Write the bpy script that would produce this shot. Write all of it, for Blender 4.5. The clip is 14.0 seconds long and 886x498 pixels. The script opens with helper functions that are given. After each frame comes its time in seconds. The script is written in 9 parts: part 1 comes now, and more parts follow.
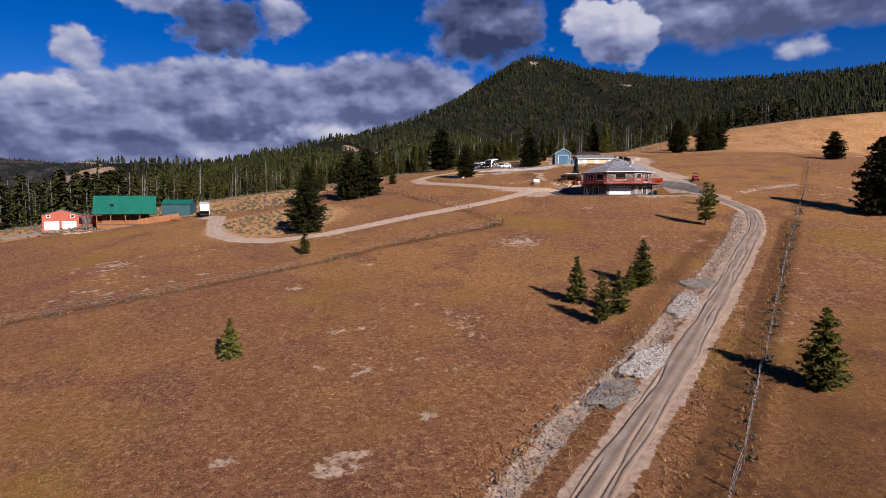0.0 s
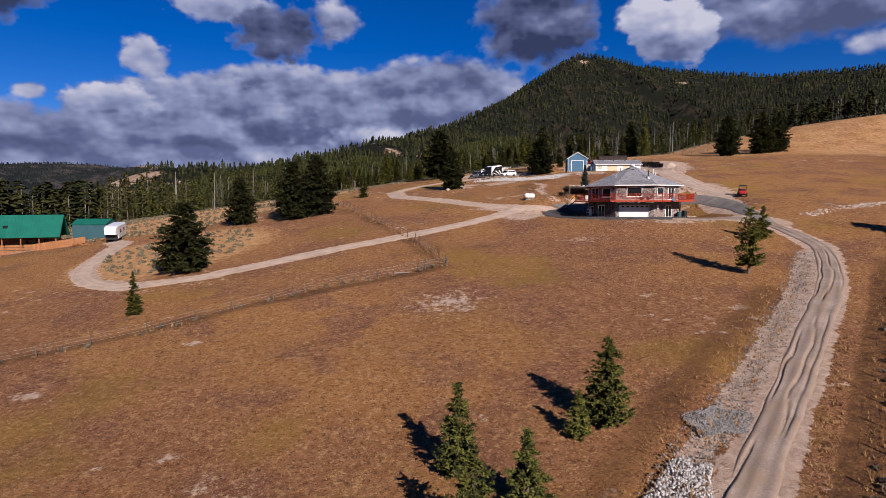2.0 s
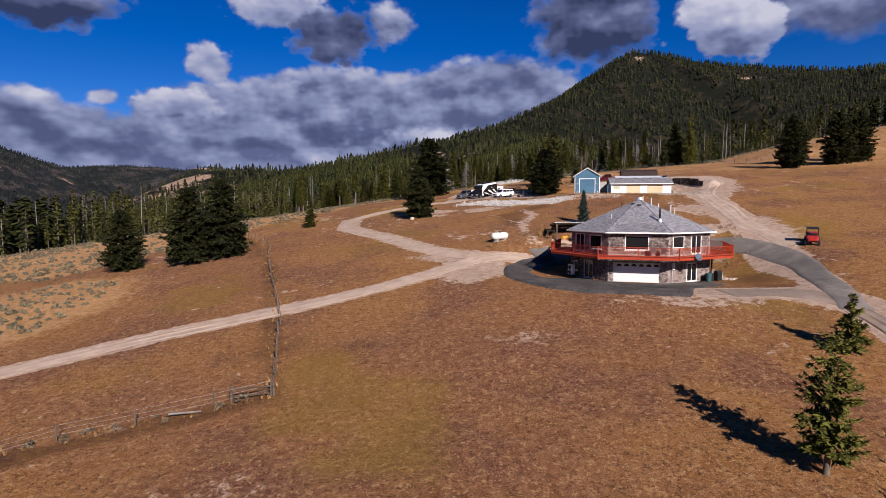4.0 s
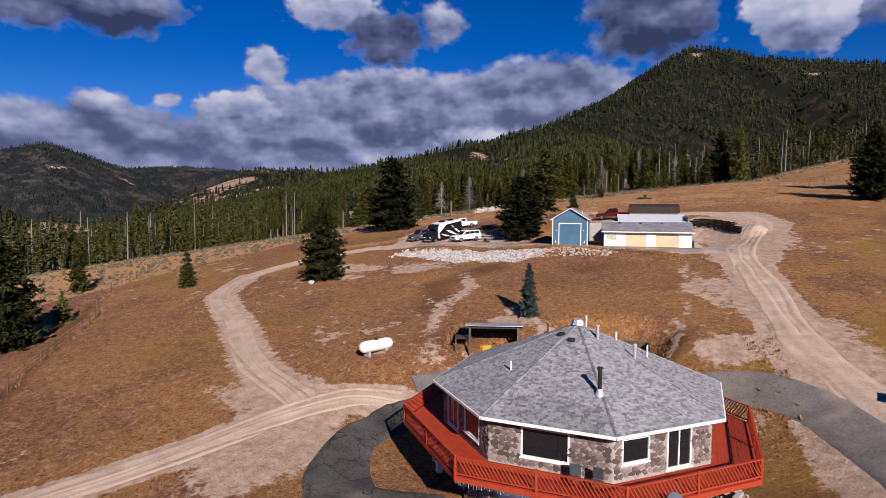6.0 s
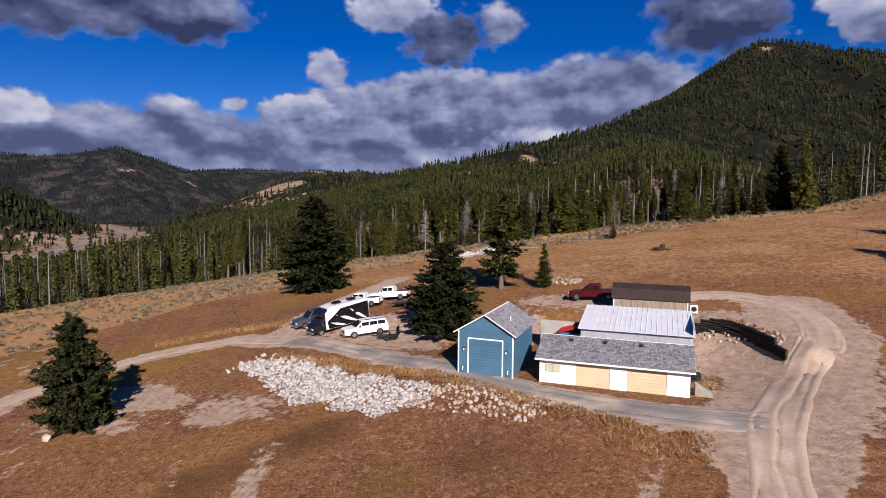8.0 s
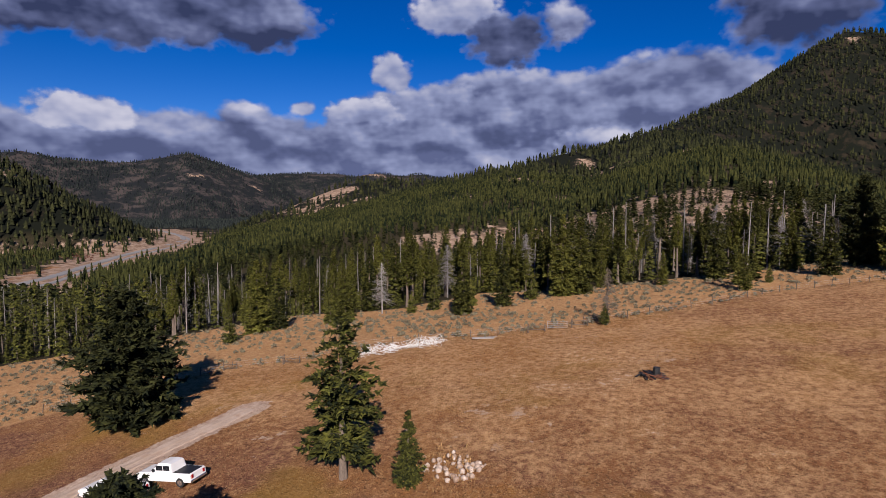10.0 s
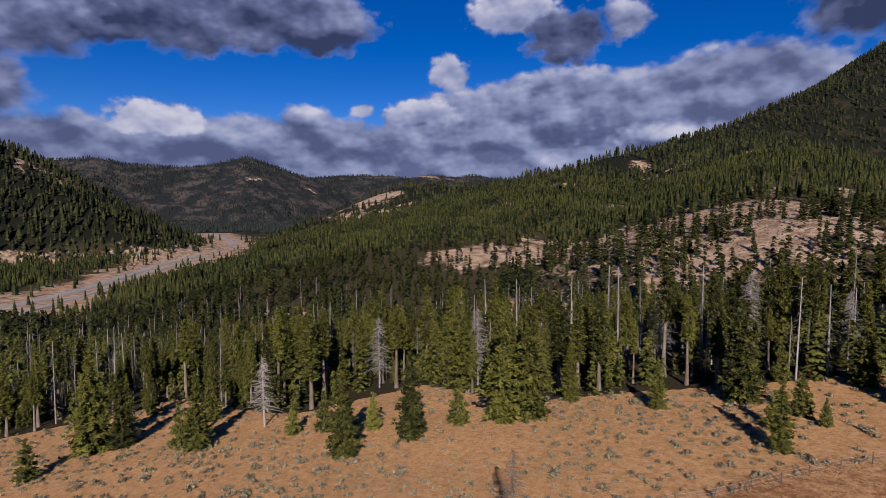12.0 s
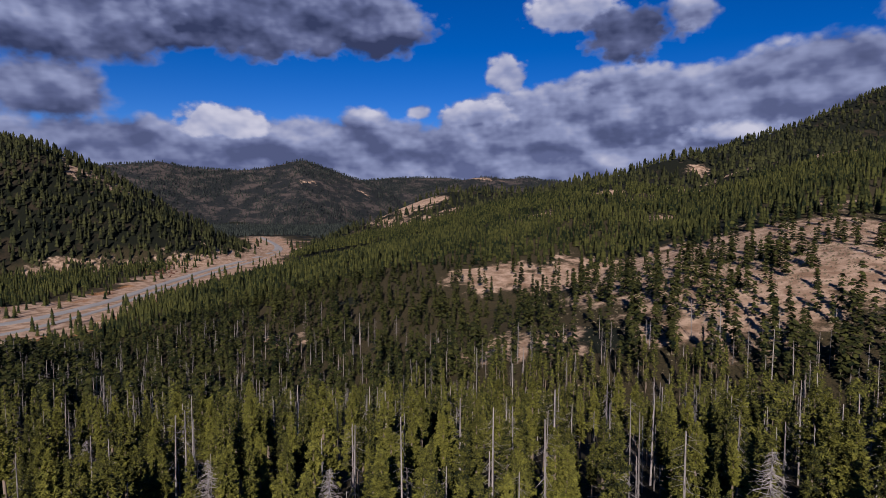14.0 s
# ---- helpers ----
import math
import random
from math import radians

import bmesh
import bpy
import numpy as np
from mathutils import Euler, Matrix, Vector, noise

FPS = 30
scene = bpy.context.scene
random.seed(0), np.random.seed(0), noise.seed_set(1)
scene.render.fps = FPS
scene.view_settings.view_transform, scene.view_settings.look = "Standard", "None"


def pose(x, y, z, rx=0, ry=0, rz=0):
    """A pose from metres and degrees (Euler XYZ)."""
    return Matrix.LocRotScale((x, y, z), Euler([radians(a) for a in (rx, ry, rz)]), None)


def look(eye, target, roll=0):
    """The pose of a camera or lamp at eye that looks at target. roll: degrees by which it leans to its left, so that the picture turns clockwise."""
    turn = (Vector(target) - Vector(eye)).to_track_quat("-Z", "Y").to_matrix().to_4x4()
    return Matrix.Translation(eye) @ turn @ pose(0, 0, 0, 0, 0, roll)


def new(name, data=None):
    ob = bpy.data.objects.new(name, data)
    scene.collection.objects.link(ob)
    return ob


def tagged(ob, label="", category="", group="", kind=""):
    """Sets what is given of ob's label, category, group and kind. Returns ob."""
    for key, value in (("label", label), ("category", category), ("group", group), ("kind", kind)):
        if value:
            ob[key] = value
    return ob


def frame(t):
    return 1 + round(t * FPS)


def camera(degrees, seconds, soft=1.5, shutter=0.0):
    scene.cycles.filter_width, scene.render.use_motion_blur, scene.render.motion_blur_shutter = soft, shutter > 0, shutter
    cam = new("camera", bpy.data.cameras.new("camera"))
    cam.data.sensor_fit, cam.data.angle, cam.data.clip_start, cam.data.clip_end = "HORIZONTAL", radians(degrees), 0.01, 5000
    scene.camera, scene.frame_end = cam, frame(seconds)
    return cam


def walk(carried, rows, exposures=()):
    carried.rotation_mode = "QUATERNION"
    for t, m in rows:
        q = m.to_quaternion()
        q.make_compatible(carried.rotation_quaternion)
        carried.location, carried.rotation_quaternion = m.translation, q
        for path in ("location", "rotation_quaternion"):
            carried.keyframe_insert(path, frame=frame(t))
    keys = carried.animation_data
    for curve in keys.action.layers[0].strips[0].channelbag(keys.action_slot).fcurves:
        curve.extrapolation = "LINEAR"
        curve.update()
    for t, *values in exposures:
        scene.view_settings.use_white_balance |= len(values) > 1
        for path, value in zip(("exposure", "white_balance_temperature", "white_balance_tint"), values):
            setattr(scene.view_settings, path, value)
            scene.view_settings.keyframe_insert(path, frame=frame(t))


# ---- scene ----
# ---- camera ----
cam = camera(73.99, 14.0, 0.3)
PATH = [
    (0.0, look((0.00, 0.00, 0.00), (-0.00, 49.84, -4.01), -0.06)),
    (0.5, look((4.74, 8.28, 0.72), (3.78, 58.11, -3.27), -0.11)),
    (1.0, look((9.14, 16.83, 1.73), (7.09, 66.63, -2.21), -0.16)),
    (1.5, look((13.29, 25.45, 2.70), (10.10, 75.20, -1.17), -0.10)),
    (2.0, look((17.25, 34.38, 3.81), (13.00, 84.05, -0.03), -0.10)),
    (2.5, look((21.02, 43.21, 5.24), (15.66, 92.77, 1.41), -0.12)),
    (3.0, look((24.59, 52.05, 6.68), (18.15, 101.49, 2.89), -0.14)),
    (3.2, look((25.93, 55.57, 7.30), (19.07, 104.95, 3.51), -0.14)),
    (5.3, look((39.43, 94.08, 15.02), (28.09, 142.63, 11.20), 0.11)),
    (5.5, look((40.62, 97.91, 15.82), (28.89, 146.37, 12.01), 0.14)),
    (6.0, look((43.44, 107.61, 17.88), (30.71, 155.81, 14.07), 0.20)),
    (6.5, look((46.13, 117.24, 19.90), (32.36, 165.16, 16.07), 0.23)),
    (7.0, look((48.69, 126.53, 22.13), (33.83, 174.12, 18.30), 0.29)),
    (7.5, look((51.21, 136.28, 24.41), (35.17, 183.48, 20.59), 0.33)),
    (8.0, look((53.35, 146.16, 26.80), (36.08, 192.93, 23.00), 0.30)),
    (8.2, look((54.10, 150.29, 27.76), (36.33, 196.87, 23.97), 0.31)),
    (10.3, look((61.51, 194.17, 39.02), (38.74, 238.53, 35.32), 0.11)),
    (10.5, look((61.97, 198.59, 40.13), (38.77, 242.73, 36.43), 0.08)),
    (11.0, look((62.97, 209.81, 42.84), (38.71, 253.37, 39.13), -0.05)),
    (11.5, look((63.78, 221.27, 45.60), (38.48, 264.24, 41.89), -0.08)),
    (11.7, look((64.02, 225.87, 46.69), (38.31, 268.59, 42.98), -0.10)),
    (12.0, look((64.27, 232.74, 48.30), (37.95, 275.09, 44.59), -0.12)),
    (12.5, look((64.62, 244.17, 51.02), (37.32, 285.90, 47.33), -0.12)),
    (13.0, look((64.86, 255.52, 53.64), (36.59, 296.59, 49.98), -0.10)),
    (13.5, look((64.75, 266.82, 56.37), (35.49, 307.21, 52.73), -0.08)),
    (14.0, look((64.42, 278.12, 59.24), (34.23, 317.81, 55.60), -0.03)),
]
walk(cam, PATH, [(0.0, 0.72, 6250, 19), (14.0, 0.72, 6250, 19)])

# ---- world and sun ----
SUN_AZ, SUN_EL = 148.0, 28.5      # compass-like: degrees clockwise from +y, degrees up
world = bpy.data.worlds.new("sky")
scene.world = world
world.use_nodes = True
wt = world.node_tree
wt.nodes.clear()


def wmath(op, a, b=None, c=None, clamp=False):
    n = wt.nodes.new("ShaderNodeMath")
    n.operation, n.use_clamp = op, clamp
    for k, v in enumerate((a, b, c)):
        if v is None:
            continue
        if isinstance(v, (int, float)):
            n.inputs[k].default_value = v
        else:
            wt.links.new(v, n.inputs[k])
    return n.outputs[0]


def wnoise(vec, scale, detail, rough=0.55):
    n = wt.nodes.new("ShaderNodeTexNoise")
    n.inputs["Scale"].default_value, n.inputs["Detail"].default_value, n.inputs["Roughness"].default_value = scale, detail, rough
    wt.links.new(vec, n.inputs["Vector"])
    return n.outputs["Fac"]


sky = wt.nodes.new("ShaderNodeTexSky")
sky.sky_type, sky.sun_disc = "NISHITA", False
sky.sun_elevation, sky.sun_rotation = radians(SUN_EL), radians(SUN_AZ)
sky.altitude, sky.dust_density, sky.ozone_density, sky.air_density = 2000, 0.2, 3.0, 0.8
coord = wt.nodes.new("ShaderNodeTexCoord").outputs["Generated"]
sep = wt.nodes.new("ShaderNodeSeparateXYZ")
wt.links.new(coord, sep.inputs[0])
azim = wmath("MULTIPLY", wmath("ARCTAN2", sep.outputs[0], sep.outputs[1]), 57.29578)
elev = wmath("MULTIPLY", wmath("ARCSINE", sep.outputs[2]), 57.29578)
flat = wt.nodes.new("ShaderNodeCombineXYZ")
wt.links.new(azim, flat.inputs[0])
wt.links.new(wmath("MULTIPLY", elev, 1.35), flat.inputs[1])


def moved(vec, by, scale=(1, 1, 1)):
    n = wt.nodes.new("ShaderNodeMapping")
    n.inputs["Location"].default_value, n.inputs["Scale"].default_value = by, scale
    wt.links.new(vec, n.inputs[0])
    return n.outputs[0]


def lumps(vec, scale, detail):
    n = wt.nodes.new("ShaderNodeTexVoronoi")
    n.feature = "SMOOTH_F1"
    n.inputs["Scale"].default_value, n.inputs["Detail"].default_value = scale, detail
    n.inputs["Smoothness"].default_value = 0.35
    wt.links.new(vec, n.inputs["Vector"])
    return n.outputs["Distance"]


def billows(vec, detail):
    """Cauliflower relief of a cloud, about -1 to 1: broad swells and round lumps."""
    swell = wmath("MULTIPLY", wmath("SUBTRACT", wnoise(vec, 0.20, detail, 0.56), 0.5), 3.0)
    puffs = wmath("MULTIPLY", wmath("SUBTRACT", 0.42, lumps(vec, 0.50, 2.0)), 0.8)
    return wmath("ADD", swell, puffs)


relief = billows(flat.outputs[0], 7)
broad = wnoise(flat.outputs[0], 0.20, 3, 0.5)
# the relief a little nearer to the sun: the difference lights the tops
rim = wmath("MULTIPLY", wmath("SUBTRACT", broad, wnoise(moved(flat.outputs[0], (0.5, 1.5, 0)), 0.20, 3, 0.5)), 1.15)
rim = wmath("ADD", rim, wmath("MULTIPLY", wmath("SUBTRACT", relief, billows(moved(flat.outputs[0], (0.12, 0.45, 0)), 6)), 0.085))
streaks = wmath("MULTIPLY", wmath("SUBTRACT", wnoise(moved(flat.outputs[0], (3, 7, 0), (0.06, 0.26, 1)), 1.0, 4, 0.55), 0.5), 0.55)

# clouds, the farthest first: azimuth, elevation, half width, half height, softness of the edge, ruggedness, brightness of top and base
CLOUDS = [
    (-42, 1.5, 100, 6.6, 1.6, 0.7, 0.58, 0.50), (-64, 5.2, 18, 3.0, 1.0, 0.9, 0.62, 0.40), (-47, 5.6, 20, 3.4, 1.0, 0.9, 0.62, 0.40),
    (-17.5, 8.4, 19, 4.8, 0.8, 0.9, 0.70, 0.36), (-27, 7.6, 13, 4.3, 0.9, 1.0, 0.72, 0.38), (-5, 9.6, 11, 4.6, 1.0, 0.9, 0.66, 0.44),
    (-10, 6.4, 9, 1.6, 1.2, 0.8, 0.86, 0.66), (-3.8, 10.9, 5.2, 2.0, 1.2, 0.9, 0.50, 0.36), (-24.5, 10.3, 2.6, 1.7, 1.0, 0.9, 0.92, 0.66),
    (-57.5, 7.4, 5.0, 2.4, 0.5, 0.8, 1.02, 0.72), (-34, 8.6, 5.2, 2.0, 0.5, 0.8, 1.00, 0.56),
    (-44.8, 8.0, 3.3, 1.7, 0.6, 0.6, 0.86, 0.36), (-39.5, 8.9, 1.7, 1.1, 0.5, 0.5, 0.92, 0.60),
    (-71, 9.2, 6.4, 3.6, 1.2, 1.0, 0.55, 0.30), (-31.2, 12.1, 2.6, 2.4, 0.6, 0.9, 0.90, 0.52),
    (-62, 16.6, 24, 5.4, 1.3, 1.6, 0.60, 0.14), (-47.5, 16.4, 13, 4.6, 1.3, 1.6, 0.60, 0.12), (-72, 14.5, 13, 5.0, 1.4, 1.2, 0.62, 0.24),
    (-25.0, 17.4, 6.4, 3.4, 0.9, 1.5, 1.0, 0.50), (-14.8, 16.4, 2.9, 2.6, 0.9, 0.9, 0.90, 0.48), (-19.8, 15.2, 6.4, 3.6, 1.2, 1.7, 0.46, 0.12),
    (28, 15.8, 16, 5.2, 1.8, 1.4, 0.58, 0.38), (31.2, 12.4, 3.4, 1.8, 1.0, 0.8, 0.86, 0.56),
    (15.6, 14.2, 5.6, 3.6, 0.6, 1.5, 1.06, 0.46), (13.4, 15.9, 3.0, 2.4, 0.6, 0.8, 1.05, 0.80), (4.0, 16.2, 7.0, 6.0, 1.8, 2.0, 0.40, 0.14),
    (56, 13, 14, 5.0, 1.2, 1.0, 0.75, 0.45), (-104, 14, 16, 6, 1.2, 1.0, 0.70, 0.40), (100, 16, 20, 6, 1.2, 1.0, 0.75, 0.45), (-150, 20, 22, 6, 1.2, 1.0, 0.75, 0.45),
]
mask, shade = None, None
for az, el, wide, high, soft, rugged, top, base in CLOUDS:
    u = wmath("DIVIDE", wmath("SUBTRACT", azim, az), wide)
    v = wmath("DIVIDE", wmath("SUBTRACT", elev, el), high)
    # flat undersides: below its middle a cloud ends sooner
    v2 = wmath("MULTIPLY", v, wmath("ADD", 1.0, wmath("MULTIPLY", wmath("LESS_THAN", v, 0.0), 0.3)))
    r = wmath("SQRT", wmath("ADD", wmath("MULTIPLY", u, u), wmath("MULTIPLY", v2, v2)))
    depth = wmath("ADD", wmath("MULTIPLY", wmath("SUBTRACT", 1.0, r), high), wmath("MULTIPLY", relief, rugged))
    body = wmath("DIVIDE", depth, soft, clamp=True)
    body = wmath("MULTIPLY", wmath("MULTIPLY", body, body), wmath("SUBTRACT", 3.0, wmath("MULTIPLY", body, 2.0)))
    tone = wmath("ADD", wmath("ADD", wmath("MULTIPLY", v, (top - base) * 0.65), (top + base) * 0.5 - 0.06), wmath("ADD", rim, streaks))
    tone = wmath("MINIMUM", wmath("MAXIMUM", tone, base - 0.12), 1.0)
    if mask is None:
        mask, shade = body, tone
    else:
        shade = wmath("ADD", shade, wmath("MULTIPLY", wmath("SUBTRACT", tone, shade), body))
        mask = wmath("ADD", mask, wmath("MULTIPLY", wmath("SUBTRACT", 1.0, mask), body))
ramp = wt.nodes.new("ShaderNodeValToRGB")
wt.links.new(shade, ramp.inputs[0])
els = ramp.color_ramp.elements
els[0].position, els[0].color = 0.12, (0.050, 0.068, 0.150, 1)
els[1].position, els[1].color = 0.95, (0.78, 0.80, 0.90, 1)
for p, c in ((0.38, (0.15, 0.185, 0.34, 1)), (0.62, (0.35, 0.41, 0.62, 1))):
    e = els.new(p)
    e.color = c
# deep mountain blue: the sky texture, a little more saturated
hsv = wt.nodes.new("ShaderNodeHueSaturation")
hsv.inputs["Hue"].default_value, hsv.inputs["Saturation"].default_value = 0.515, 1.40
wt.links.new(sky.outputs[0], hsv.inputs["Color"])
bg_sky = wt.nodes.new("ShaderNodeBackground")
bg_sky.inputs["Strength"].default_value = 0.050
wt.links.new(hsv.outputs[0], bg_sky.inputs["Color"])
bg_cloud = wt.nodes.new("ShaderNodeBackground")
bg_cloud.inputs["Strength"].default_value = 0.44
wt.links.new(ramp.outputs[0], bg_cloud.inputs["Color"])
mixer = wt.nodes.new("ShaderNodeMixShader")
wt.links.new(mask, mixer.inputs[0])
wt.links.new(bg_sky.outputs[0], mixer.inputs[1])
wt.links.new(bg_cloud.outputs[0], mixer.inputs[2])
wout = wt.nodes.new("ShaderNodeOutputWorld")
wt.links.new(mixer.outputs[0], wout.inputs["Surface"])

sun_data = bpy.data.lights.new("sun", "SUN")
sun_data.energy, sun_data.angle, sun_data.color = 5.0, radians(0.5), (1.0, 0.91, 0.78)
sun = new("sun", sun_data)
sa, se = radians(SUN_AZ), radians(SUN_EL)
sun_at = Vector((math.sin(sa) * math.cos(se), math.cos(sa) * math.cos(se), math.sin(se)))
sun.matrix_basis = look(sun_at * 200, (0, 0, 0))

# ---- materials ----
def material(name, low, high, rough=0.85, scale=2.0, fine=25.0, bump=0.3, space="object", metal=0.0, spots=None, vary=0.0, island=0.0, spec=0.3, stretch=(1, 1, 1)):
    """A surface of two colours mixed by coarse and fine noise, with fine relief; spots: a third colour in patches."""
    if max(high) < 0.66:        # all but the whites and the metals are a third darker than they look in the sun
        low, high = [c * 0.69 for c in low], [c * 0.69 for c in high]
    elif metal < 0.1:
        low, high = [c * 0.84 for c in low], [c * 0.84 for c in high]
    m = bpy.data.materials.new(name)
    m.use_nodes = True
    nt = m.node_tree
    b = nt.nodes["Principled BSDF"]
    b.inputs["Roughness"].default_value, b.inputs["Metallic"].default_value = rough, metal
    b.inputs["Specular IOR Level"].default_value = spec
    if space == "world":
        at = nt.nodes.new("ShaderNodeNewGeometry").outputs["Position"]
    else:
        at = nt.nodes.new("ShaderNodeTexCoord").outputs["Object"]
    mp = nt.nodes.new("ShaderNodeMapping")
    mp.inputs["Scale"].default_value = stretch
    nt.links.new(at, mp.inputs[0])
    at = mp.outputs[0]

    def tex(s, d=4.0):
        n = nt.nodes.new("ShaderNodeTexNoise")
        n.inputs["Scale"].default_value, n.inputs["Detail"].default_value = s, d
        nt.links.new(at, n.inputs["Vector"])
        return n.outputs["Fac"]

    def calc(op, x, y):
        n = nt.nodes.new("ShaderNodeMath")
        n.operation = op
        for k, v in enumerate((x, y)):
            if isinstance(v, (int, float)):
                n.inputs[k].default_value = v
            else:
                nt.links.new(v, n.inputs[k])
        return n.outputs[0]

    coarse, grain = tex(scale), tex(fine, 3)
    mixed = calc("ADD", calc("MULTIPLY", calc("SUBTRACT", coarse, 0.5), 1.6), calc("MULTIPLY", calc("SUBTRACT", grain, 0.5), 1.3))
    mixed = calc("ADD", mixed, 0.5)
    if vary:
        mixed = calc("ADD", mixed, calc("MULTIPLY", calc("SUBTRACT", nt.nodes.new("ShaderNodeObjectInfo").outputs["Random"], 0.5), vary))
    if island:
        mixed = calc("ADD", mixed, calc("MULTIPLY", calc("SUBTRACT", nt.nodes.new("ShaderNodeNewGeometry").outputs["Random Per Island"], 0.5), island))
    mix = nt.nodes.new("ShaderNodeMix")
    mix.data_type, mix.clamp_factor = "RGBA", True
    nt.links.new(mixed, mix.inputs[0])
    mix.inputs[6].default_value, mix.inputs[7].default_value = (*low, 1), (*high, 1)
    colour = mix.outputs[2]
    if spots:
        rgb, size, lo, hi = spots
        s = nt.nodes.new("ShaderNodeMapRange")
        s.inputs[1].default_value, s.inputs[2].default_value = lo, hi
        nt.links.new(tex(size, 6), s.inputs[0])
        mix2 = nt.nodes.new("ShaderNodeMix")
        mix2.data_type = "RGBA"
        nt.links.new(s.outputs[0], mix2.inputs[0])
        nt.links.new(colour, mix2.inputs[6])
        mix2.inputs[7].default_value = (*rgb, 1)
        colour = mix2.outputs[2]
    nt.links.new(colour, b.inputs["Base Color"])
    if bump:
        bp = nt.nodes.new("ShaderNodeBump")
        bp.inputs["Strength"].default_value, bp.inputs["Distance"].default_value = bump, 0.02
        nt.links.new(grain, bp.inputs["Height"])
        nt.links.new(bp.outputs[0], b.inputs["Normal"])
    return m


M = {}
M["needles"] = material("needles", (0.006, 0.011, 0.004), (0.172, 0.170, 0.030), 0.8, 1.5, 9, 0.0, vary=0.6, island=0.6, spec=0.15)
M["needles_light"] = material("needles_light", (0.016, 0.022, 0.007), (0.245, 0.240, 0.046), 0.8, 1.5, 9, 0.0, vary=0.5, island=0.6, spec=0.15)
M["needles_dark"] = material("needles_dark", (0.004, 0.008, 0.004), (0.058, 0.062, 0.016), 0.8, 1.5, 9, 0.0, vary=0.3, island=0.7, spec=0.15)
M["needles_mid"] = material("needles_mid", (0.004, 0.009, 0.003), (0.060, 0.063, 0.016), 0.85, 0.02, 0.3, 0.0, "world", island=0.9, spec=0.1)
# cloud shade and haze over the distant ranges are in this dark blue-green
M["needles_far_shaded"] = material("needles_far_shaded", (0.006, 0.010, 0.012), (0.034, 0.042, 0.036), 0.85, 0.012, 0.15, 0.0, "world", island=0.8, spec=0.1)
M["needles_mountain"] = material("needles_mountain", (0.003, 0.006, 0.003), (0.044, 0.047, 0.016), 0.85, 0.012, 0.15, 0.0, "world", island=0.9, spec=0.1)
M["needles_blue"] = material("needles_blue", (0.030, 0.055, 0.050), (0.085, 0.120, 0.105), 0.8, 1.5, 9, 0.0, island=0.5, spec=0.15)
M["bark"] = material("bark", (0.075, 0.056, 0.043), (0.24, 0.19, 0.15), 0.95, 3, 22, 0.6, stretch=(1, 1, 0.3), vary=0.4)
M["dead_grey"] = material("dead_grey", (0.12, 0.108, 0.104), (0.34, 0.31, 0.30), 0.9, 3, 22, 0.0, stretch=(1, 1, 0.3), island=0.8)
M["gravel_grey"] = material("gravel_grey", (0.12, 0.112, 0.105), (0.36, 0.34, 0.325), 0.95, 1, 12, 0.3, island=0.9)
M["dead_wood"] = material("dead_wood", (0.16, 0.14, 0.13), (0.38, 0.35, 0.33), 0.9, 3, 22, 0.4, stretch=(1, 1, 0.3), vary=0.4)
M["gravel_road"] = material("gravel_road", (0.20, 0.150, 0.118), (0.40, 0.315, 0.26), 0.95, 0.5, 7, 0.8, "world", spots=((0.20, 0.145, 0.10), 0.7, 0.50, 0.68))
M["gravel_pale"] = material("gravel_pale", (0.36, 0.265, 0.20), (0.63, 0.50, 0.40), 0.95, 0.5, 7, 0.8, "world", spots=((0.30, 0.21, 0.15), 0.7, 0.54, 0.68))
M["gravel_drive"] = material("gravel_drive", (0.17, 0.155, 0.145), (0.42, 0.385, 0.36), 0.95, 0.35, 9, 0.8, "world", spots=((0.44, 0.35, 0.28), 0.25, 0.50, 0.66))
M["asphalt"] = material("asphalt", (0.030, 0.028, 0.028), (0.125, 0.113, 0.104), 0.9, 0.5, 6, 0.5, "world", spots=((0.13, 0.115, 0.10), 0.3, 0.55, 0.72))
M["asphalt_worn"] = material("asphalt_worn", (0.115, 0.103, 0.095), (0.25, 0.225, 0.205), 0.95, 0.5, 6, 0.5, "world", spots=((0.24, 0.20, 0.17), 0.3, 0.55, 0.75))
M["highway"] = material("highway", (0.22, 0.22, 0.22), (0.32, 0.31, 0.30), 0.9, 0.02, 1, 0.1, "world")
M["rock_white"] = material("rock_white", (0.24, 0.22, 0.205), (0.655, 0.625, 0.595), 0.95, 2, 12, 0.5, island=0.9)
M["rock_tan"] = material("rock_tan", (0.30, 0.20, 0.14), (0.62, 0.52, 0.44), 0.95, 2, 12, 0.5, island=0.9)
M["red_paint"] = material("red_paint", (0.36, 0.035, 0.010), (0.50, 0.065, 0.020), 0.7, 2, 30, 0.2, vary=0.3)
M["white_paint"] = material("white_paint", (0.70, 0.69, 0.66), (0.84, 0.83, 0.80), 0.6, 0.8, 20, 0.1)
M["cream_paint"] = material("cream_paint", (0.54, 0.44, 0.28), (0.66, 0.55, 0.37), 0.7, 0.8, 20, 0.1)
M["blue_siding"] = material("blue_siding", (0.055, 0.145, 0.240), (0.085, 0.200, 0.310), 0.7, 0.6, 18, 0.15, vary=0.2)
M["shingle"] = material("shingle", (0.125, 0.125, 0.14), (0.40, 0.40, 0.435), 0.95, 6, 60, 0.3, vary=0.75, island=0.75)
M["stone"] = material("stone", (0.095, 0.070, 0.064), (0.34, 0.265, 0.24), 0.9, 1.5, 14, 0.7, vary=0.9, island=0.9)
M["mortar"] = material("mortar", (0.30, 0.27, 0.25), (0.46, 0.42, 0.39), 0.95, 3, 30, 0.3)
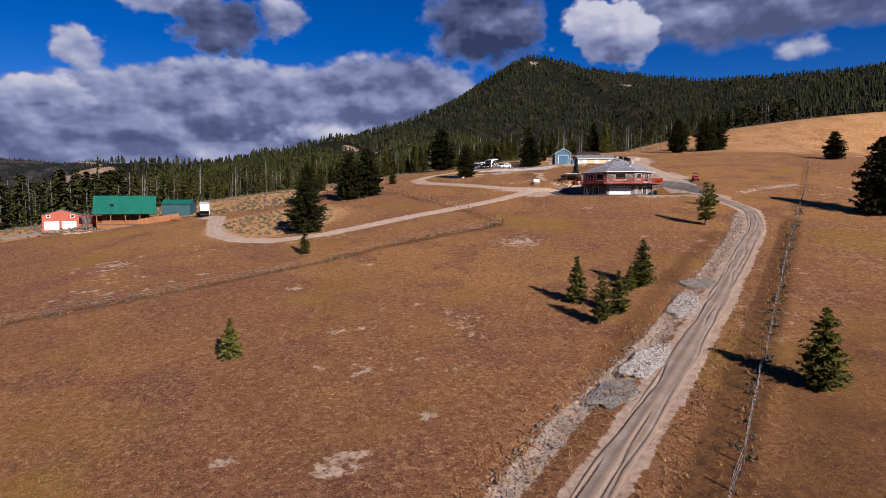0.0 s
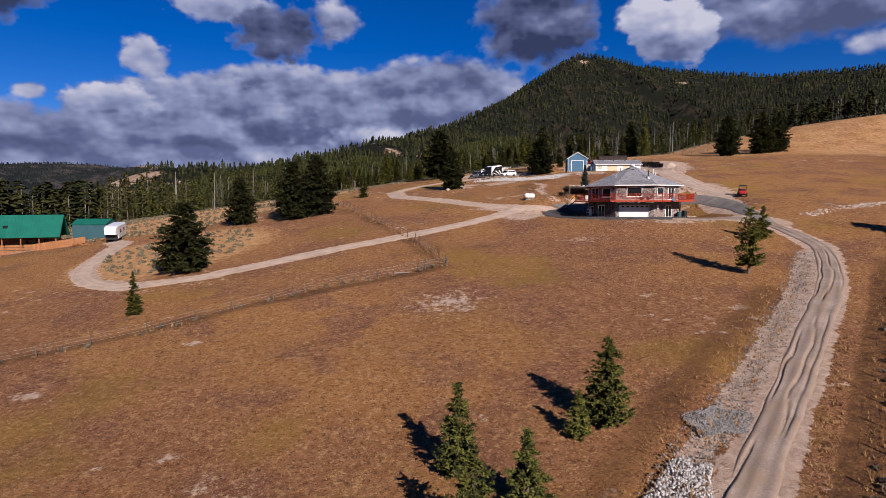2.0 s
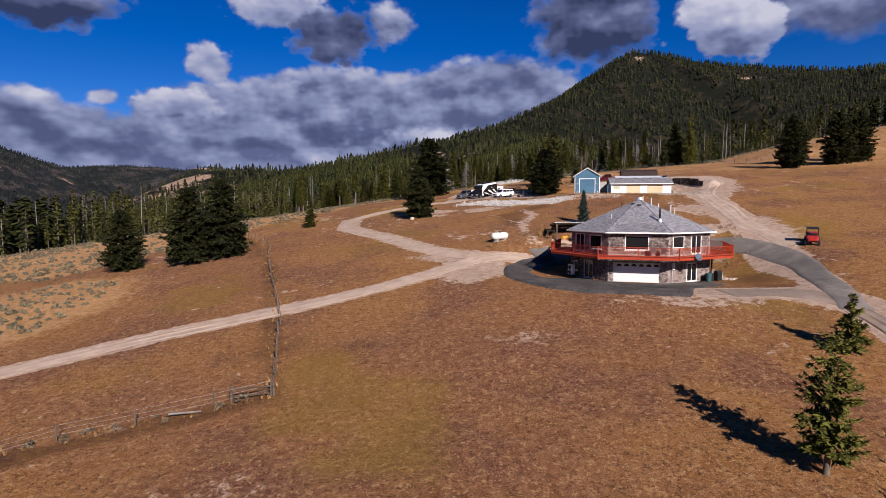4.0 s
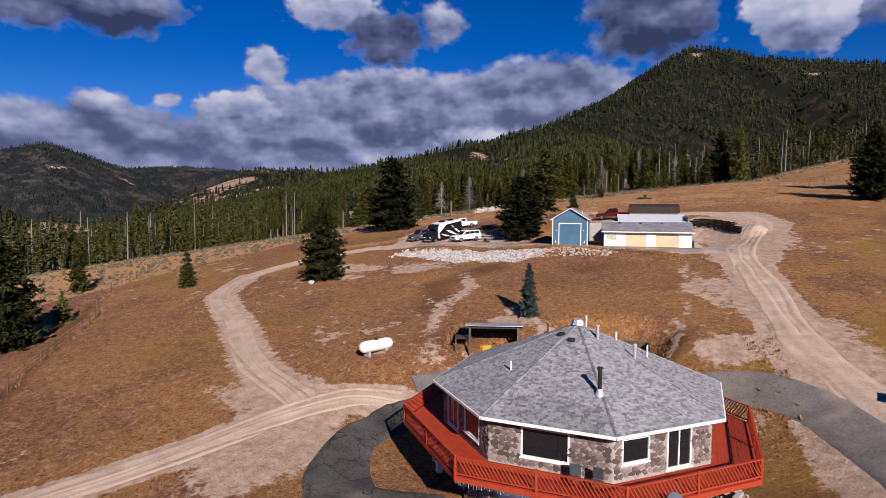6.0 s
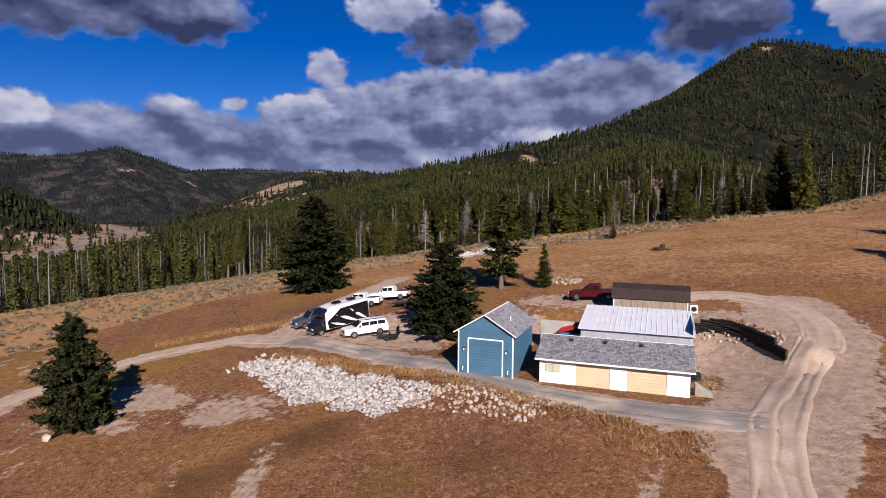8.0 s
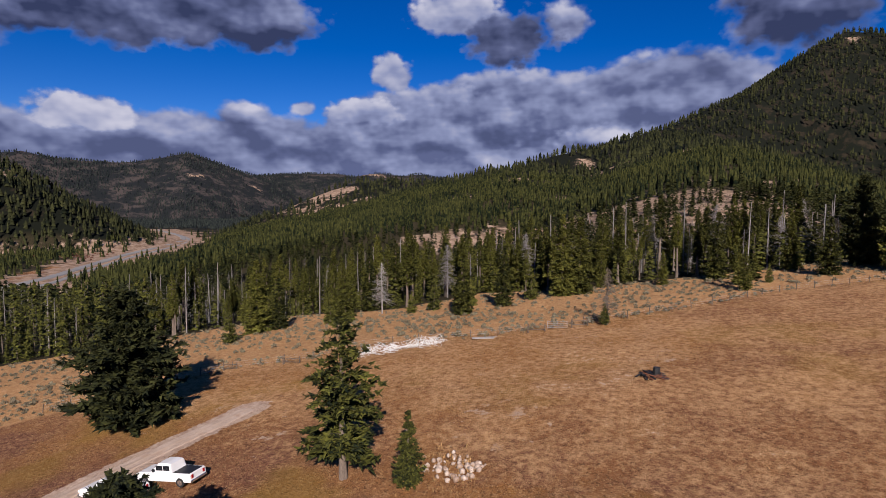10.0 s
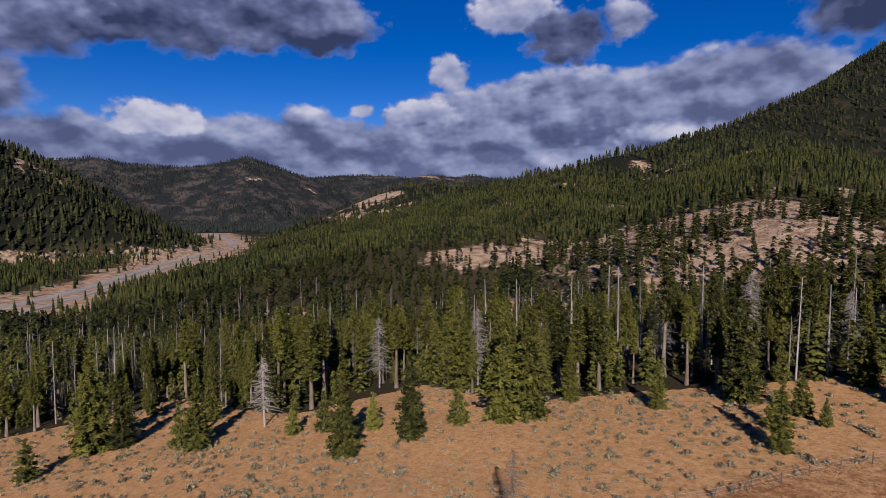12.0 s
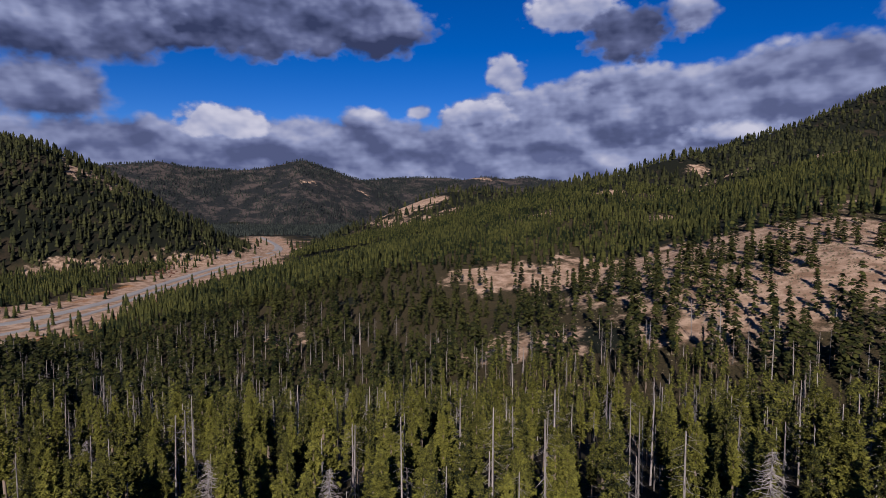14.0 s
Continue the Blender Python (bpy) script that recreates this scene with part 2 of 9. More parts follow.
M["weathered_wood"] = material("weathered_wood", (0.065, 0.048, 0.036), (0.17, 0.13, 0.10), 0.9, 3, 25, 0.5, stretch=(1, 1, 0.25), vary=0.6)
M["dark_wood"] = material("dark_wood", (0.035, 0.025, 0.020), (0.10, 0.07, 0.055), 0.9, 3, 25, 0.5, vary=0.5)
# dark timber taken near black: the shade on the wall's front is painted in
M["timber_in_shade"] = material("timber_in_shade", (0.010, 0.008, 0.007), (0.040, 0.031, 0.026), 0.9, 3, 25, 0.5, vary=0.5)
M["log_wood"] = material("log_wood", (0.26, 0.10, 0.035), (0.45, 0.20, 0.08), 0.7, 2, 20, 0.4, vary=0.5)
M["galvanised"] = material("galvanised", (0.45, 0.47, 0.50), (0.62, 0.64, 0.67), 0.45, 1.5, 25, 0.1, metal=0.6)
M["roof_metal_white"] = material("roof_metal_white", (0.62, 0.64, 0.68), (0.76, 0.78, 0.81), 0.45, 1.0, 15, 0.05, metal=0.2)
M["roof_metal_brown"] = material("roof_metal_brown", (0.050, 0.034, 0.030), (0.085, 0.060, 0.052), 0.45, 1.0, 15, 0.05, metal=0.2)
M["roof_metal_green"] = material("roof_metal_green", (0.008, 0.13, 0.095), (0.016, 0.19, 0.135), 0.45, 0.6, 15, 0.05, metal=0.1)
M["roof_metal_red"] = material("roof_metal_red", (0.42, 0.018, 0.016), (0.55, 0.035, 0.030), 0.45, 0.6, 15, 0.05)
M["barn_red"] = material("barn_red", (0.42, 0.095, 0.065), (0.52, 0.135, 0.095), 0.7, 0.6, 15, 0.1)
M["teal_siding"] = material("teal_siding", (0.025, 0.085, 0.105), (0.045, 0.120, 0.145), 0.7, 0.6, 15, 0.1)
M["black_metal"] = material("black_metal", (0.012, 0.012, 0.013), (0.03, 0.03, 0.032), 0.5, 3, 30, 0.1)
M["rubber"] = material("rubber", (0.012, 0.012, 0.012), (0.03, 0.03, 0.03), 0.85, 3, 30, 0.2)
M["chrome"] = material("chrome", (0.45, 0.45, 0.46), (0.65, 0.65, 0.66), 0.25, 3, 30, 0.0, metal=0.9)
M["concrete"] = material("concrete", (0.34, 0.32, 0.29), (0.52, 0.50, 0.46), 0.9, 1.0, 20, 0.3)
M["car_white"] = material("car_white", (0.70, 0.70, 0.70), (0.80, 0.80, 0.80), 0.25, 1, 20, 0.0, spec=0.5)
M["car_black"] = material("car_black", (0.008, 0.008, 0.009), (0.014, 0.014, 0.016), 0.2, 1, 20, 0.0, spec=0.5)
M["car_grey"] = material("car_grey", (0.11, 0.125, 0.15), (0.15, 0.165, 0.19), 0.3, 1, 20, 0.0, metal=0.5, spec=0.5)
M["car_blue"] = material("car_blue", (0.012, 0.025, 0.06), (0.02, 0.04, 0.08), 0.25, 1, 20, 0.0, spec=0.5)
M["car_red"] = material("car_red", (0.075, 0.006, 0.010), (0.11, 0.012, 0.016), 0.25, 1, 20, 0.0, spec=0.5)
M["utv_red"] = material("utv_red", (0.40, 0.02, 0.015), (0.50, 0.04, 0.03), 0.4, 1, 20, 0.0, spec=0.5)
M["equipment_yellow"] = material("equipment_yellow", (0.60, 0.27, 0.02), (0.75, 0.36, 0.04), 0.5, 1, 20, 0.0)
M["lamp_red"] = material("lamp_red", (0.35, 0.01, 0.01), (0.45, 0.02, 0.02), 0.3, 3, 30, 0.0)
M["lamp_clear"] = material("lamp_clear", (0.6, 0.6, 0.6), (0.75, 0.75, 0.75), 0.2, 3, 30, 0.0)
M["tank_white"] = material("tank_white", (0.66, 0.66, 0.64), (0.80, 0.80, 0.78), 0.4, 0.8, 15, 0.05)
M["board_tan"] = material("board_tan", (0.30, 0.24, 0.17), (0.46, 0.38, 0.28), 0.85, 3, 22, 0.3, stretch=(1, 1, 0.25), vary=0.7)
M["sage"] = material("sage", (0.095, 0.078, 0.048), (0.29, 0.245, 0.155), 0.9, 1.5, 9, 0.0, island=0.9)
M["dry_weed"] = material("dry_weed", (0.16, 0.070, 0.026), (0.62, 0.37, 0.15), 0.9, 0.3, 9, 0.0, "world", island=0.9)
M["willow_red"] = material("willow_red", (0.09, 0.035, 0.022), (0.20, 0.08, 0.05), 0.9, 0.05, 1, 0.0, "world", island=0.8)
M["shrub_brown"] = material("shrub_brown", (0.08, 0.055, 0.035), (0.22, 0.17, 0.11), 0.9, 1.5, 9, 0.0, island=0.9)
M["dish_slate"] = material("dish_slate", (0.085, 0.105, 0.14), (0.12, 0.14, 0.18), 0.6, 3, 20, 0.0)
M["rust"] = material("rust", (0.10, 0.035, 0.02), (0.22, 0.09, 0.05), 0.9, 3, 22, 0.3)
glass = bpy.data.materials.new("window_glass")
glass.use_nodes = True
gb = glass.node_tree.nodes["Principled BSDF"]
gb.inputs["Base Color"].default_value, gb.inputs["Roughness"].default_value = (0.010, 0.011, 0.013, 1), 0.05
M["glass"] = glass
# the asphalt is cracked: thin dark lines between uneven plates
at_ = M["asphalt"].node_tree
ab_ = at_.nodes["Principled BSDF"]
ac_ = ab_.inputs["Base Color"].links[0].from_socket
vo_ = at_.nodes.new("ShaderNodeTexVoronoi")
vo_.feature = "DISTANCE_TO_EDGE"
vo_.inputs["Scale"].default_value = 0.33
wob_ = at_.nodes.new("ShaderNodeTexNoise")
wob_.inputs["Scale"].default_value, wob_.inputs["Detail"].default_value = 0.8, 5
ap_ = at_.nodes.new("ShaderNodeNewGeometry").outputs["Position"]
at_.links.new(ap_, wob_.inputs["Vector"])
ww_ = at_.nodes.new("ShaderNodeVectorMath")
ww_.operation = "MULTIPLY_ADD"
at_.links.new(wob_.outputs["Color"], ww_.inputs[0])
ww_.inputs[1].default_value = (2.2, 2.2, 0)
at_.links.new(ap_, ww_.inputs[2])
at_.links.new(ww_.outputs[0], vo_.inputs["Vector"])
ar_ = at_.nodes.new("ShaderNodeMapRange")
ar_.inputs[1].default_value, ar_.inputs[2].default_value = 0.006, 0.016
at_.links.new(vo_.outputs["Distance"], ar_.inputs[0])
am_ = at_.nodes.new("ShaderNodeMix")
am_.data_type = "RGBA"
at_.links.new(ar_.outputs[0], am_.inputs[0])
am_.inputs[6].default_value = (0.018, 0.016, 0.015, 1)
at_.links.new(ac_, am_.inputs[7])
at_.links.new(am_.outputs[2], ab_.inputs["Base Color"])

# ---- small builders ----
def mesh_from(name, verts, faces, mat=None, smooth=False):
    me = bpy.data.meshes.new(name)
    me.from_pydata([tuple(v) for v in verts] if not isinstance(verts, np.ndarray) else verts.tolist(), [], faces if isinstance(faces, list) else faces.tolist())
    if mat:
        me.materials.append(mat)
    if smooth:
        me.polygons.foreach_set("use_smooth", np.ones(len(me.polygons), dtype=bool))
    me.update()
    return me


def part(name, bm, mat, parent=None, label=""):
    """Links a bmesh (or a mesh) as one object under a thing or a part."""
    if isinstance(bm, bmesh.types.BMesh):
        me = bpy.data.meshes.new(name)
        bm.to_mesh(me)
        bm.free()
        me.materials.append(mat)
    else:
        me = bm
    ob = new(name, me)
    if parent is not None:
        ob.parent = parent
    return tagged(ob, label)


def thing(name, m, label, category, group="", kind=""):
    ob = new(name)
    ob.matrix_basis = m
    ob.empty_display_size = 0.2
    return tagged(ob, label, category, group, kind)


def box(bm, x0, y0, z0, x1, y1, z1, bevel=0.0, m=None):
    c = [(x0, y0, z0), (x1, y0, z0), (x1, y1, z0), (x0, y1, z0), (x0, y0, z1), (x1, y0, z1), (x1, y1, z1), (x0, y1, z1)]
    vs = [bm.verts.new(m @ Vector(p) if m else p) for p in c]
    fs = [bm.faces.new([vs[i] for i in f]) for f in ((3, 2, 1, 0), (4, 5, 6, 7), (0, 1, 5, 4), (1, 2, 6, 5), (2, 3, 7, 6), (3, 0, 4, 7))]
    if bevel:
        bmesh.ops.bevel(bm, geom=list({e for f in fs for e in f.edges}), offset=bevel, segments=1, affect="EDGES")
    return bm


def boxed(*a, **k):
    return box(bmesh.new(), *a, **k)


def tube(bm, a, b, ra, rb=None, n=8, cap=True):
    a, b = Vector(a), Vector(b)
    rb = ra if rb is None else rb
    q = (b - a).to_track_quat("Z", "Y").to_matrix()
    rings = []
    for c, r in ((a, ra), (b, rb)):
        rings.append([bm.verts.new(c + q @ Vector((r * math.cos(k * math.tau / n), r * math.sin(k * math.tau / n), 0))) for k in range(n)])
    for k in range(n):
        bm.faces.new((rings[0][k], rings[0][(k + 1) % n], rings[1][(k + 1) % n], rings[1][k]))
    if cap:
        bm.faces.new(rings[0][::-1])
        bm.faces.new(rings[1])
    return bm


def tubed(*a, **k):
    return tube(bmesh.new(), *a, **k)


def prism(bm, outline, axis, lo, hi):
    """Pushes an outline of 2D points along an axis from lo to hi."""
    def put(p, q):
        return {"x": (q, p[0], p[1]), "y": (p[0], q, p[1]), "z": (p[0], p[1], q)}[axis]
    a, b = [bm.verts.new(put(p, lo)) for p in outline], [bm.verts.new(put(p, hi)) for p in outline]
    n = len(outline)
    bm.faces.new(a[::-1])
    bm.faces.new(b)
    for k in range(n):
        bm.faces.new((a[k], a[(k + 1) % n], b[(k + 1) % n], b[k]))
    bmesh.ops.recalc_face_normals(bm, faces=bm.faces)
    return bm


# ---- the lie of the land ----
def lattice_noise(x, y, size, seed):
    """Smooth value noise from -1 to 1."""
    x, y = np.asarray(x, float) / size, np.asarray(y, float) / size
    i, j = np.floor(x).astype(np.int64), np.floor(y).astype(np.int64)
    f, g = x - i, y - j
    f, g = f * f * (3 - 2 * f), g * g * (3 - 2 * g)

    def h(a, b):
        n = (a * 374761393 + b * 668265263 + seed * 974711) & 0x7FFFFFFF
        n = ((n ^ (n >> 13)) * 1274126177) & 0x7FFFFFFF
        return ((n ^ (n >> 16)) & 0xFFFF) / 32767.5 - 1

    return (h(i, j) * (1 - f) + h(i + 1, j) * f) * (1 - g) + (h(i, j + 1) * (1 - f) + h(i + 1, j + 1) * f) * g


def fbm(x, y, size, seed, octaves=4):
    return sum(lattice_noise(x, y, size / 2**k, seed + k) * 0.5**k for k in range(octaves))


def smooth(a, b, v):
    t = np.clip((np.asarray(v, float) - a) / (b - a), 0, 1)
    return t * t * (3 - 2 * t)


def to_line(x, y, line):
    """Distance to a polyline and how far along it (0 to its number of pieces) the nearest point lies."""
    best, along = np.full(np.shape(x), 1e9), np.zeros(np.shape(x))
    for k in range(len(line) - 1):
        (ax, ay), (bx, by) = line[k][:2], line[k + 1][:2]
        ux, uy = bx - ax, by - ay
        t = np.clip(((x - ax) * ux + (y - ay) * uy) / (ux * ux + uy * uy), 0, 1)
        d = np.hypot(x - ax - t * ux, y - ay - t * uy)
        near = d < best
        best, along = np.where(near, d, best), np.where(near, k + t, along)
    return best, along


def ridge(x, y, line, slope, round_top=30):
    d, s = to_line(x, y, line)
    top = np.interp(s, range(len(line)), [p[2] for p in line])
    return top - slope * (np.sqrt(d * d + round_top**2) - round_top)


SHOULDER = [2.060, 16.033, -3.129, -1.870, 0.455, 7.574, 4.187, 0.212, 0.164, -3.221, -0.298, 0.136, -0.743, -0.640, 0.272]
RIDGES = [
    ([(3200, 1500, 560), (1805, 2396, 545), (1200, 2730, 540), (970, 2840, 590), (770, 2900, 625), (427, 2935, 705), (120, 2420, 415), (29, 2328, 366), (-64, 2174, 304), (-147, 2015, 247), (-225, 1750, 190), (-273, 1482, 149), (-338, 1355, 118), (-432, 1315, 93), (-500, 1390, 88)], 0.42, 25),
    ([(-147, 2015, 240), (30, 1250, 126), (55, 660, 40)], 0.33, 60),
    ([(-300, 1380, 118), (-225, 1018, 72), (-222, 793, 32)], 0.22, 60),
    ([(-500, 1390, 84), (-700, 1440, 96), (-826, 1470, 102), (-930, 1500, 66), (-1010, 1550, -10)], 0.38, 25),
    ([(300, 450, 34), (900, 900, 140), (1500, 1900, 420)], 0.2, 80),
    ([(-2600, 0, 420), (-1500, 420, 260), (-1300, 671, 182), (-1210, 725, 169), (-1147, 777, 128), (-1060, 850, 72), (-1000, 890, 36)], 0.60, 30),
    ([(-4500, 900, 300), (-3703, 1621, 279), (-3563, 1962, 313), (-3496, 2099, 331), (-3422, 2237, 305), (-3304, 2434, 290), (-3189, 2604, 298), (-3105, 2718, 330), (-3026, 2816, 361), (-2944, 2913, 326), (-2846, 3022, 272), (-2741, 3128, 217), (-2632, 3232, 142), (-2547, 3307, 58)], 0.42, 25),
    ([(-3539, 3372, 180), (-3299, 3631, 258), (-3137, 3786, 281), (-2967, 3934, 291), (-2753, 4102, 278), (-2529, 4257, 205)], 0.36, 30),
    ([(-2808, 3610, 131), (-2728, 3678, 185), (-2579, 3795, 236), (-2373, 3940, 281), (-2197, 4052, 264), (-2090, 4114, 279), (-1982, 4173, 258), (-1653, 4328, 215), (-900, 4450, 200)], 0.36, 25),
    ([(-3000, -2500, 250), (0, -3500, 300), (3000, -2000, 350)], 0.15, 60),
]


VALLEY = [(-2500, -1500), (-1300, -300), (-630, 150), (-520, 335), (-500, 430), (-550, 528), (-635, 628), (-745, 758), (-835, 880), (-935, 1010), (-1060, 1130), (-1215, 1235), (-1500, 1400)]


def height(x, y):
    x, y = np.asarray(x, float), np.asarray(y, float)
    far = np.full(np.broadcast(x, y).shape, -40.0)
    for line, slope, top in RIDGES:
        far = np.maximum(far, ridge(x, y, line, slope, top)) + 0.0
    far = np.minimum(far, np.maximum(-40, -40 + 0.55 * (to_line(x, y, VALLEY)[0] - 42)))
    wild = smooth(150, 900, np.hypot(x, y - 200))
    far = far + wild * (fbm(x, y, 420, 11) * 9 + fbm(x, y, 90, 21, 3) * 4) * smooth(-40, 20, far)
    u, v = np.clip(x, -330, 420) / 100, (np.clip(y, -250, 560) - 150) / 100
    k, near = 0, np.zeros(far.shape)
    for i in range(5):
        for j in range(5 - i):
            near = near + SHOULDER[k] * u**i * v**j
            k += 1
    w = smooth(-420, -170, x) * (1 - smooth(230, 480, x)) * smooth(-500, -120, y) * (1 - smooth(335, 480, y))
    # the pasture climbs on towards the east
    near = near + 0.2 * np.clip(x - 95, 0, 140) * smooth(238, 300, y)
    # the house stands on a levelled pad, the parking and the sheds on another
    pad = 1 - smooth(11, 22, np.hypot(x - 42.3, y - 141))
    near = near + (1.4 - near) * pad
    pad = 1 - smooth(9, 17, np.hypot((x - 47) * 0.8, y - 200))
    near = near + (12.0 - near) * pad
    pad = (1 - smooth(3.0, 6.2, np.abs(x - 45.0))) * (1 - smooth(2.5, 4.4, np.abs(y - 160.3)))
    near = near + (4.4 - near) * pad
    held = to_line(x, y, [(59.3, 211.2), (61.8, 208.7), (63.6, 205.6), (64.9, 202.9)])[0]
    near = near + 0.95 * (1 - smooth(1.2, 2.9, held))
    bank = np.exp(-((np.hypot((x - 24) / 11, (y - 203) / 7)) ** 4))
    near = near + (11.4 - near) * bank * 0.85
    return far * (1 - w) + near * w


def ground_z(x, y):
    return float(height(np.array(x), np.array(y)))


def graded(lo, hi, step, end, grow=1.09):
    """Even steps from lo to hi, then ever longer ones out to -end and end."""
    mid = list(np.arange(lo, hi + step / 2, step))
    out, s = [hi], step
    while out[-1] < end:
        s = min(s * grow, 60)
        out.append(out[-1] + s)
    inn, s = [lo], step
    while inn[-1] > -end:
        s = min(s * grow, 60)
        inn.append(inn[-1] - s)
    return np.array(inn[:0:-1] + mid + out[1:])


# ways and lines on the ground
ROAD_LANE = [(2, 22), (8.6, 32.6), (13.7, 40.1), (21.7, 52), (30.3, 64.8), (41.7, 82.2), (50.8, 96.0), (55.5, 104.5), (58.8, 113), (58.8, 121), (58.4, 129), (59.0, 137), (58.8, 145), (58.9, 152), (59.2, 161), (60.0, 176), (60.5, 187), (63, 197), (67.2, 207), (66.5, 217), (60.5, 221.5), (54, 220)]
ROAD_WEST = [(29, 150), (25, 148.4), (21.4, 144.6), (17.7, 140), (13, 135.4), (7, 130.7), (-6.4, 122.2), (-14.2, 116.4), (-22, 110.6), (-31, 108.2), (-39, 111.6), (-46.4, 120.1), (-51.5, 133), (-55, 143.4), (-59.5, 147)]
ROAD_UPPER = [(22, 147), (14.1, 153.2), (4.8, 164), (-5.4, 175.4), (-8.4, 187), (-3.4, 198), (5, 204), (14, 203), (24, 200.2), (34, 196.6), (44.6, 191.4), (54.4, 190.2), (61, 190.5)]
TRACK_NORTH = [(12, 203), (9, 214), (10, 224), (11.5, 237)]
FRONT_GRAVEL = [(59.0, 127.5), (55.5, 130.5), (52, 131.4), (48.4, 130.6)]
DRIVE_WEST = [(-190, 128), (-150, 138), (-118, 148), (-97, 152.5), (-80, 148)]
DITCH = [(0, 26), (3.1, 32.9), (6.6, 38.1), (9.5, 42.7), (15.6, 50.2), (21, 57.1), (29, 69), (38.5, 82.4), (47, 95), (53.2, 105.7), (56, 111)]
OPEN_LAND = [(-190, 105), (-128, 178), (-104, 215), (-85, 246), (-60, 280), (-47, 308), (-22, 301), (-6, 300), (6, 319), (28, 311), (40, 317), (58, 325), (72, 333), (84, 350), (120, 347), (165, 352), (240, 366), (420, 390), (700, 100), (600, -500), (-500, -500), (-420, 0)]
SAGE_EDGE = [(-160, 120), (-70, 150), (-45, 150), (-30, 190), (-20, 222), (-9, 245), (-5, 251), (4, 255), (11, 262.5), (20.7, 265.4), (30, 268), (40.3, 275.4), (49.2, 281.5), (59, 290), (68.5, 299.5), (80, 306), (140, 330)]


def inside(x, y, poly):
    r = np.zeros(np.shape(x), bool)
    n = len(poly)
    for k in range(n):
        (ax, ay), (bx, by) = poly[k], poly[(k + 1) % n]
        r ^= ((ay > y) != (by > y)) & (x < (bx - ax) * (y - ay) / (by - ay + 1e-12) + ax)
    return r


gx, gy = graded(-110, 110, 1.1, 4700), graded(20, 330, 1.1, 4700)
GX, GY = np.meshgrid(gx, gy)
lane_d = to_line(GX, GY, ROAD_LANE)[0]
ditch_d = to_line(GX, GY, DITCH)[0]
GZ = height(GX, GY)
near_w = 1 - smooth(120, 260, np.hypot(GX, GY - 170))
road_d = np.minimum.reduce([lane_d, np.hypot(GX - 42, GY - 142) - 18] + [to_line(GX, GY, r)[0] for r in (ROAD_WEST, ROAD_UPPER, TRACK_NORTH, FRONT_GRAVEL, DRIVE_WEST)])
GZ = GZ + near_w * (fbm(GX, GY, 9, 3, 3) * 0.16) * smooth(2.5, 7, road_d)
GZ = GZ - 0.55 * np.exp(-((ditch_d / 1.6) ** 2)) * smooth(2.0, 3.4, lane_d)
verts = np.stack([GX.ravel(), GY.ravel(), GZ.ravel()], 1)
nx, ny = len(gx), len(gy)
idx = np.arange(nx * ny).reshape(ny, nx)
faces = np.stack([idx[:-1, :-1].ravel(), idx[:-1, 1:].ravel(), idx[1:, 1:].ravel(), idx[1:, :-1].ravel()], 1)
ground_me = mesh_from("ground", verts, faces, None, True)
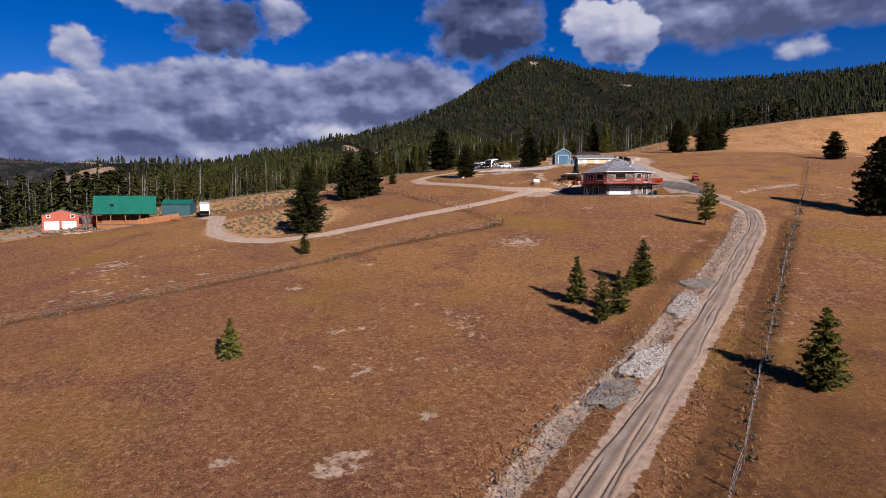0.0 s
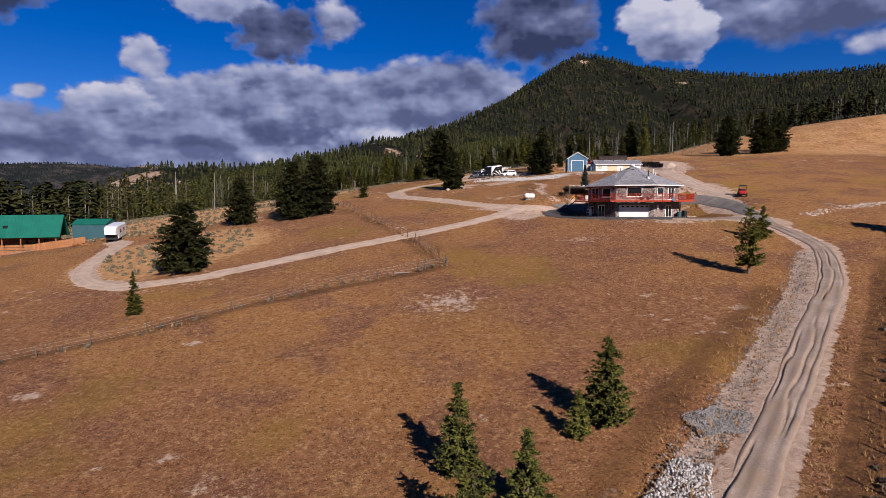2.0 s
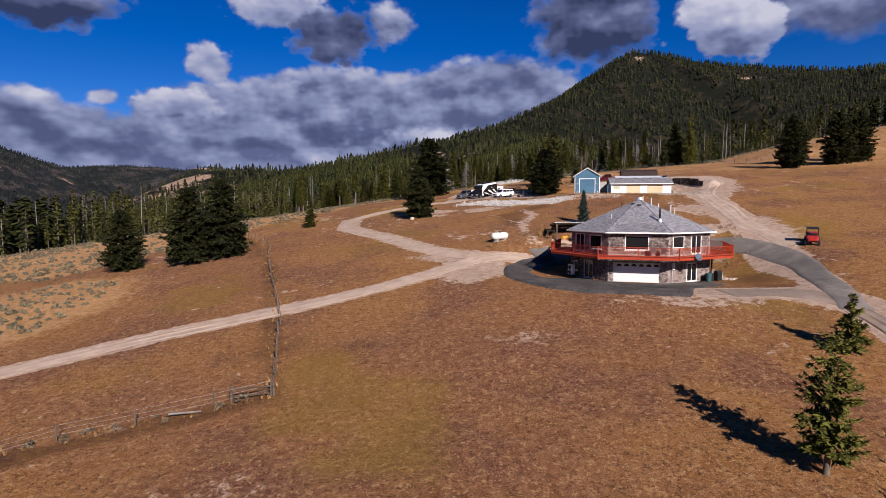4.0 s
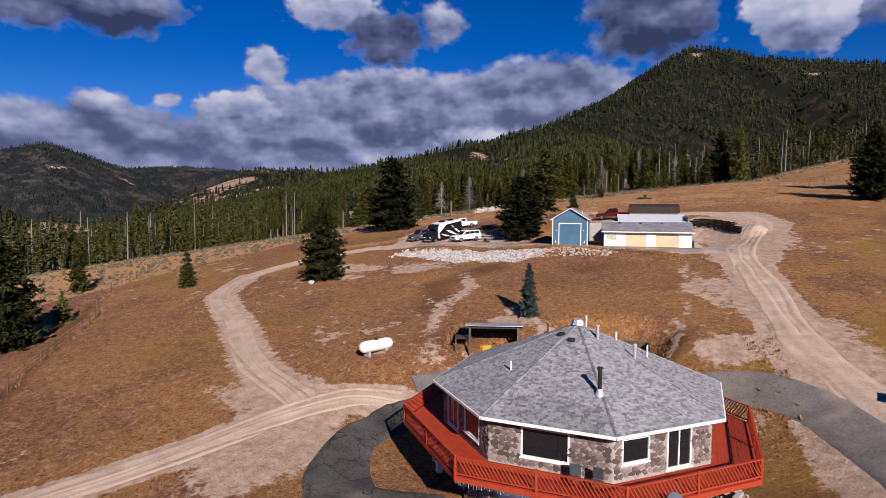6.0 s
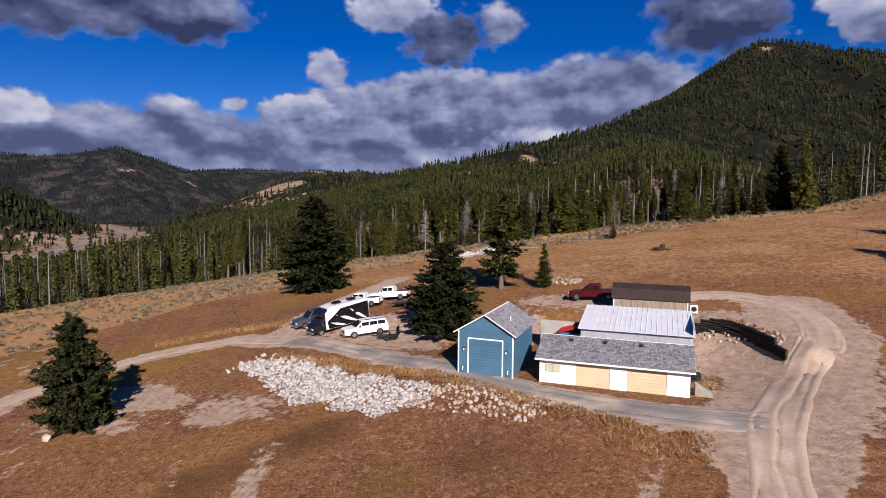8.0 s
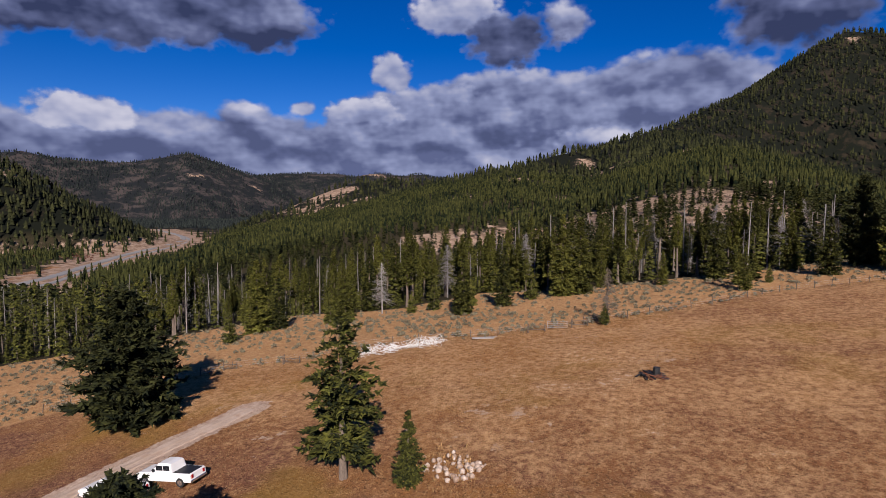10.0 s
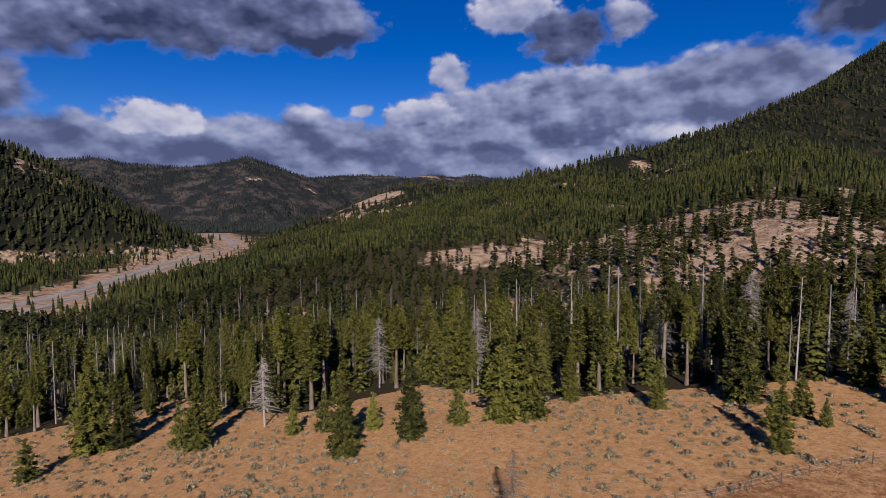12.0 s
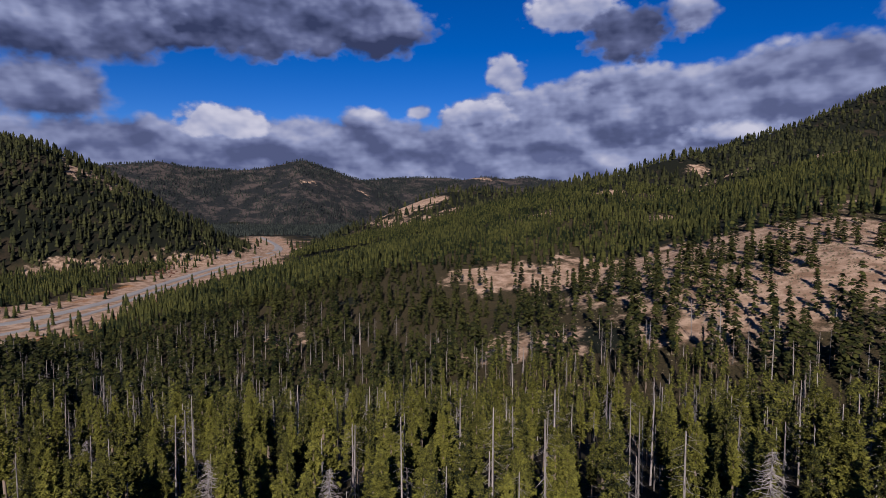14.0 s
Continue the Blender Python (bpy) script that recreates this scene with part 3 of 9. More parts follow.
# cover of the ground: bare soil, sage strip, forest floor, pale stony slopes
open_land = inside(GX, GY, OPEN_LAND)
soil = np.zeros(GX.shape)
for line, half, soft in ((ROAD_LANE, 1.2, 1.2), (ROAD_WEST, 1.2, 1.4), (ROAD_UPPER, 1.2, 1.7), (FRONT_GRAVEL, 1.5, 3), (TRACK_NORTH, 1.3, 2), (DRIVE_WEST, 2.2, 2), (DITCH, 0.3, 1.3), (ROAD_LANE[12:17], 1.7, 2.2), (ROAD_LANE[16:20], 3.0, 3.0)):
    soil = np.maximum(soil, 1 - smooth(half, half + soft, to_line(GX, GY, line)[0]))
for cx, cy, rx, ry, s in ((62, 205, 9, 13, 1.0), (47, 219, 12, 5, 0.8), (23, 208, 11, 8, 0.9), (56, 172, 6, 10, 0.62), (54.5, 158.5, 4, 2.5, 1.0), (62.5, 158, 2.5, 9, 0.7), (52, 163, 5, 3, 0.4), (20, 187, 8, 5, 0.55), (6, 188, 7, 4, 0.75), (10, 182, 6, 3, 0.6), (44, 127, 9, 4, 0.6), (29, 158, 2, 5, 0.6), (36, 167, 3, 2, 0.7), (0, 62, 14, 12, 0.36), (12, 95, 8, 7, 0.42), (27, 120, 7, 3, 0.5), (58, 240, 16, 10, 0.36), (45, 252, 18, 14, 0.34), (40, 210, 3, 6, 0.8), (22.5, 142.5, 5.0, 6.5, 1.15), (19, 148, 7, 3.2, 1.0), (56.5, 171, 3.5, 7, 0.6), (62.5, 163, 3.5, 5, 0.55), (66, 198, 5, 10, 0.7), (9.5, 187, 4.5, 2.5, 0.95), (19, 185, 4, 2, 0.75), (36.0, 163.6, 3.6, 1.8, 1.05), (39.2, 161.6, 1.5, 2.6, 1.0), (34.5, 157, 3, 1.6, 0.9), (-6.8, 67.0, 1.9, 1.3, 0.62), (-8.6, 60.9, 1.9, 1.3, 0.62), (-19.8, 77.2, 1.9, 1.3, 0.62), (-4.2, 51.2, 1.9, 1.3, 0.62), (-1.0, 42.6, 1.9, 1.3, 0.62), (-7.7, 42.4, 1.9, 1.3, 0.62), (-6.1, 37.4, 1.9, 1.3, 0.62), (-7.1, 36.0, 1.9, 1.3, 0.62), (-39.6, 84.5, 1.9, 1.3, 0.62), (-36.0, 87.8, 1.9, 1.3, 0.62), (-14.3, 37.4, 1.9, 1.3, 0.62), (2.8, 47.0, 1.9, 1.3, 0.62), (-11.4, 60.4, 1.9, 1.3, 0.62), (-2.9, 68.4, 1.9, 1.3, 0.62), (-11.2, 86.8, 1.9, 1.3, 0.62)):
    soil = np.maximum(soil, s * np.exp(-((GX - cx) / rx) ** 2 - ((GY - cy) / ry) ** 2))
for line, wide, k_ in (([(30.4, 156), (28.4, 159.1), (27.6, 162.7), (27.7, 168.4), (29.2, 175), (27, 181)], 1.6, 0.62), ([(28.0, 165), (24.5, 172), (20, 180)], 1.3, 0.5), ([(49.7, 159.4), (51.6, 166.8), (53.6, 179.2), (53.5, 187)], 0.8, 0.6), ([(53, 182), (54, 174), (56, 166)], 1.6, 0.6), ([(-30, 124), (-16, 128), (-4, 131), (6, 138)], 0.45, 0.55), ([(-12, 140), (-2, 134), (3, 128)], 0.4, 0.5)):
    soil = np.maximum(soil, k_ * np.exp(-((to_line(GX, GY, line)[0] / wide) ** 2)))
side, _ = to_line(GX, GY, SAGE_EDGE)
beyond = GY > np.interp(GX, [p[0] for p in SAGE_EDGE], [p[1] for p in SAGE_EDGE])
sage = np.where(beyond, smooth(0, 5, side), 0) * open_land
knoll = np.exp(-(((GX + 36) / 14) ** 2) - (((GY - 130) / 18) ** 2))
sage = np.maximum(sage, np.clip(knoll * 1.5, 0, 1))
east = GX - np.interp(GY, [21, 32.3, 44.6, 64.5, 84.4, 114, 143.5, 166.7, 260, 400], [9, 16.6, 24.4, 37, 49.7, 69, 88, 102.7, 160, 250])
sage = np.maximum(sage, 0.36 * smooth(0.5, 4, east) * smooth(30, 75, GY))
sage = np.maximum(sage, 0.50 * smooth(208, 240, GY) * open_land)
stony = np.zeros(GX.shape)
STONY = [(22, 640, 105, 130, 1.0), (-95, 690, 75, 60, 0.95), (-165, 640, 55, 40, 0.85), (-70, 515, 55, 24, 0.65), (-226, 499, 26, 13, 0.9), (-835, 1368, 62, 60, 1.25), (-770, 1235, 30, 25, 0.8), (-287, 920, 28, 42, 1.3), (-261, 1087, 26, 40, 1.3), (-178, 1220, 34, 34, 1.2), (-199, 1046, 20, 30, 1.1), (-223, 1412, 34, 34, 1.1), (-130, 930, 20, 30, 1.0), (60, 820, 90, 40, 0.55), (430, 2800, 34, 34, 0.9), (820, 2650, 110, 40, 0.6), (-870, 870, 40, 60, 0.7), (-900, 640, 140, 60, 0.3), (-690, 420, 150, 60, 0.3), (-560, 700, 130, 60, 0.3), (-2720, 2605, 60, 50, 0.72), (-2640, 2369, 110, 40, 0.55), (-2600, 2940, 60, 40, 0.6), (-2347, 3900, 130, 45, 0.75), (-2222, 3934, 90, 40, 0.6), (-400, 1150, 25, 40, 0.7)]
for cx, cy, rx, ry, s in STONY:
    stony = np.maximum(stony, s * np.exp(-((GX - cx) / rx) ** 2 - ((GY - cy) / ry) ** 2))
stony = np.maximum(stony, 0.5 * smooth(0.35, 0.7, fbm(GX, GY, 130, 51, 3)) * smooth(500, 900, np.hypot(GX, GY)) * (1 - smooth(1500, 2300, np.hypot(GX, GY))))
flats = (1 - smooth(-37, -26, GZ)) * smooth(350, 500, np.hypot(GX, GY - 170))
verge = np.exp(-((to_line(GX, GY, VALLEY)[0] / 62) ** 2))
flats = flats * np.clip(1.1 * verge + 0.55 * smooth(0.1, 0.5, fbm(GX, GY, 120, 53, 3)), 0, 1)
# rises above 1 with distance, where the floor's colour also holds shade
floor_and_far_shade = (~open_land) * (1 - np.clip(flats * 1.2, 0, 1)) * (1 + smooth(550, 1050, np.hypot(GX, GY - 170)) + smooth(2100, 2500, np.hypot(GX, GY)) * (GX < -900))
att = ground_me.color_attributes.new("cover", "FLOAT_COLOR", "POINT")
att.data.foreach_set("color", np.stack([soil, sage, floor_and_far_shade, np.clip(stony + flats * 0.8, 0, 1)], -1).astype(np.float32).ravel())
# rank dark weeds: between lane and fence, along old fences, on the bank by the house
rank = 1.25 * np.exp(-((east + 1.2) / 2.6) ** 2) * (1 - smooth(95, 115, GY)) * smooth(2.6, 4, lane_d)
rank = np.maximum(rank, 0.6 * smooth(-1, 3, east) * (1 - smooth(40, 85, GY)) * (1 - smooth(6, 26, east)))
for line, wide, k_ in (([(11.2, 110.0), (-9.8, 96.8), (-30, 82.5), (-62, 66)], 1.6, 0.8), ([(11.1, 110.2), (-10, 152.5), (-28, 178)], 1.4, 0.7), ([(14, 50), (24, 67), (34, 82), (46, 98)], 2.2, 0.7), ([(27, 168), (24, 176), (30, 184)], 3.5, 0.7)):
    rank = np.maximum(rank, k_ * np.exp(-((to_line(GX, GY, line)[0] / wide) ** 2)))
for cx, cy, rx, ry, k_ in ((54, 140, 4, 7, 0.7), (50, 132.5, 4, 3, 0.9), (30, 159, 5, 3, 0.8), (50, 178, 9, 8, 0.4), (36, 176, 6, 7, 0.35), (43, 168, 10, 6, 0.35), (49.5, 161, 3, 3, 0.7), (40, 161, 2.5, 2.5, 0.8), (46, 183, 12, 4, 0.5), (8, 118, 14, 6, 0.5)):
    rank = np.maximum(rank, k_ * np.exp(-((GX - cx) / rx) ** 2 - ((GY - cy) / ry) ** 2))
att2 = ground_me.color_attributes.new("rank", "FLOAT_COLOR", "POINT")
att2.data.foreach_set("color", np.stack([rank, rank, rank, rank], -1).astype(np.float32).ravel())
ground = tagged(new("ground", ground_me), "dry autumn pasture and forested hills on one sheet of land", "ground", kind="structure")

gm = bpy.data.materials.new("pasture")
gm.use_nodes = True
gt = gm.node_tree
gbsdf = gt.nodes["Principled BSDF"]
gbsdf.inputs["Roughness"].default_value = 1.0
gbsdf.inputs["Specular IOR Level"].default_value = 0.1
gpos = gt.nodes.new("ShaderNodeNewGeometry").outputs["Position"]
gcov = gt.nodes.new("ShaderNodeVertexColor")
gcov.layer_name = "cover"
gsep = gt.nodes.new("ShaderNodeSeparateColor")
gt.links.new(gcov.outputs["Color"], gsep.inputs[0])


def gnoise(scale, detail=5.0, rough=0.6):
    n = gt.nodes.new("ShaderNodeTexNoise")
    n.inputs["Scale"].default_value, n.inputs["Detail"].default_value, n.inputs["Roughness"].default_value = scale, detail, rough
    gt.links.new(gpos, n.inputs["Vector"])
    return n.outputs["Fac"]


def gmath(op, a, b, clamp=False):
    n = gt.nodes.new("ShaderNodeMath")
    n.operation, n.use_clamp = op, clamp
    for k, v in enumerate((a, b)):
        if isinstance(v, (int, float)):
            n.inputs[k].default_value = v
        else:
            gt.links.new(v, n.inputs[k])
    return n.outputs[0]


def gstep(v, lo, hi):
    n = gt.nodes.new("ShaderNodeMapRange")
    n.interpolation_type = "SMOOTHSTEP"
    n.inputs[1].default_value, n.inputs[2].default_value = lo, hi
    gt.links.new(v, n.inputs[0])
    return n.outputs[0]


def gmix(f, a, b):
    n = gt.nodes.new("ShaderNodeMix")
    n.data_type, n.clamp_factor = "RGBA", True
    gt.links.new(f, n.inputs[0])
    for k, v in ((6, a), (7, b)):
        if isinstance(v, tuple):
            n.inputs[k].default_value = (*v, 1)
        else:
            gt.links.new(v, n.inputs[k])
    return n.outputs[2]


n_field, n_patch, n_tuft, n_fine, n_clump = gnoise(0.02, 4), gnoise(0.11, 6), gnoise(1.2, 6, 0.75), gnoise(5.5, 5, 0.8), gnoise(2.6, 6, 0.8)
grass = gmix(gstep(n_field, 0.40, 0.60), (0.265, 0.122, 0.066), (0.390, 0.195, 0.078))
grass = gmix(gmath("MULTIPLY", gstep(n_patch, 0.48, 0.62), 0.85), grass, (0.190, 0.082, 0.062))
grass = gmix(gmath("MULTIPLY", gstep(gnoise(0.06, 5), 0.56, 0.72), 0.55), grass, (0.410, 0.225, 0.060))
grass = gmix(gmath("MULTIPLY", gstep(n_tuft, 0.35, 0.75), 0.65), grass, (0.540, 0.310, 0.175))
grass = gmix(gmath("MULTIPLY", gstep(n_clump, 0.53, 0.58), 0.66), grass, (0.095, 0.043, 0.025))
grass = gmix(gmath("MULTIPLY", gstep(gnoise(2.2, 6, 0.8), 0.54, 0.60), 0.62), grass, (0.660, 0.420, 0.225))
grass = gmix(gmath("MULTIPLY", gstep(n_fine, 0.52, 0.66), 0.75), grass, (0.085, 0.040, 0.022))
grass = gmix(gmath("MULTIPLY", gstep(gnoise(6.5, 5, 0.8), 0.55, 0.66), 0.8), grass, (0.700, 0.440, 0.240))
grank = gt.nodes.new("ShaderNodeVertexColor")
grank.layer_name = "rank"
rank_c = gmix(gstep(n_tuft, 0.35, 0.7), (0.105, 0.056, 0.034), (0.270, 0.140, 0.060))
rank_c = gmix(gmath("MULTIPLY", gstep(n_fine, 0.5, 0.7), 0.7), rank_c, (0.055, 0.030, 0.020))
grass = gmix(gmath("MULTIPLY", gstep(gmath("ADD", gnoise(0.5, 8, 0.72), gmath("MULTIPLY", gmath("SUBTRACT", gnoise(0.035, 3), 0.5), 0.8)), 0.67, 0.70), 0.9), grass, (0.640, 0.490, 0.385))
grass = gmix(gmath("MULTIPLY", gstep(gnoise(0.05, 4), 0.54, 0.66), 0.42), grass, (0.330, 0.215, 0.050))
pale = gmix(gstep(n_tuft, 0.3, 0.7), (0.480, 0.265, 0.125), (0.740, 0.465, 0.255))
pale = gmix(gmath("MULTIPLY", gstep(n_clump, 0.53, 0.63), 0.6), pale, (0.210, 0.120, 0.062))
pale = gmix(gmath("MULTIPLY", gstep(n_fine, 0.52, 0.76), 0.6), pale, (0.130, 0.085, 0.050))
earth = gmix(gstep(n_tuft, 0.3, 0.7), (0.470, 0.330, 0.250), (0.760, 0.595, 0.475))
earth = gmix(gmath("MULTIPLY", gstep(n_clump, 0.55, 0.60), 0.22), earth, (0.230, 0.140, 0.095))
earth = gmix(gmath("MULTIPLY", gstep(n_fine, 0.55, 0.8), 0.4), earth, (0.210, 0.135, 0.090))
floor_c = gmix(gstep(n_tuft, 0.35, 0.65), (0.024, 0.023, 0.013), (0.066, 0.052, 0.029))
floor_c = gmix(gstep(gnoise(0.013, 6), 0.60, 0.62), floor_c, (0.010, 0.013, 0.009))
stone_c = gmix(gstep(gnoise(0.12, 6), 0.35, 0.65), (0.250, 0.165, 0.115), (0.500, 0.370, 0.280))
stone_c = gmix(gmath("MULTIPLY", gstep(gnoise(0.7, 5, 0.7), 0.55, 0.66), 0.75), stone_c, (0.110, 0.095, 0.065))
ragged = gmath("ADD", gmath("MULTIPLY", gmath("SUBTRACT", n_patch, 0.5), 1.0), gmath("MULTIPLY", gmath("SUBTRACT", n_tuft, 0.5), 1.1))
col = gmix(gstep(gmath("ADD", gsep.outputs[1], gmath("MULTIPLY", ragged, 0.6)), 0.35, 0.65), grass, pale)
col = gmix(gmath("MULTIPLY", gstep(gmath("ADD", grank.outputs["Color"], gmath("MULTIPLY", ragged, 0.9)), 0.30, 0.75), 0.85), col, rank_c)
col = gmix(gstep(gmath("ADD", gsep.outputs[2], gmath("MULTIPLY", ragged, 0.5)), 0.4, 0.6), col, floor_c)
# far forest ground near-black: closed canopy, with cloud shade put into the colour
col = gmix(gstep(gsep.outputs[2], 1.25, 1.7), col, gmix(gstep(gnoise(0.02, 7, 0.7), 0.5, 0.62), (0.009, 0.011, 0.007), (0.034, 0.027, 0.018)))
# distant ranges again dark, slightly blue: cloud shade and haze painted in
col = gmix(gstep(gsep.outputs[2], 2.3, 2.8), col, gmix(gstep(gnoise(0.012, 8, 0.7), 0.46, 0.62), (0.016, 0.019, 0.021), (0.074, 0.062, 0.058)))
col = gmix(gstep(gmath("ADD", gcov.outputs["Alpha"], gmath("MULTIPLY", gmath("SUBTRACT", gnoise(0.03, 8, 0.7), 0.5), 1.5)), 0.38, 0.58), col, stone_c)
col = gmix(gstep(gmath("ADD", gsep.outputs[0], gmath("MULTIPLY", ragged, 0.9)), 0.43, 0.58), col, earth)
ghsv = gt.nodes.new("ShaderNodeHueSaturation")
ghsv.inputs["Saturation"].default_value, ghsv.inputs["Value"].default_value = 1.08, 0.66
gt.links.new(col, ghsv.inputs["Color"])
gt.links.new(ghsv.outputs[0], gbsdf.inputs["Base Color"])
gbump = gt.nodes.new("ShaderNodeBump")
gbump.inputs["Strength"].default_value, gbump.inputs["Distance"].default_value = 1.0, 0.35
gt.links.new(gmath("ADD", gmath("MULTIPLY", n_tuft, 0.8), gmath("MULTIPLY", n_fine, 0.5)), gbump.inputs["Height"])
gt.links.new(gbump.outputs[0], gbsdf.inputs["Normal"])
ground_me.materials.append(gm)


def path_points(line, step=0.8):
    """A rounded line through the given points (Catmull-Rom)."""
    p = [Vector((*q, 0)) for q in line]
    p = [p[0] * 2 - p[1], *p, p[-1] * 2 - p[-2]]
    out = []
    for k in range(1, len(p) - 2):
        n = max(2, int((p[k + 1] - p[k]).length / step))
        for i in range(n):
            t = i / n
            out.append(0.5 * ((2 * p[k]) + (p[k + 1] - p[k - 1]) * t + (2 * p[k - 1] - 5 * p[k] + 4 * p[k + 1] - p[k + 2]) * t * t + (3 * p[k] - p[k - 1] - 3 * p[k + 1] + p[k + 2]) * t**3))
    return out + [p[-2]]


def road(name, line, width, mat, label, lift=0.05, seed=1, ruts=True, step=0.8, furrow=0.5):
    """A road strip that follows the land, with ragged edges and wheel ruts."""
    pts, rows = path_points(line, step), []
    across = np.linspace(-1, 1, 33)
    for k, p in enumerate(pts):
        d = (pts[min(k + 1, len(pts) - 1)] - pts[max(k - 1, 0)]).normalized()
        side = Vector((-d.y, d.x, 0))
        for a in across:
            half = width / 2 * (1 + 0.16 * float(fbm(k * step + (500 if a > 0 else 0), seed * 37, 5, seed, 3)))
            q = p + side * float(a) * half
            rows.append((q.x, q.y, a))
    rows = np.array(rows)
    z = height(rows[:, 0], rows[:, 1]) + lift
    if ruts:
        z += 0.03 * np.cos(rows[:, 2] * 7.5)
        s_ = np.repeat(np.arange(len(pts)) * step, len(across))
        for mid, wander, deep in ((0.70, 0.22, 0.20), (-0.04, 0.30, 0.14), (-0.62, 0.2, 0.10)):
            c_ = mid + wander * fbm(s_, np.full(len(s_), seed * 11.0 + mid * 50), 7, 17, 3)
            z -= deep * furrow * smooth(-0.25, 0.15, fbm(s_, np.full(len(s_), seed * 5.0 + mid * 90), 9, 19, 2)) * np.exp(-(((rows[:, 2] - c_) / 0.07) ** 2))
    z -= np.abs(rows[:, 2]) ** 6 * (lift + 0.07)
    n, m = len(pts), len(across)
    ii = np.arange(n * m).reshape(n, m)
    f = np.stack([ii[:-1, :-1].ravel(), ii[:-1, 1:].ravel(), ii[1:, 1:].ravel(), ii[1:, :-1].ravel()], 1)
    me = mesh_from(name, np.stack([rows[:, 0], rows[:, 1], z], 1), f[:, ::-1], mat, True)
    rut = me.color_attributes.new("rut", "FLOAT_COLOR", "POINT")
    r = np.exp(-((np.abs(rows[:, 2]) - 0.45) / 0.22) ** 2) if ruts else np.full(len(rows), 0.7)
    rut.data.foreach_set("color", np.stack([r, r, r, r], 1).astype(np.float32).ravel())
    return tagged(new(name, me), label, "road", kind="structure")


# wheel tracks are packed and pale, the strip between them dark and grassy
for n_, strip_ in (("gravel_road", (0.20, 0.14, 0.10, 1)), ("gravel_pale", (0.40, 0.295, 0.215, 1)), ("gravel_drive", (0.21, 0.18, 0.16, 1))):
    rt_ = M[n_].node_tree
    bs_ = rt_.nodes["Principled BSDF"]
    src_ = bs_.inputs["Base Color"].links[0].from_socket
    vc_ = rt_.nodes.new("ShaderNodeVertexColor")
    vc_.layer_name = "rut"
    no_ = rt_.nodes.new("ShaderNodeTexNoise")
    no_.inputs["Scale"].default_value, no_.inputs["Detail"].default_value = 1.1, 6
    rt_.links.new(rt_.nodes.new("ShaderNodeNewGeometry").outputs["Position"], no_.inputs["Vector"])
    ad_ = rt_.nodes.new("ShaderNodeMath")
    ad_.operation = "ADD"
    rt_.links.new(vc_.outputs["Color"], ad_.inputs[0])
    rt_.links.new(no_.outputs["Fac"], ad_.inputs[1])
    mr_ = rt_.nodes.new("ShaderNodeMapRange")
    mr_.inputs[1].default_value, mr_.inputs[2].default_value = 0.15, 0.85
    rt_.links.new(ad_.outputs[0], mr_.inputs[0])
    mx_ = rt_.nodes.new("ShaderNodeMix")
    mx_.data_type = "RGBA"
    rt_.links.new(mr_.outputs[0], mx_.inputs[0])
    mx_.inputs[6].default_value = strip_
    rt_.links.new(src_, mx_.inputs[7])
    rt_.links.new(mx_.outputs[2], bs_.inputs["Base Color"])
road("gravel_lane", ROAD_LANE[:10] + [(58.0, 126.5)], 2.5, M["gravel_road"], "rutted pale gravel lane winding up the pasture", 0.12, 1, furrow=1.0)
road("gravel_lane_upper", [(61.4, 148.5), (60.2, 153.5)] + ROAD_LANE[14:], 3.6, M["gravel_pale"], "rutted pale gravel lane climbing to the sheds", 0.07, 9, furrow=0.55)
road("gravel_road_west", ROAD_WEST, 2.9, M["gravel_pale"], "narrow gravel track across the dry slope", 0.05, 2)
road("gravel_road_upper", ROAD_UPPER[:8], 2.8, M["gravel_pale"], "two-rut gravel drive up to the sheds", 0.05, 3)
road("gravel_drive", ROAD_UPPER[7:], 3.6, M["gravel_drive"], "grey gravel drive before the garages", 0.06, 13)
road("gravel_apron", FRONT_GRAVEL, 4.6, M["gravel_road"], "gravel apron beside the paved drive", 0.05, 4, False)
road("farm_track", TRACK_NORTH, 2.6, M["gravel_pale"], "faint dirt track running past the big pine", 0.05, 5)
road("cabin_drive", DRIVE_WEST, 5.0, M["highway"], "grey gravel drive to the red garage", 0.10, 6, False)
HIGHWAY = [(x - 26, y + 14) for x, y in VALLEY]
road("highway", HIGHWAY, 13, M["highway"], "two-lane paved highway in the valley", 1.0, 7, False, 12)
HIGHWAY_2 = [(x + 24, y - 14) for x, y in VALLEY]
road("highway_side_road", HIGHWAY_2, 8, M["highway"], "second paved carriageway beside the highway", 0.8, 8, False, 12)

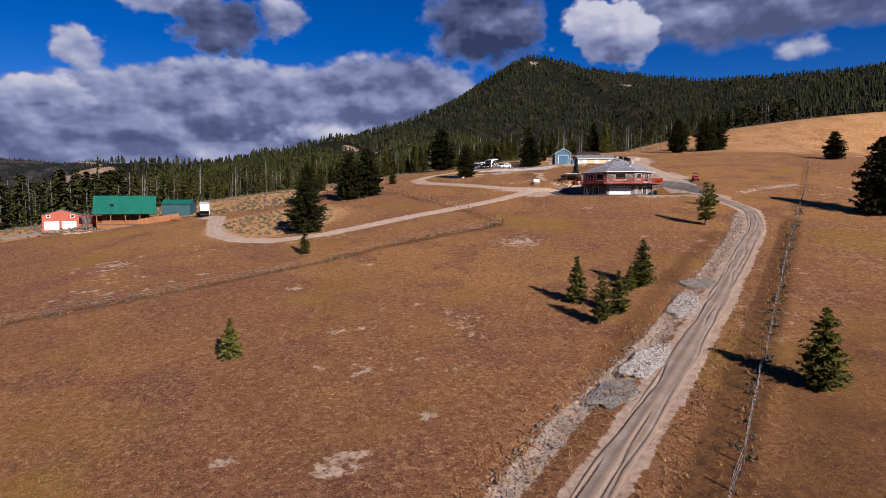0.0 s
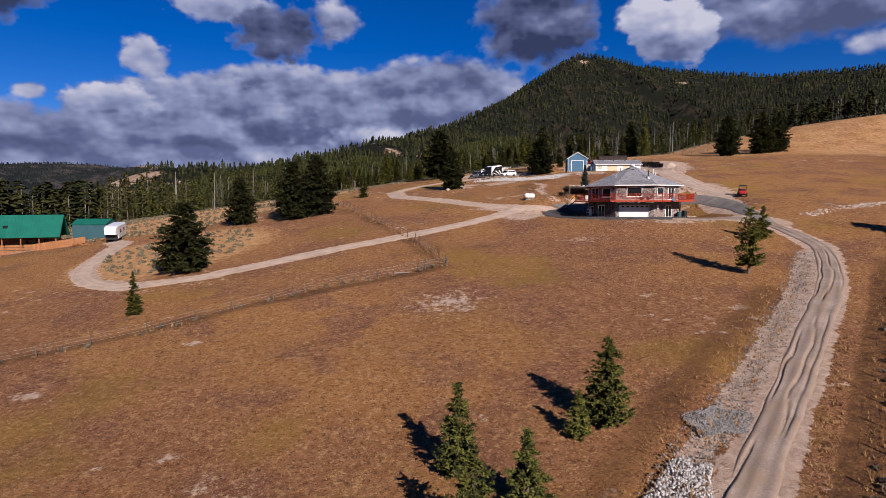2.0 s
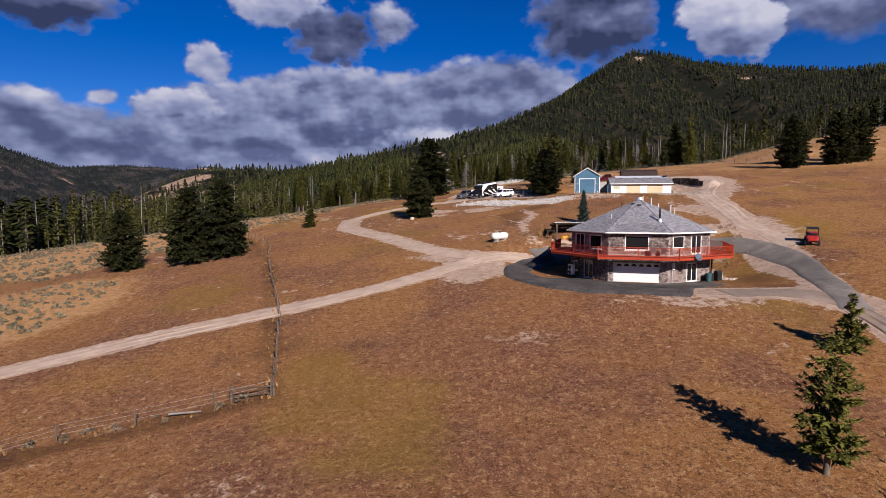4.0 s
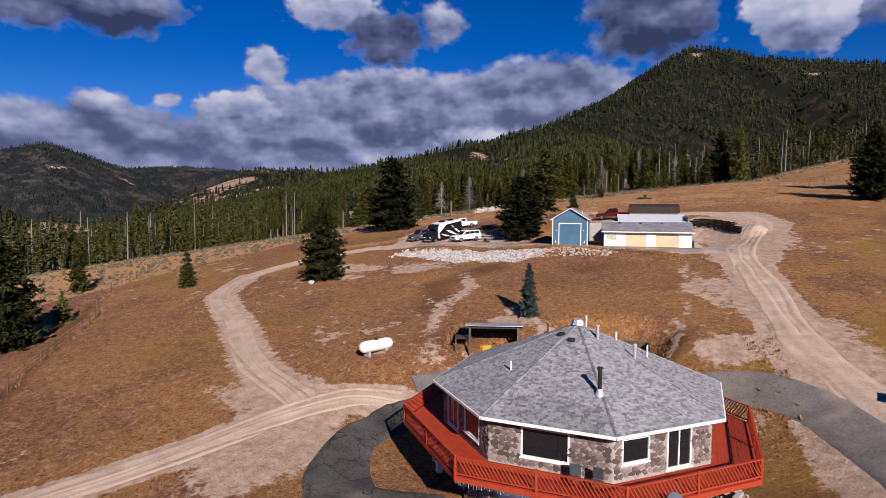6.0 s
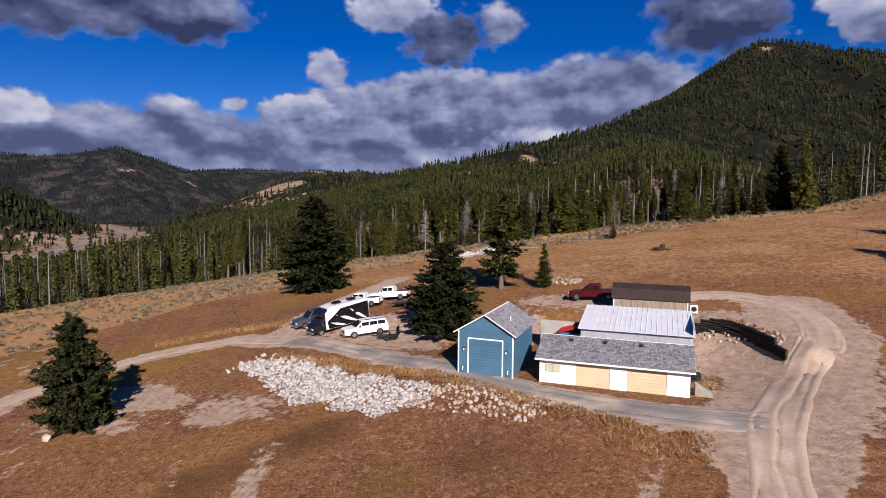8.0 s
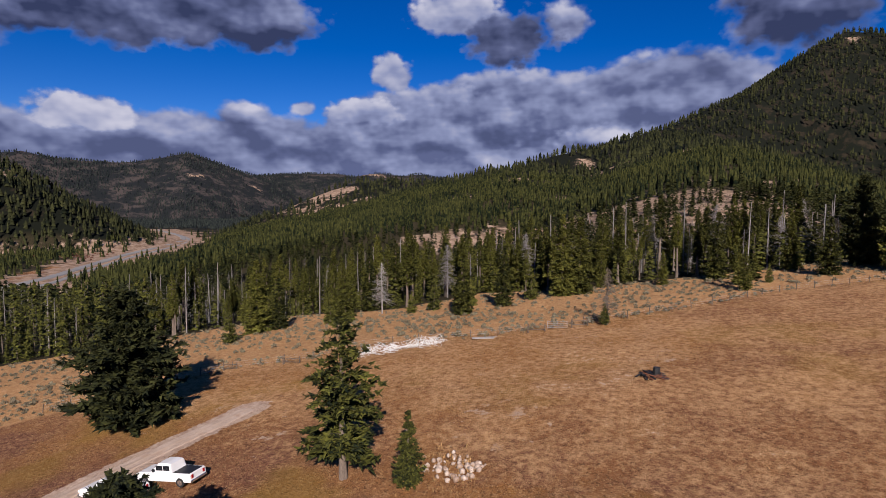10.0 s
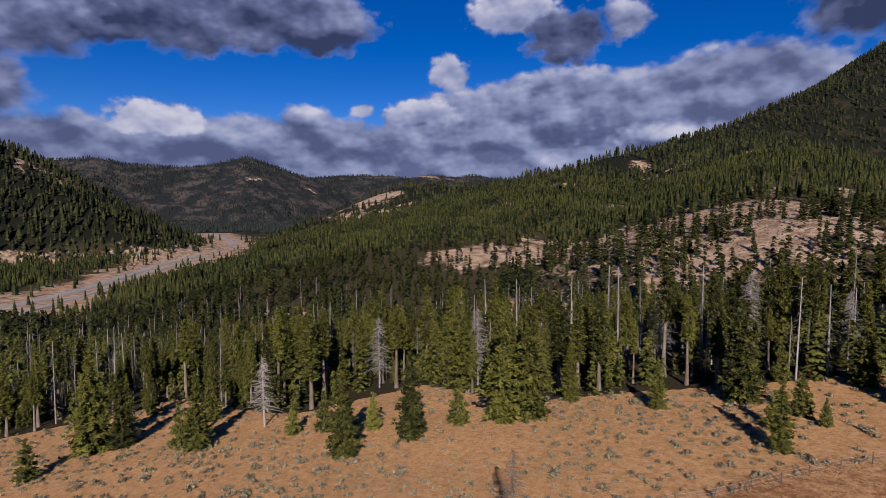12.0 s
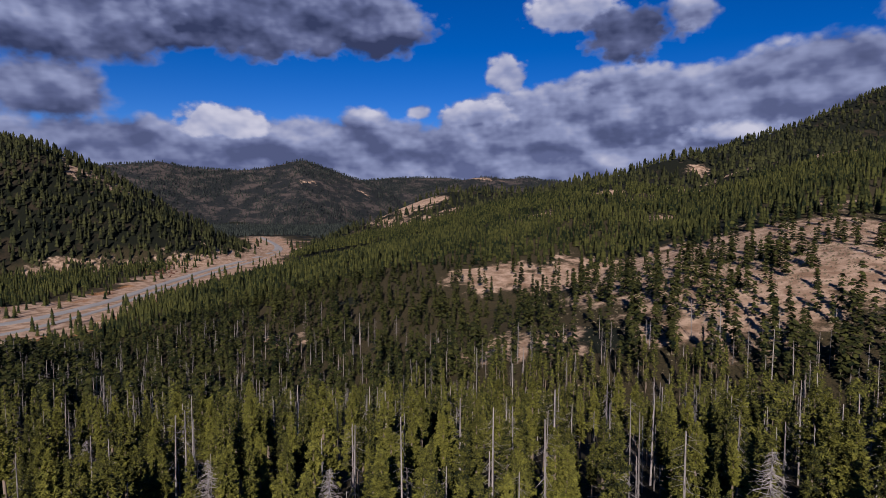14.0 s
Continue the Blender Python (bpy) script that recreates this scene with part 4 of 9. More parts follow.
# ---- trees ----
def conifer(rng, tall, wide, bare=0.12, whorls=20, arms=7, clumps=5, droop=0.25, lean=0.0, spray=0.30, taper=0.9):
    """Trunk and crown of one conifer: whorls of drooping boughs, each with tufts of needles. Returns two (verts, faces)."""
    tv, tf = [], []
    r0 = tall * 0.016 + 0.05
    n, segs = 7, 6
    for k in range(segs + 1):
        h = tall * k / segs * 0.97
        r = r0 * (1 - k / segs) ** 0.8 + 0.012
        flare = 1.35 if k == 0 else 1
        ox, oy = lean * h + 0.04 * math.sin(k * 1.7), 0.04 * math.cos(k * 2.1)
        for a in range(n):
            w = a * math.tau / n
            tv.append((ox + r * flare * math.cos(w), oy + r * flare * math.sin(w), h - (0.3 if k == 0 else 0)))
    for k in range(segs):
        for a in range(n):
            b = (a + 1) % n
            tf.append((k * n + a, k * n + b, (k + 1) * n + b, (k + 1) * n + a))
    cv, cf = [], []
    for wv in range(whorls):
        f = (wv + 0.5 * rng.random()) / whorls
        h = tall * (bare + (0.985 - bare) * f)
        reach = wide * (0.06 + (1 - f) ** taper) * (0.62 + 0.38 * min(1, f * 3.5)) * rng.uniform(0.8, 1.1)
        m = max(3, int(arms * (0.55 + 0.6 * (1 - f))))
        spin = rng.random() * math.tau
        for a in range(m):
            w = spin + (a + rng.uniform(-0.3, 0.3)) * math.tau / m
            length = reach * rng.uniform(0.55, 1.15)
            h = tall * (bare + (0.985 - bare) * min(1.0, max(0.0, f + rng.uniform(-2.2, 2.2) / whorls)))
            dx, dy = math.cos(w), math.sin(w)
            sag = droop + rng.uniform(-0.28, 0.22)
            # the bough itself
            k0 = len(tv)
            end = (lean * h + dx * length * 0.85, dy * length * 0.85, h - sag * length * 0.6)
            br = 0.012 + 0.006 * length
            for q in (0, 1, 2):
                tv.append((lean * h + br * math.cos(q * 2.1), br * math.sin(q * 2.1), h + br))
            tv.append(end)
            tf.extend([(k0, k0 + 1, k0 + 3), (k0 + 1, k0 + 2, k0 + 3), (k0 + 2, k0, k0 + 3)])
            for c in range(clumps):
                s = (c + rng.uniform(0.2, 1.0)) / clumps
                px, py, pz = lean * h + dx * length * s, dy * length * s, h - sag * length * s * s + rng.uniform(-0.10, 0.12) * tall / whorls * 4
                size = spray * (0.6 + 0.6 * (1 - abs(s - 0.6))) * rng.uniform(0.7, 1.3) * (0.55 + 0.45 * (1 - f))
                for _ in range(6):
                    t = w + rng.uniform(-1.3, 1.3)
                    ex, ey, ez = math.cos(t), math.sin(t), rng.uniform(-0.7, 0.8)
                    sx, sy, sz = -ey * 0.34 * size, ex * 0.34 * size, rng.uniform(-0.3, 0.3) * size
                    qx, qy, qz = px - ex * size * 0.35 + rng.uniform(-.2, .2) * size, py - ey * size * 0.35 + rng.uniform(-.2, .2) * size, pz - ez * size * 0.35
                    k0 = len(cv)
                    cv.extend([(qx + sx, qy + sy, qz + sz), (qx - sx, qy - sy, qz - sz), (px + ex * size * 0.95, py + ey * size * 0.95, pz + ez * size * 0.95)])
                    cf.append((k0, k0 + 1, k0 + 2))
    return (tv, tf), (cv, cf)


def dead_tree(rng, tall):
    tv, tf = [], []

    def stick(p, q, r, e):
        k0 = len(tv)
        up = (Vector(q) - Vector(p)).to_track_quat("Z", "Y").to_matrix()
        for c, rr in ((Vector(p), r), (Vector(q), e)):
            for a in range(4):
                v = c + up @ Vector((rr * math.cos(a * math.tau / 4), rr * math.sin(a * math.tau / 4), 0))
                tv.append(tuple(v))
        for a in range(4):
            tf.append((k0 + a, k0 + (a + 1) % 4, k0 + 4 + (a + 1) % 4, k0 + 4 + a))

    stick((0, 0, -0.3), (rng.uniform(-0.2, 0.2), 0, tall), 0.16, 0.02)
    for k in range(int(tall * 20)):
        f = rng.uniform(0.25, 0.98)
        w, length = rng.random() * math.tau, (1.12 - f) * tall * 0.25 * rng.uniform(0.4, 1.2)
        a = (0, 0, tall * f)
        b = (math.cos(w) * length, math.sin(w) * length, tall * f - length * rng.uniform(-0.1, 0.7))
        stick(a, b, 0.034, 0.014)
        c = (b[0] * 1.25 + rng.uniform(-.3, .3), b[1] * 1.25 + rng.uniform(-.3, .3), b[2] - rng.uniform(-0.1, 0.5))
        stick(b, c, 0.016, 0.008)
    return tv, tf


rng = random.Random(7)
KINDS = {}
for key, args in {
    "pine": dict(tall=10, wide=3.5, bare=0.06, whorls=28, arms=10, clumps=8, droop=0.0, spray=0.42, taper=0.7),
    "pine_open": dict(tall=10, wide=3.1, bare=0.16, whorls=20, arms=7, clumps=6, droop=-0.08, spray=0.50, taper=0.6),
    "fir": dict(tall=10, wide=2.6, bare=0.03, whorls=28, arms=9, clumps=7, droop=0.12, spray=0.38, taper=0.95),
    "fir_narrow": dict(tall=10, wide=2.1, bare=0.04, whorls=28, arms=8, clumps=6, droop=0.18, spray=0.36, taper=0.9),
    "young": dict(tall=5, wide=1.7, bare=0.05, whorls=17, arms=7, clumps=5, droop=-0.05, spray=0.36, taper=0.9),
    "lodgepole": dict(tall=14, wide=1.5, bare=0.30, whorls=30, arms=7, clumps=5, droop=0.05, spray=0.40, taper=0.55),
    "lodgepole_tall": dict(tall=15, wide=1.3, bare=0.50, whorls=24, arms=6, clumps=5, droop=0.0, spray=0.40, taper=0.5),
    "bushy": dict(tall=10, wide=4.5, bare=0.05, whorls=30, arms=11, clumps=9, droop=-0.06, spray=0.58, taper=0.58),
}.items():
    (tv, tf), (cv, cf) = conifer(rng, **args)
    leaf = M["needles_dark"] if key == "bushy" else M["needles_light"] if key in ("pine", "young") else M["needles"]
    KINDS[key] = (mesh_from("trunk", tv, tf, M["bark"], True), mesh_from("crown", cv, cf, leaf), args["tall"])
(tv, tf), (cv, cf) = conifer(rng, tall=5, wide=1.25, bare=0.03, whorls=22, arms=9, clumps=6, droop=0.1, spray=0.3, taper=0.95)
KINDS["blue_spruce"] = (mesh_from("trunk", tv, tf, M["bark"], True), mesh_from("crown", cv, cf, M["needles_blue"]), 5)
SNAGS = [mesh_from("dead_tree", *dead_tree(rng, t), M[m_]) for t, m_ in ((9, "dead_wood"), (12, "dead_grey"), (7, "bark"))]


def tree(kind, x, y, tall, label, group="", stout=1.0, name="pine_tree"):
    trunk, crown, size = KINDS[kind]
    stout *= 1.1 if kind == "bushy" else 1.0
    s = tall / size
    m = Matrix.Translation((x, y, ground_z(x, y) - 0.05)) @ Matrix.Rotation(rng.random() * math.tau, 4, "Z") @ Matrix.Diagonal((s * stout, s * stout, s, 1))
    t = thing(name, m, label, "tree", group)
    part("trunk", trunk, None, t)
    part("crown", crown, None, t)
    return t


# single trees in the pasture: kind, x, y, height, width, label
for kind, x, y, tall, stout, label in [
    ("young", -20.2, 55.0, 3.9, 1.1, "small bushy pine alone in the dry pasture"),
    ("young", 15.3, 66.8, 5.3, 0.95, "young pine with a yellow-green tint by the ditch"),
    ("pine_open", 16.4, 60.0, 5.3, 1.0, "young pine with open boughs near the gravel ditch"),
    ("young", 19.0, 63.2, 4.6, 1.1, "young bushy pine in a roadside clump"),
    ("young", 22.6, 70.6, 3.0, 1.1, "low young pine in a roadside clump"),
    ("pine", 24.6, 72.0, 5.8, 1.0, "dark young pine at the head of the clump"),
    ("pine_open", 45.8, 102.6, 7.4, 0.95, "open-crowned pine with a bare lower trunk beside the lane"),
    ("young", 53.6, 117.4, 4.4, 1.1, "smaller pine behind the roadside pine"),
    ("pine", 29.9, 45.2, 6.6, 1.0, "pine standing just beyond the wire fence"),
    ("bushy", 80.3, 108.5, 14.0, 0.75, "tall dark pine on the grassy slope"),
    ("bushy", 128.7, 195.2, 9.0, 1.0, "broad dark pine on the upper slope"),
    ("bushy", 99.6, 251.7, 13.0, 0.8, "dark fir on the brow of the hill"),
    ("bushy", 106.0, 240.3, 13.5, 0.8, "dark fir on the brow of the hill"),
    ("bushy", 114.0, 246.7, 13.6, 0.75, "dark fir on the brow of the hill"),
    ("fir_narrow", -22.7, 96.2, 4.9, 1.2, "small dark fir below the west track"),
    ("bushy", -26.6, 114.4, 9.8, 1.0, "dense dark fir inside the bend of the track"),
    ("bushy", -34.9, 152.8, 9.6, 0.85, "dark fir at the edge of the sage strip"),
    ("bushy", -24.6, 155.0, 11.8, 0.85, "large dark fir by the fence corner"),
    ("bushy", -20.0, 157.0, 12.4, 0.8, "large dark fir by the fence corner"),
    ("bushy", 7.0, 181.4, 9.8, 0.78, "dense dark fir beside the upper drive"),
    ("fir", -15.5, 181.9, 6.2, 1.1, "small fir on the open slope"),
    ("young", -22.1, 166.7, 4.1, 1.1, "low young fir beside the fence"),
    ("fir", -38.1, 184.4, 8.4, 1.1, "fir at the edge of the sage strip"),
    ("bushy", -0.4, 230.6, 15.6, 0.95, "huge dark spreading fir above the parking"),
    ("bushy", 30.8, 207.7, 10.4, 1.0, "bushy pine behind the parked cars"),
    ("pine_open", 32.6, 226.0, 13.4, 1.1, "tall open pine with a pale trunk"),
    ("fir", 88.2, 322.2, 20.5, 0.75, "tall yellow-green fir at the forest edge"),
    ("bushy", 84.0, 331.0, 18.0, 0.6, "tall dark fir at the forest edge"),
    ("bushy", 91.8, 231.6, 12.6, 0.75, "dark fir on the open slope"),
    ("fir", 38.5, 226.5, 6.0, 1.1, "small pine beside the tall open pine"),
]:
    tree(kind, x, y, tall, label, "single trees", stout)
tree("blue_spruce", 37.0, 164.9, 5.2, "small blue spruce behind the open shed", "", 1.0, "spruce_tree")

# trees along the forest edge, one by one
for x, y, tall in [
    (-27.0, 278.4, 15), (-23.6, 281.2, 10.8), (-47.7, 295.7, 8.2), (-40.5, 296.3, 7.6), (-11.7, 282.8, 6.4), (-20.1, 294.5, 9.5), (2.3, 291.4, 4.5),
    (13.2, 290.6, 7.8), (6.4, 293.5, 5.9), (21.3, 293.8, 11.6), (24.9, 299.9, 6.3), (30.4, 302.6, 16.3), (33.4, 304.8, 15.3),
]:
    tree("young" if tall < 6.5 else "fir" if tall > 9 else "fir_narrow", x, y, tall, "conifer with green boughs down to the ground at the forest edge", "forest edge", rng.uniform(0.9, 1.15), "forest_edge_tree")
for x, y, tall in [
    (13.7, 295.6, 5.4), (35.9, 313.3, 8.9), (48.3, 311.7, 6.9), (57.9, 316.8, 13.4), (64.4, 313.0, 5.2), (66.8, 310.1, 3.3), (61.8, 307.9, 4.5), (61.8, 327.4, 5.0),
    (-24.5, 268.5, 5.9), (-8.6, 283.5, 10.8), (16.0, 286.8, 10.3), (62.7, 301.6, 7.9), (71.6, 327.0, 10.3), (-68.3, 276.8, 3.6), (-107.5, 300.3, 8.0),
    (-48, 300, 9), (-70, 285, 8), (-92, 266, 5), (77, 318, 11), (90, 326, 12),
]:
    tree("young" if tall < 6.5 else "fir" if tall > 9 else "fir_narrow", x, y, tall, "conifer with green boughs down to the ground at the forest edge", "forest edge", rng.uniform(0.9, 1.15), "forest_edge_tree")


def snag(x, y, k, s=1.0, label="grey dead conifer, bare and bristling with twigs"):
    ob = new("dead_tree", SNAGS[k])
    ob.matrix_basis = Matrix.Translation((x, y, ground_z(x, y))) @ Matrix.Rotation(rng.random() * 6.28, 4, "Z") @ Matrix.Diagonal((s, s, s, 1))
    return tagged(ob, label, "dead tree", "dead trees")


snag(-6.2, 293.6, 0, 1.25, "silver dead fir, thick with twigs, at the forest edge")
tree("young", 44.0, 275.5, 3.0, "small pine growing at the foot of a dead tree", "", 1.1)
snag(44.3, 275.8, 2, 1.2, "half-dead tree with a bare spire at the fence")
for x, y, k in [(-2, 306, 1), (17, 309, 1), (27, 313, 1), (44, 322, 1), (52, 322, 0), (57, 325, 1), (70, 327, 1), (-38, 306, 1), (-75, 290, 1), (75, 336, 1)]:
    snag(x, y + 11, k, rng.uniform(0.9, 1.25))


def scatter(region, step, keep, seed):
    """Places on a jittered lattice where keep(x, y) exceeds a random draw."""
    r = np.random.RandomState(seed)
    x0, y0, x1, y1 = region
    X, Y = np.meshgrid(np.arange(x0, x1, step), np.arange(y0, y1, step))
    X, Y = X.ravel() + r.uniform(-0.5, 0.5, X.size) * step, Y.ravel() + r.uniform(-0.5, 0.5, X.size) * step
    k = keep(X, Y) > r.uniform(0, 1, X.size)
    return X[k], Y[k]


def wooded(x, y):
    """Density of forest, 0 to 1."""
    d = (~inside(x, y, OPEN_LAND)).astype(float)
    z = height(x, y)
    d *= np.minimum(1, smooth(-38.5, -34, z) + 0.10 + 0.6 * smooth(60, 110, to_line(x, y, VALLEY)[0]))
    for cx, cy, rx, ry, s in STONY:
        d *= 1 - 0.95 * s * np.exp(-(((x - cx) / rx) ** 2 + ((y - cy) / ry) ** 2) * 0.8)
    d *= smooth(8, 22, to_line(x, y, HIGHWAY)[0]) * smooth(8, 16, to_line(x, y, HIGHWAY_2)[0])
    d *= (0.68 + 0.32 * smooth(-0.35, 0.1, fbm(x, y, 60, 71, 3))) * (0.62 + 0.38 * smooth(-0.25, 0.15, fbm(x, y, 13, 73, 2)))
    return d


def stamp(name, protos, xs, ys, talls, mat, label, seed, category="forest", sink=0.0):
    """One mesh of many trees: copies of small prototype meshes, turned and sized."""
    r = np.random.RandomState(seed)
    allv, allf, base = [], [], 0
    zs = height(xs, ys)
    kinds = r.randint(0, len(protos), len(xs))
    for k, (pv, pf) in enumerate(protos):
        sel = np.where(kinds == k)[0]
        if not len(sel):
            continue
        a = r.uniform(0, math.tau, len(sel))
        s = talls[sel]
        wdt = s * r.uniform(0.85, 1.2, len(sel))
        c, sn = np.cos(a), np.sin(a)
        X = (pv[None, :, 0] * c[:, None] - pv[None, :, 1] * sn[:, None]) * wdt[:, None] + xs[sel][:, None]
        Y = (pv[None, :, 0] * sn[:, None] + pv[None, :, 1] * c[:, None]) * wdt[:, None] + ys[sel][:, None]
        Z = pv[None, :, 2] * s[:, None] + zs[sel][:, None] - sink
        allv.append(np.stack([X, Y, Z], -1).reshape(-1, 3))
        n = len(pv)
        allf.append((pf[None] + (np.arange(len(sel)) * n)[:, None, None] + base).reshape(-1, pf.shape[1]))
        base += n * len(sel)
    v, f = np.concatenate(allv).astype(np.float32), np.concatenate(allf).astype(np.int32)
    me = bpy.data.meshes.new(name)
    me.vertices.add(len(v))
    me.vertices.foreach_set("co", v.ravel())
    k = f.shape[1]
    me.loops.add(f.size)
    me.loops.foreach_set("vertex_index", f.ravel())
    me.polygons.add(len(f))
    me.polygons.foreach_set("loop_start", np.arange(0, f.size, k, dtype=np.int32))
    me.update(calc_edges=True)
    me.materials.append(mat)
    return tagged(new(name, me), label, category, kind="stuff")


def tri_crown(rs, tiers, arms, wide, bare, bits, spray):
    """A light crown of unit height: triangles that point out and down, in ragged tiers."""
    v, f = [], []
    for t in range(tiers):
        h = bare + (1 - bare) * (t + rs.uniform(0, 0.6)) / tiers
        reach = wide * (0.12 + (1 - (h - bare) / (1 - bare)) ** 0.8)
        for a in range(arms):
            w = rs.uniform(0, math.tau)
            for _ in range(bits):
                s = rs.uniform(0.15, 0.8)
                q = spray * rs.uniform(0.7, 1.4)
                t2 = w + rs.uniform(-0.7, 0.7)
                px, py, pz = math.cos(w) * reach * s, math.sin(w) * reach * s, h - reach * s * 0.35 + rs.uniform(-0.01, 0.02)
                k0 = len(v)
                v += [(px - math.cos(t2) * q * 0.6, py - math.sin(t2) * q * 0.6, pz + q * 0.35), (px - math.sin(t2) * q * 0.6, py + math.cos(t2) * q * 0.6, pz + rs.uniform(-0.3, 0.3) * q),
                      (px + math.cos(t2) * q, py + math.sin(t2) * q, pz - q * 0.35), (px + math.sin(t2) * q * 0.6, py - math.cos(t2) * q * 0.6, pz + rs.uniform(-0.3, 0.3) * q)]
                f += [(k0, k0 + 1, k0 + 2), (k0, k0 + 2, k0 + 3)] if rs.uniform() < 0.5 else [(k0, k0 + 1, k0 + 3), (k0 + 1, k0 + 2, k0 + 3)]
    return np.array(v), np.array(f)


def cone_crown(rs, tiers, points, wide):
    """A far crown of unit height: a few star-edged skirts."""
    v, f = [], []
    for t in range(tiers):
        h0 = 0.06 + 0.94 * t / tiers * 0.9
        h1 = min(1.0, h0 + 1.5 / tiers)
        reach = wide * (1 - h0) ** 0.62
        k0 = len(v)
        v.append((rs.uniform(-0.01, 0.01), 0, h1))
        for a in range(points * 2):
            w = a * math.tau / (points * 2)
            rr = reach * (rs.uniform(0.85, 1.25) if a % 2 == 0 else rs.uniform(0.4, 0.6))
            v.append((math.cos(w) * rr, math.sin(w) * rr, h0 + (0 if a % 2 == 0 else 0.03)))
        f += [(k0, k0 + 1 + a, k0 + 1 + (a + 1) % (points * 2)) for a in range(points * 2)]
    return np.array(v), np.array(f)


def stems(rs, n_branch):
    """Trunk and a few dead twigs of unit height, thin."""
    v, f = [], []
    def stick(p, q, r, e):
        k0 = len(v)
        for c, rr in ((p, r), (q, e)):
            for a in range(4):
                v.append((c[0] + rr * math.cos(a * 1.5708), c[1] + rr * math.sin(a * 1.5708), c[2]))
        for a in range(4):
            f.append((k0 + a, k0 + (a + 1) % 4, k0 + 4 + (a + 1) % 4, k0 + 4 + a))
    stick((0, 0, 0), (rs.uniform(-0.02, 0.02), rs.uniform(-0.02, 0.02), 0.97), 0.012, 0.004)
    for _ in range(n_branch):
        h, w, l = rs.uniform(0.2, 0.95), rs.uniform(0, 6.28), rs.uniform(0.03, 0.11)
        stick((0, 0, h), (math.cos(w) * l, math.sin(w) * l, h - rs.uniform(0, 0.05)), 0.0022, 0.001)
    return np.array(v), np.array(f)


rs = np.random.RandomState(5)
near_protos = [tri_crown(rs, 18, 6, w * 0.95, b, 2, 0.033) for w, b in ((0.12, 0.18), (0.085, 0.35), (0.14, 0.06), (0.07, 0.48), (0.09, 0.40), (0.10, 0.28))]
mid_protos = [cone_crown(rs, 5, 4, w) for w in (0.17, 0.20, 0.235, 0.185)]
far_protos = [cone_crown(rs, 3, 3, w) for w in (0.21, 0.25, 0.29)]

# the wood beyond the pasture
bx, by = scatter((-330, 165, 330, 520), 4.3, lambda x, y: wooded(x, y) * (np.hypot(x - 10, y - 330) < 330), 1)
bt = 7.5 + 11.5 * np.random.RandomState(2).beta(2, 2, len(bx))
dead = np.random.RandomState(3).uniform(0, 1, len(bx)) < 0.28
own_ = np.zeros(len(bx), bool)
own_[np.argsort(np.hypot((bx - 12) * 0.8, by - 322) + 1e6 * dead)[:285]] = True
for k in np.where(own_)[0]:
    kind = ("lodgepole", "lodgepole_tall", "fir_narrow", "lodgepole")[int(rng.random() * 4)]
    tree(kind, bx[k], by[k], bt[k], "slender conifer in the dense wood below the pasture", "wood below the pasture", rng.uniform(0.9, 1.2), "forest_tree")
live = ~dead & ~own_ & (np.hypot(bx - 10, by - 330) < 165)
stamp("forest_crowns", near_protos, bx[live], by[live], bt[live], M["needles"], "dense green lodgepole and fir forest below the pasture", 4, sink=0.3)
rest_ = ~dead & ~own_ & ~live
outer_protos = [tri_crown(rs, 13, 6, w, b, 1, 0.078) for w, b in ((0.17, 0.08), (0.13, 0.22), (0.20, 0.03), (0.155, 0.14))]
stamp("forest_crowns_outer", outer_protos, bx[rest_], by[rest_], bt[rest_], M["needles_mid"], "dense green conifer forest round the pasture", 24, sink=0.3)
stamp("forest_stems", [stems(rs, 0)], bx[~dead & ~own_], by[~dead & ~own_], bt[~dead & ~own_], M["bark"], "slender brown trunks of the dense forest", 4, sink=0.3)
stamp("dead_stems", [stems(rs, 46), stems(rs, 60), stems(rs, 30)], bx[dead], by[dead], bt[dead] * 1.02, M["dead_grey"], "grey dead trunks standing among the green forest", 6, sink=0.3)
# low green boughs along its edge
ux, uy = scatter((-130, 160, 130, 360), 2.8, lambda x, y: wooded(x, y) * (to_line(x, y, OPEN_LAND[1:16])[0] < 13) * 0.75, 21)
stamp("forest_edge_growth", [tri_crown(rs, 13, 7, w, 0.03, 2, 0.06) for w in (0.17, 0.21, 0.14)], ux, uy, 2.5 + 7.5 * np.random.RandomState(22).beta(1.6, 2, len(ux)), M["needles"], "young green firs crowding the forest edge", 23, sink=0.2)
# slopes behind it
mx, my = scatter((-900, 200, 480, 1150), 6.0, lambda x, y: wooded(x, y) * ((np.hypot(x - 10, y - 330) >= 330) | (y > 520)) * ((y > 430) | (x < -250)), 7)
mt = 8 + 7 * np.random.RandomState(8).beta(2, 2, len(mx))
mt = mt * (1 + 0.35 * np.exp(-(((mx - 20) / 130) ** 2) - (((my - 630) / 130) ** 2)))
close_ = np.hypot(mx - 20, my - 330) < 400
stamp("slope_forest_near", outer_protos, mx[close_], my[close_], mt[close_], M["needles_mid"], "dark conifer forest on the nearer slopes", 19, sink=0.3)
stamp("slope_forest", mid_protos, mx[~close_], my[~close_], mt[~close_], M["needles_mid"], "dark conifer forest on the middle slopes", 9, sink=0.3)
tx_, ty_ = scatter((-130, 500, 150, 800), 12.0, lambda x, y: 0.85 * np.exp(-(((x - 22) / 95) ** 2) - (((y - 640) / 110) ** 2)) * smooth(-0.35, 0.2, fbm(x, y, 45, 63, 2)) ** 0.5, 64)
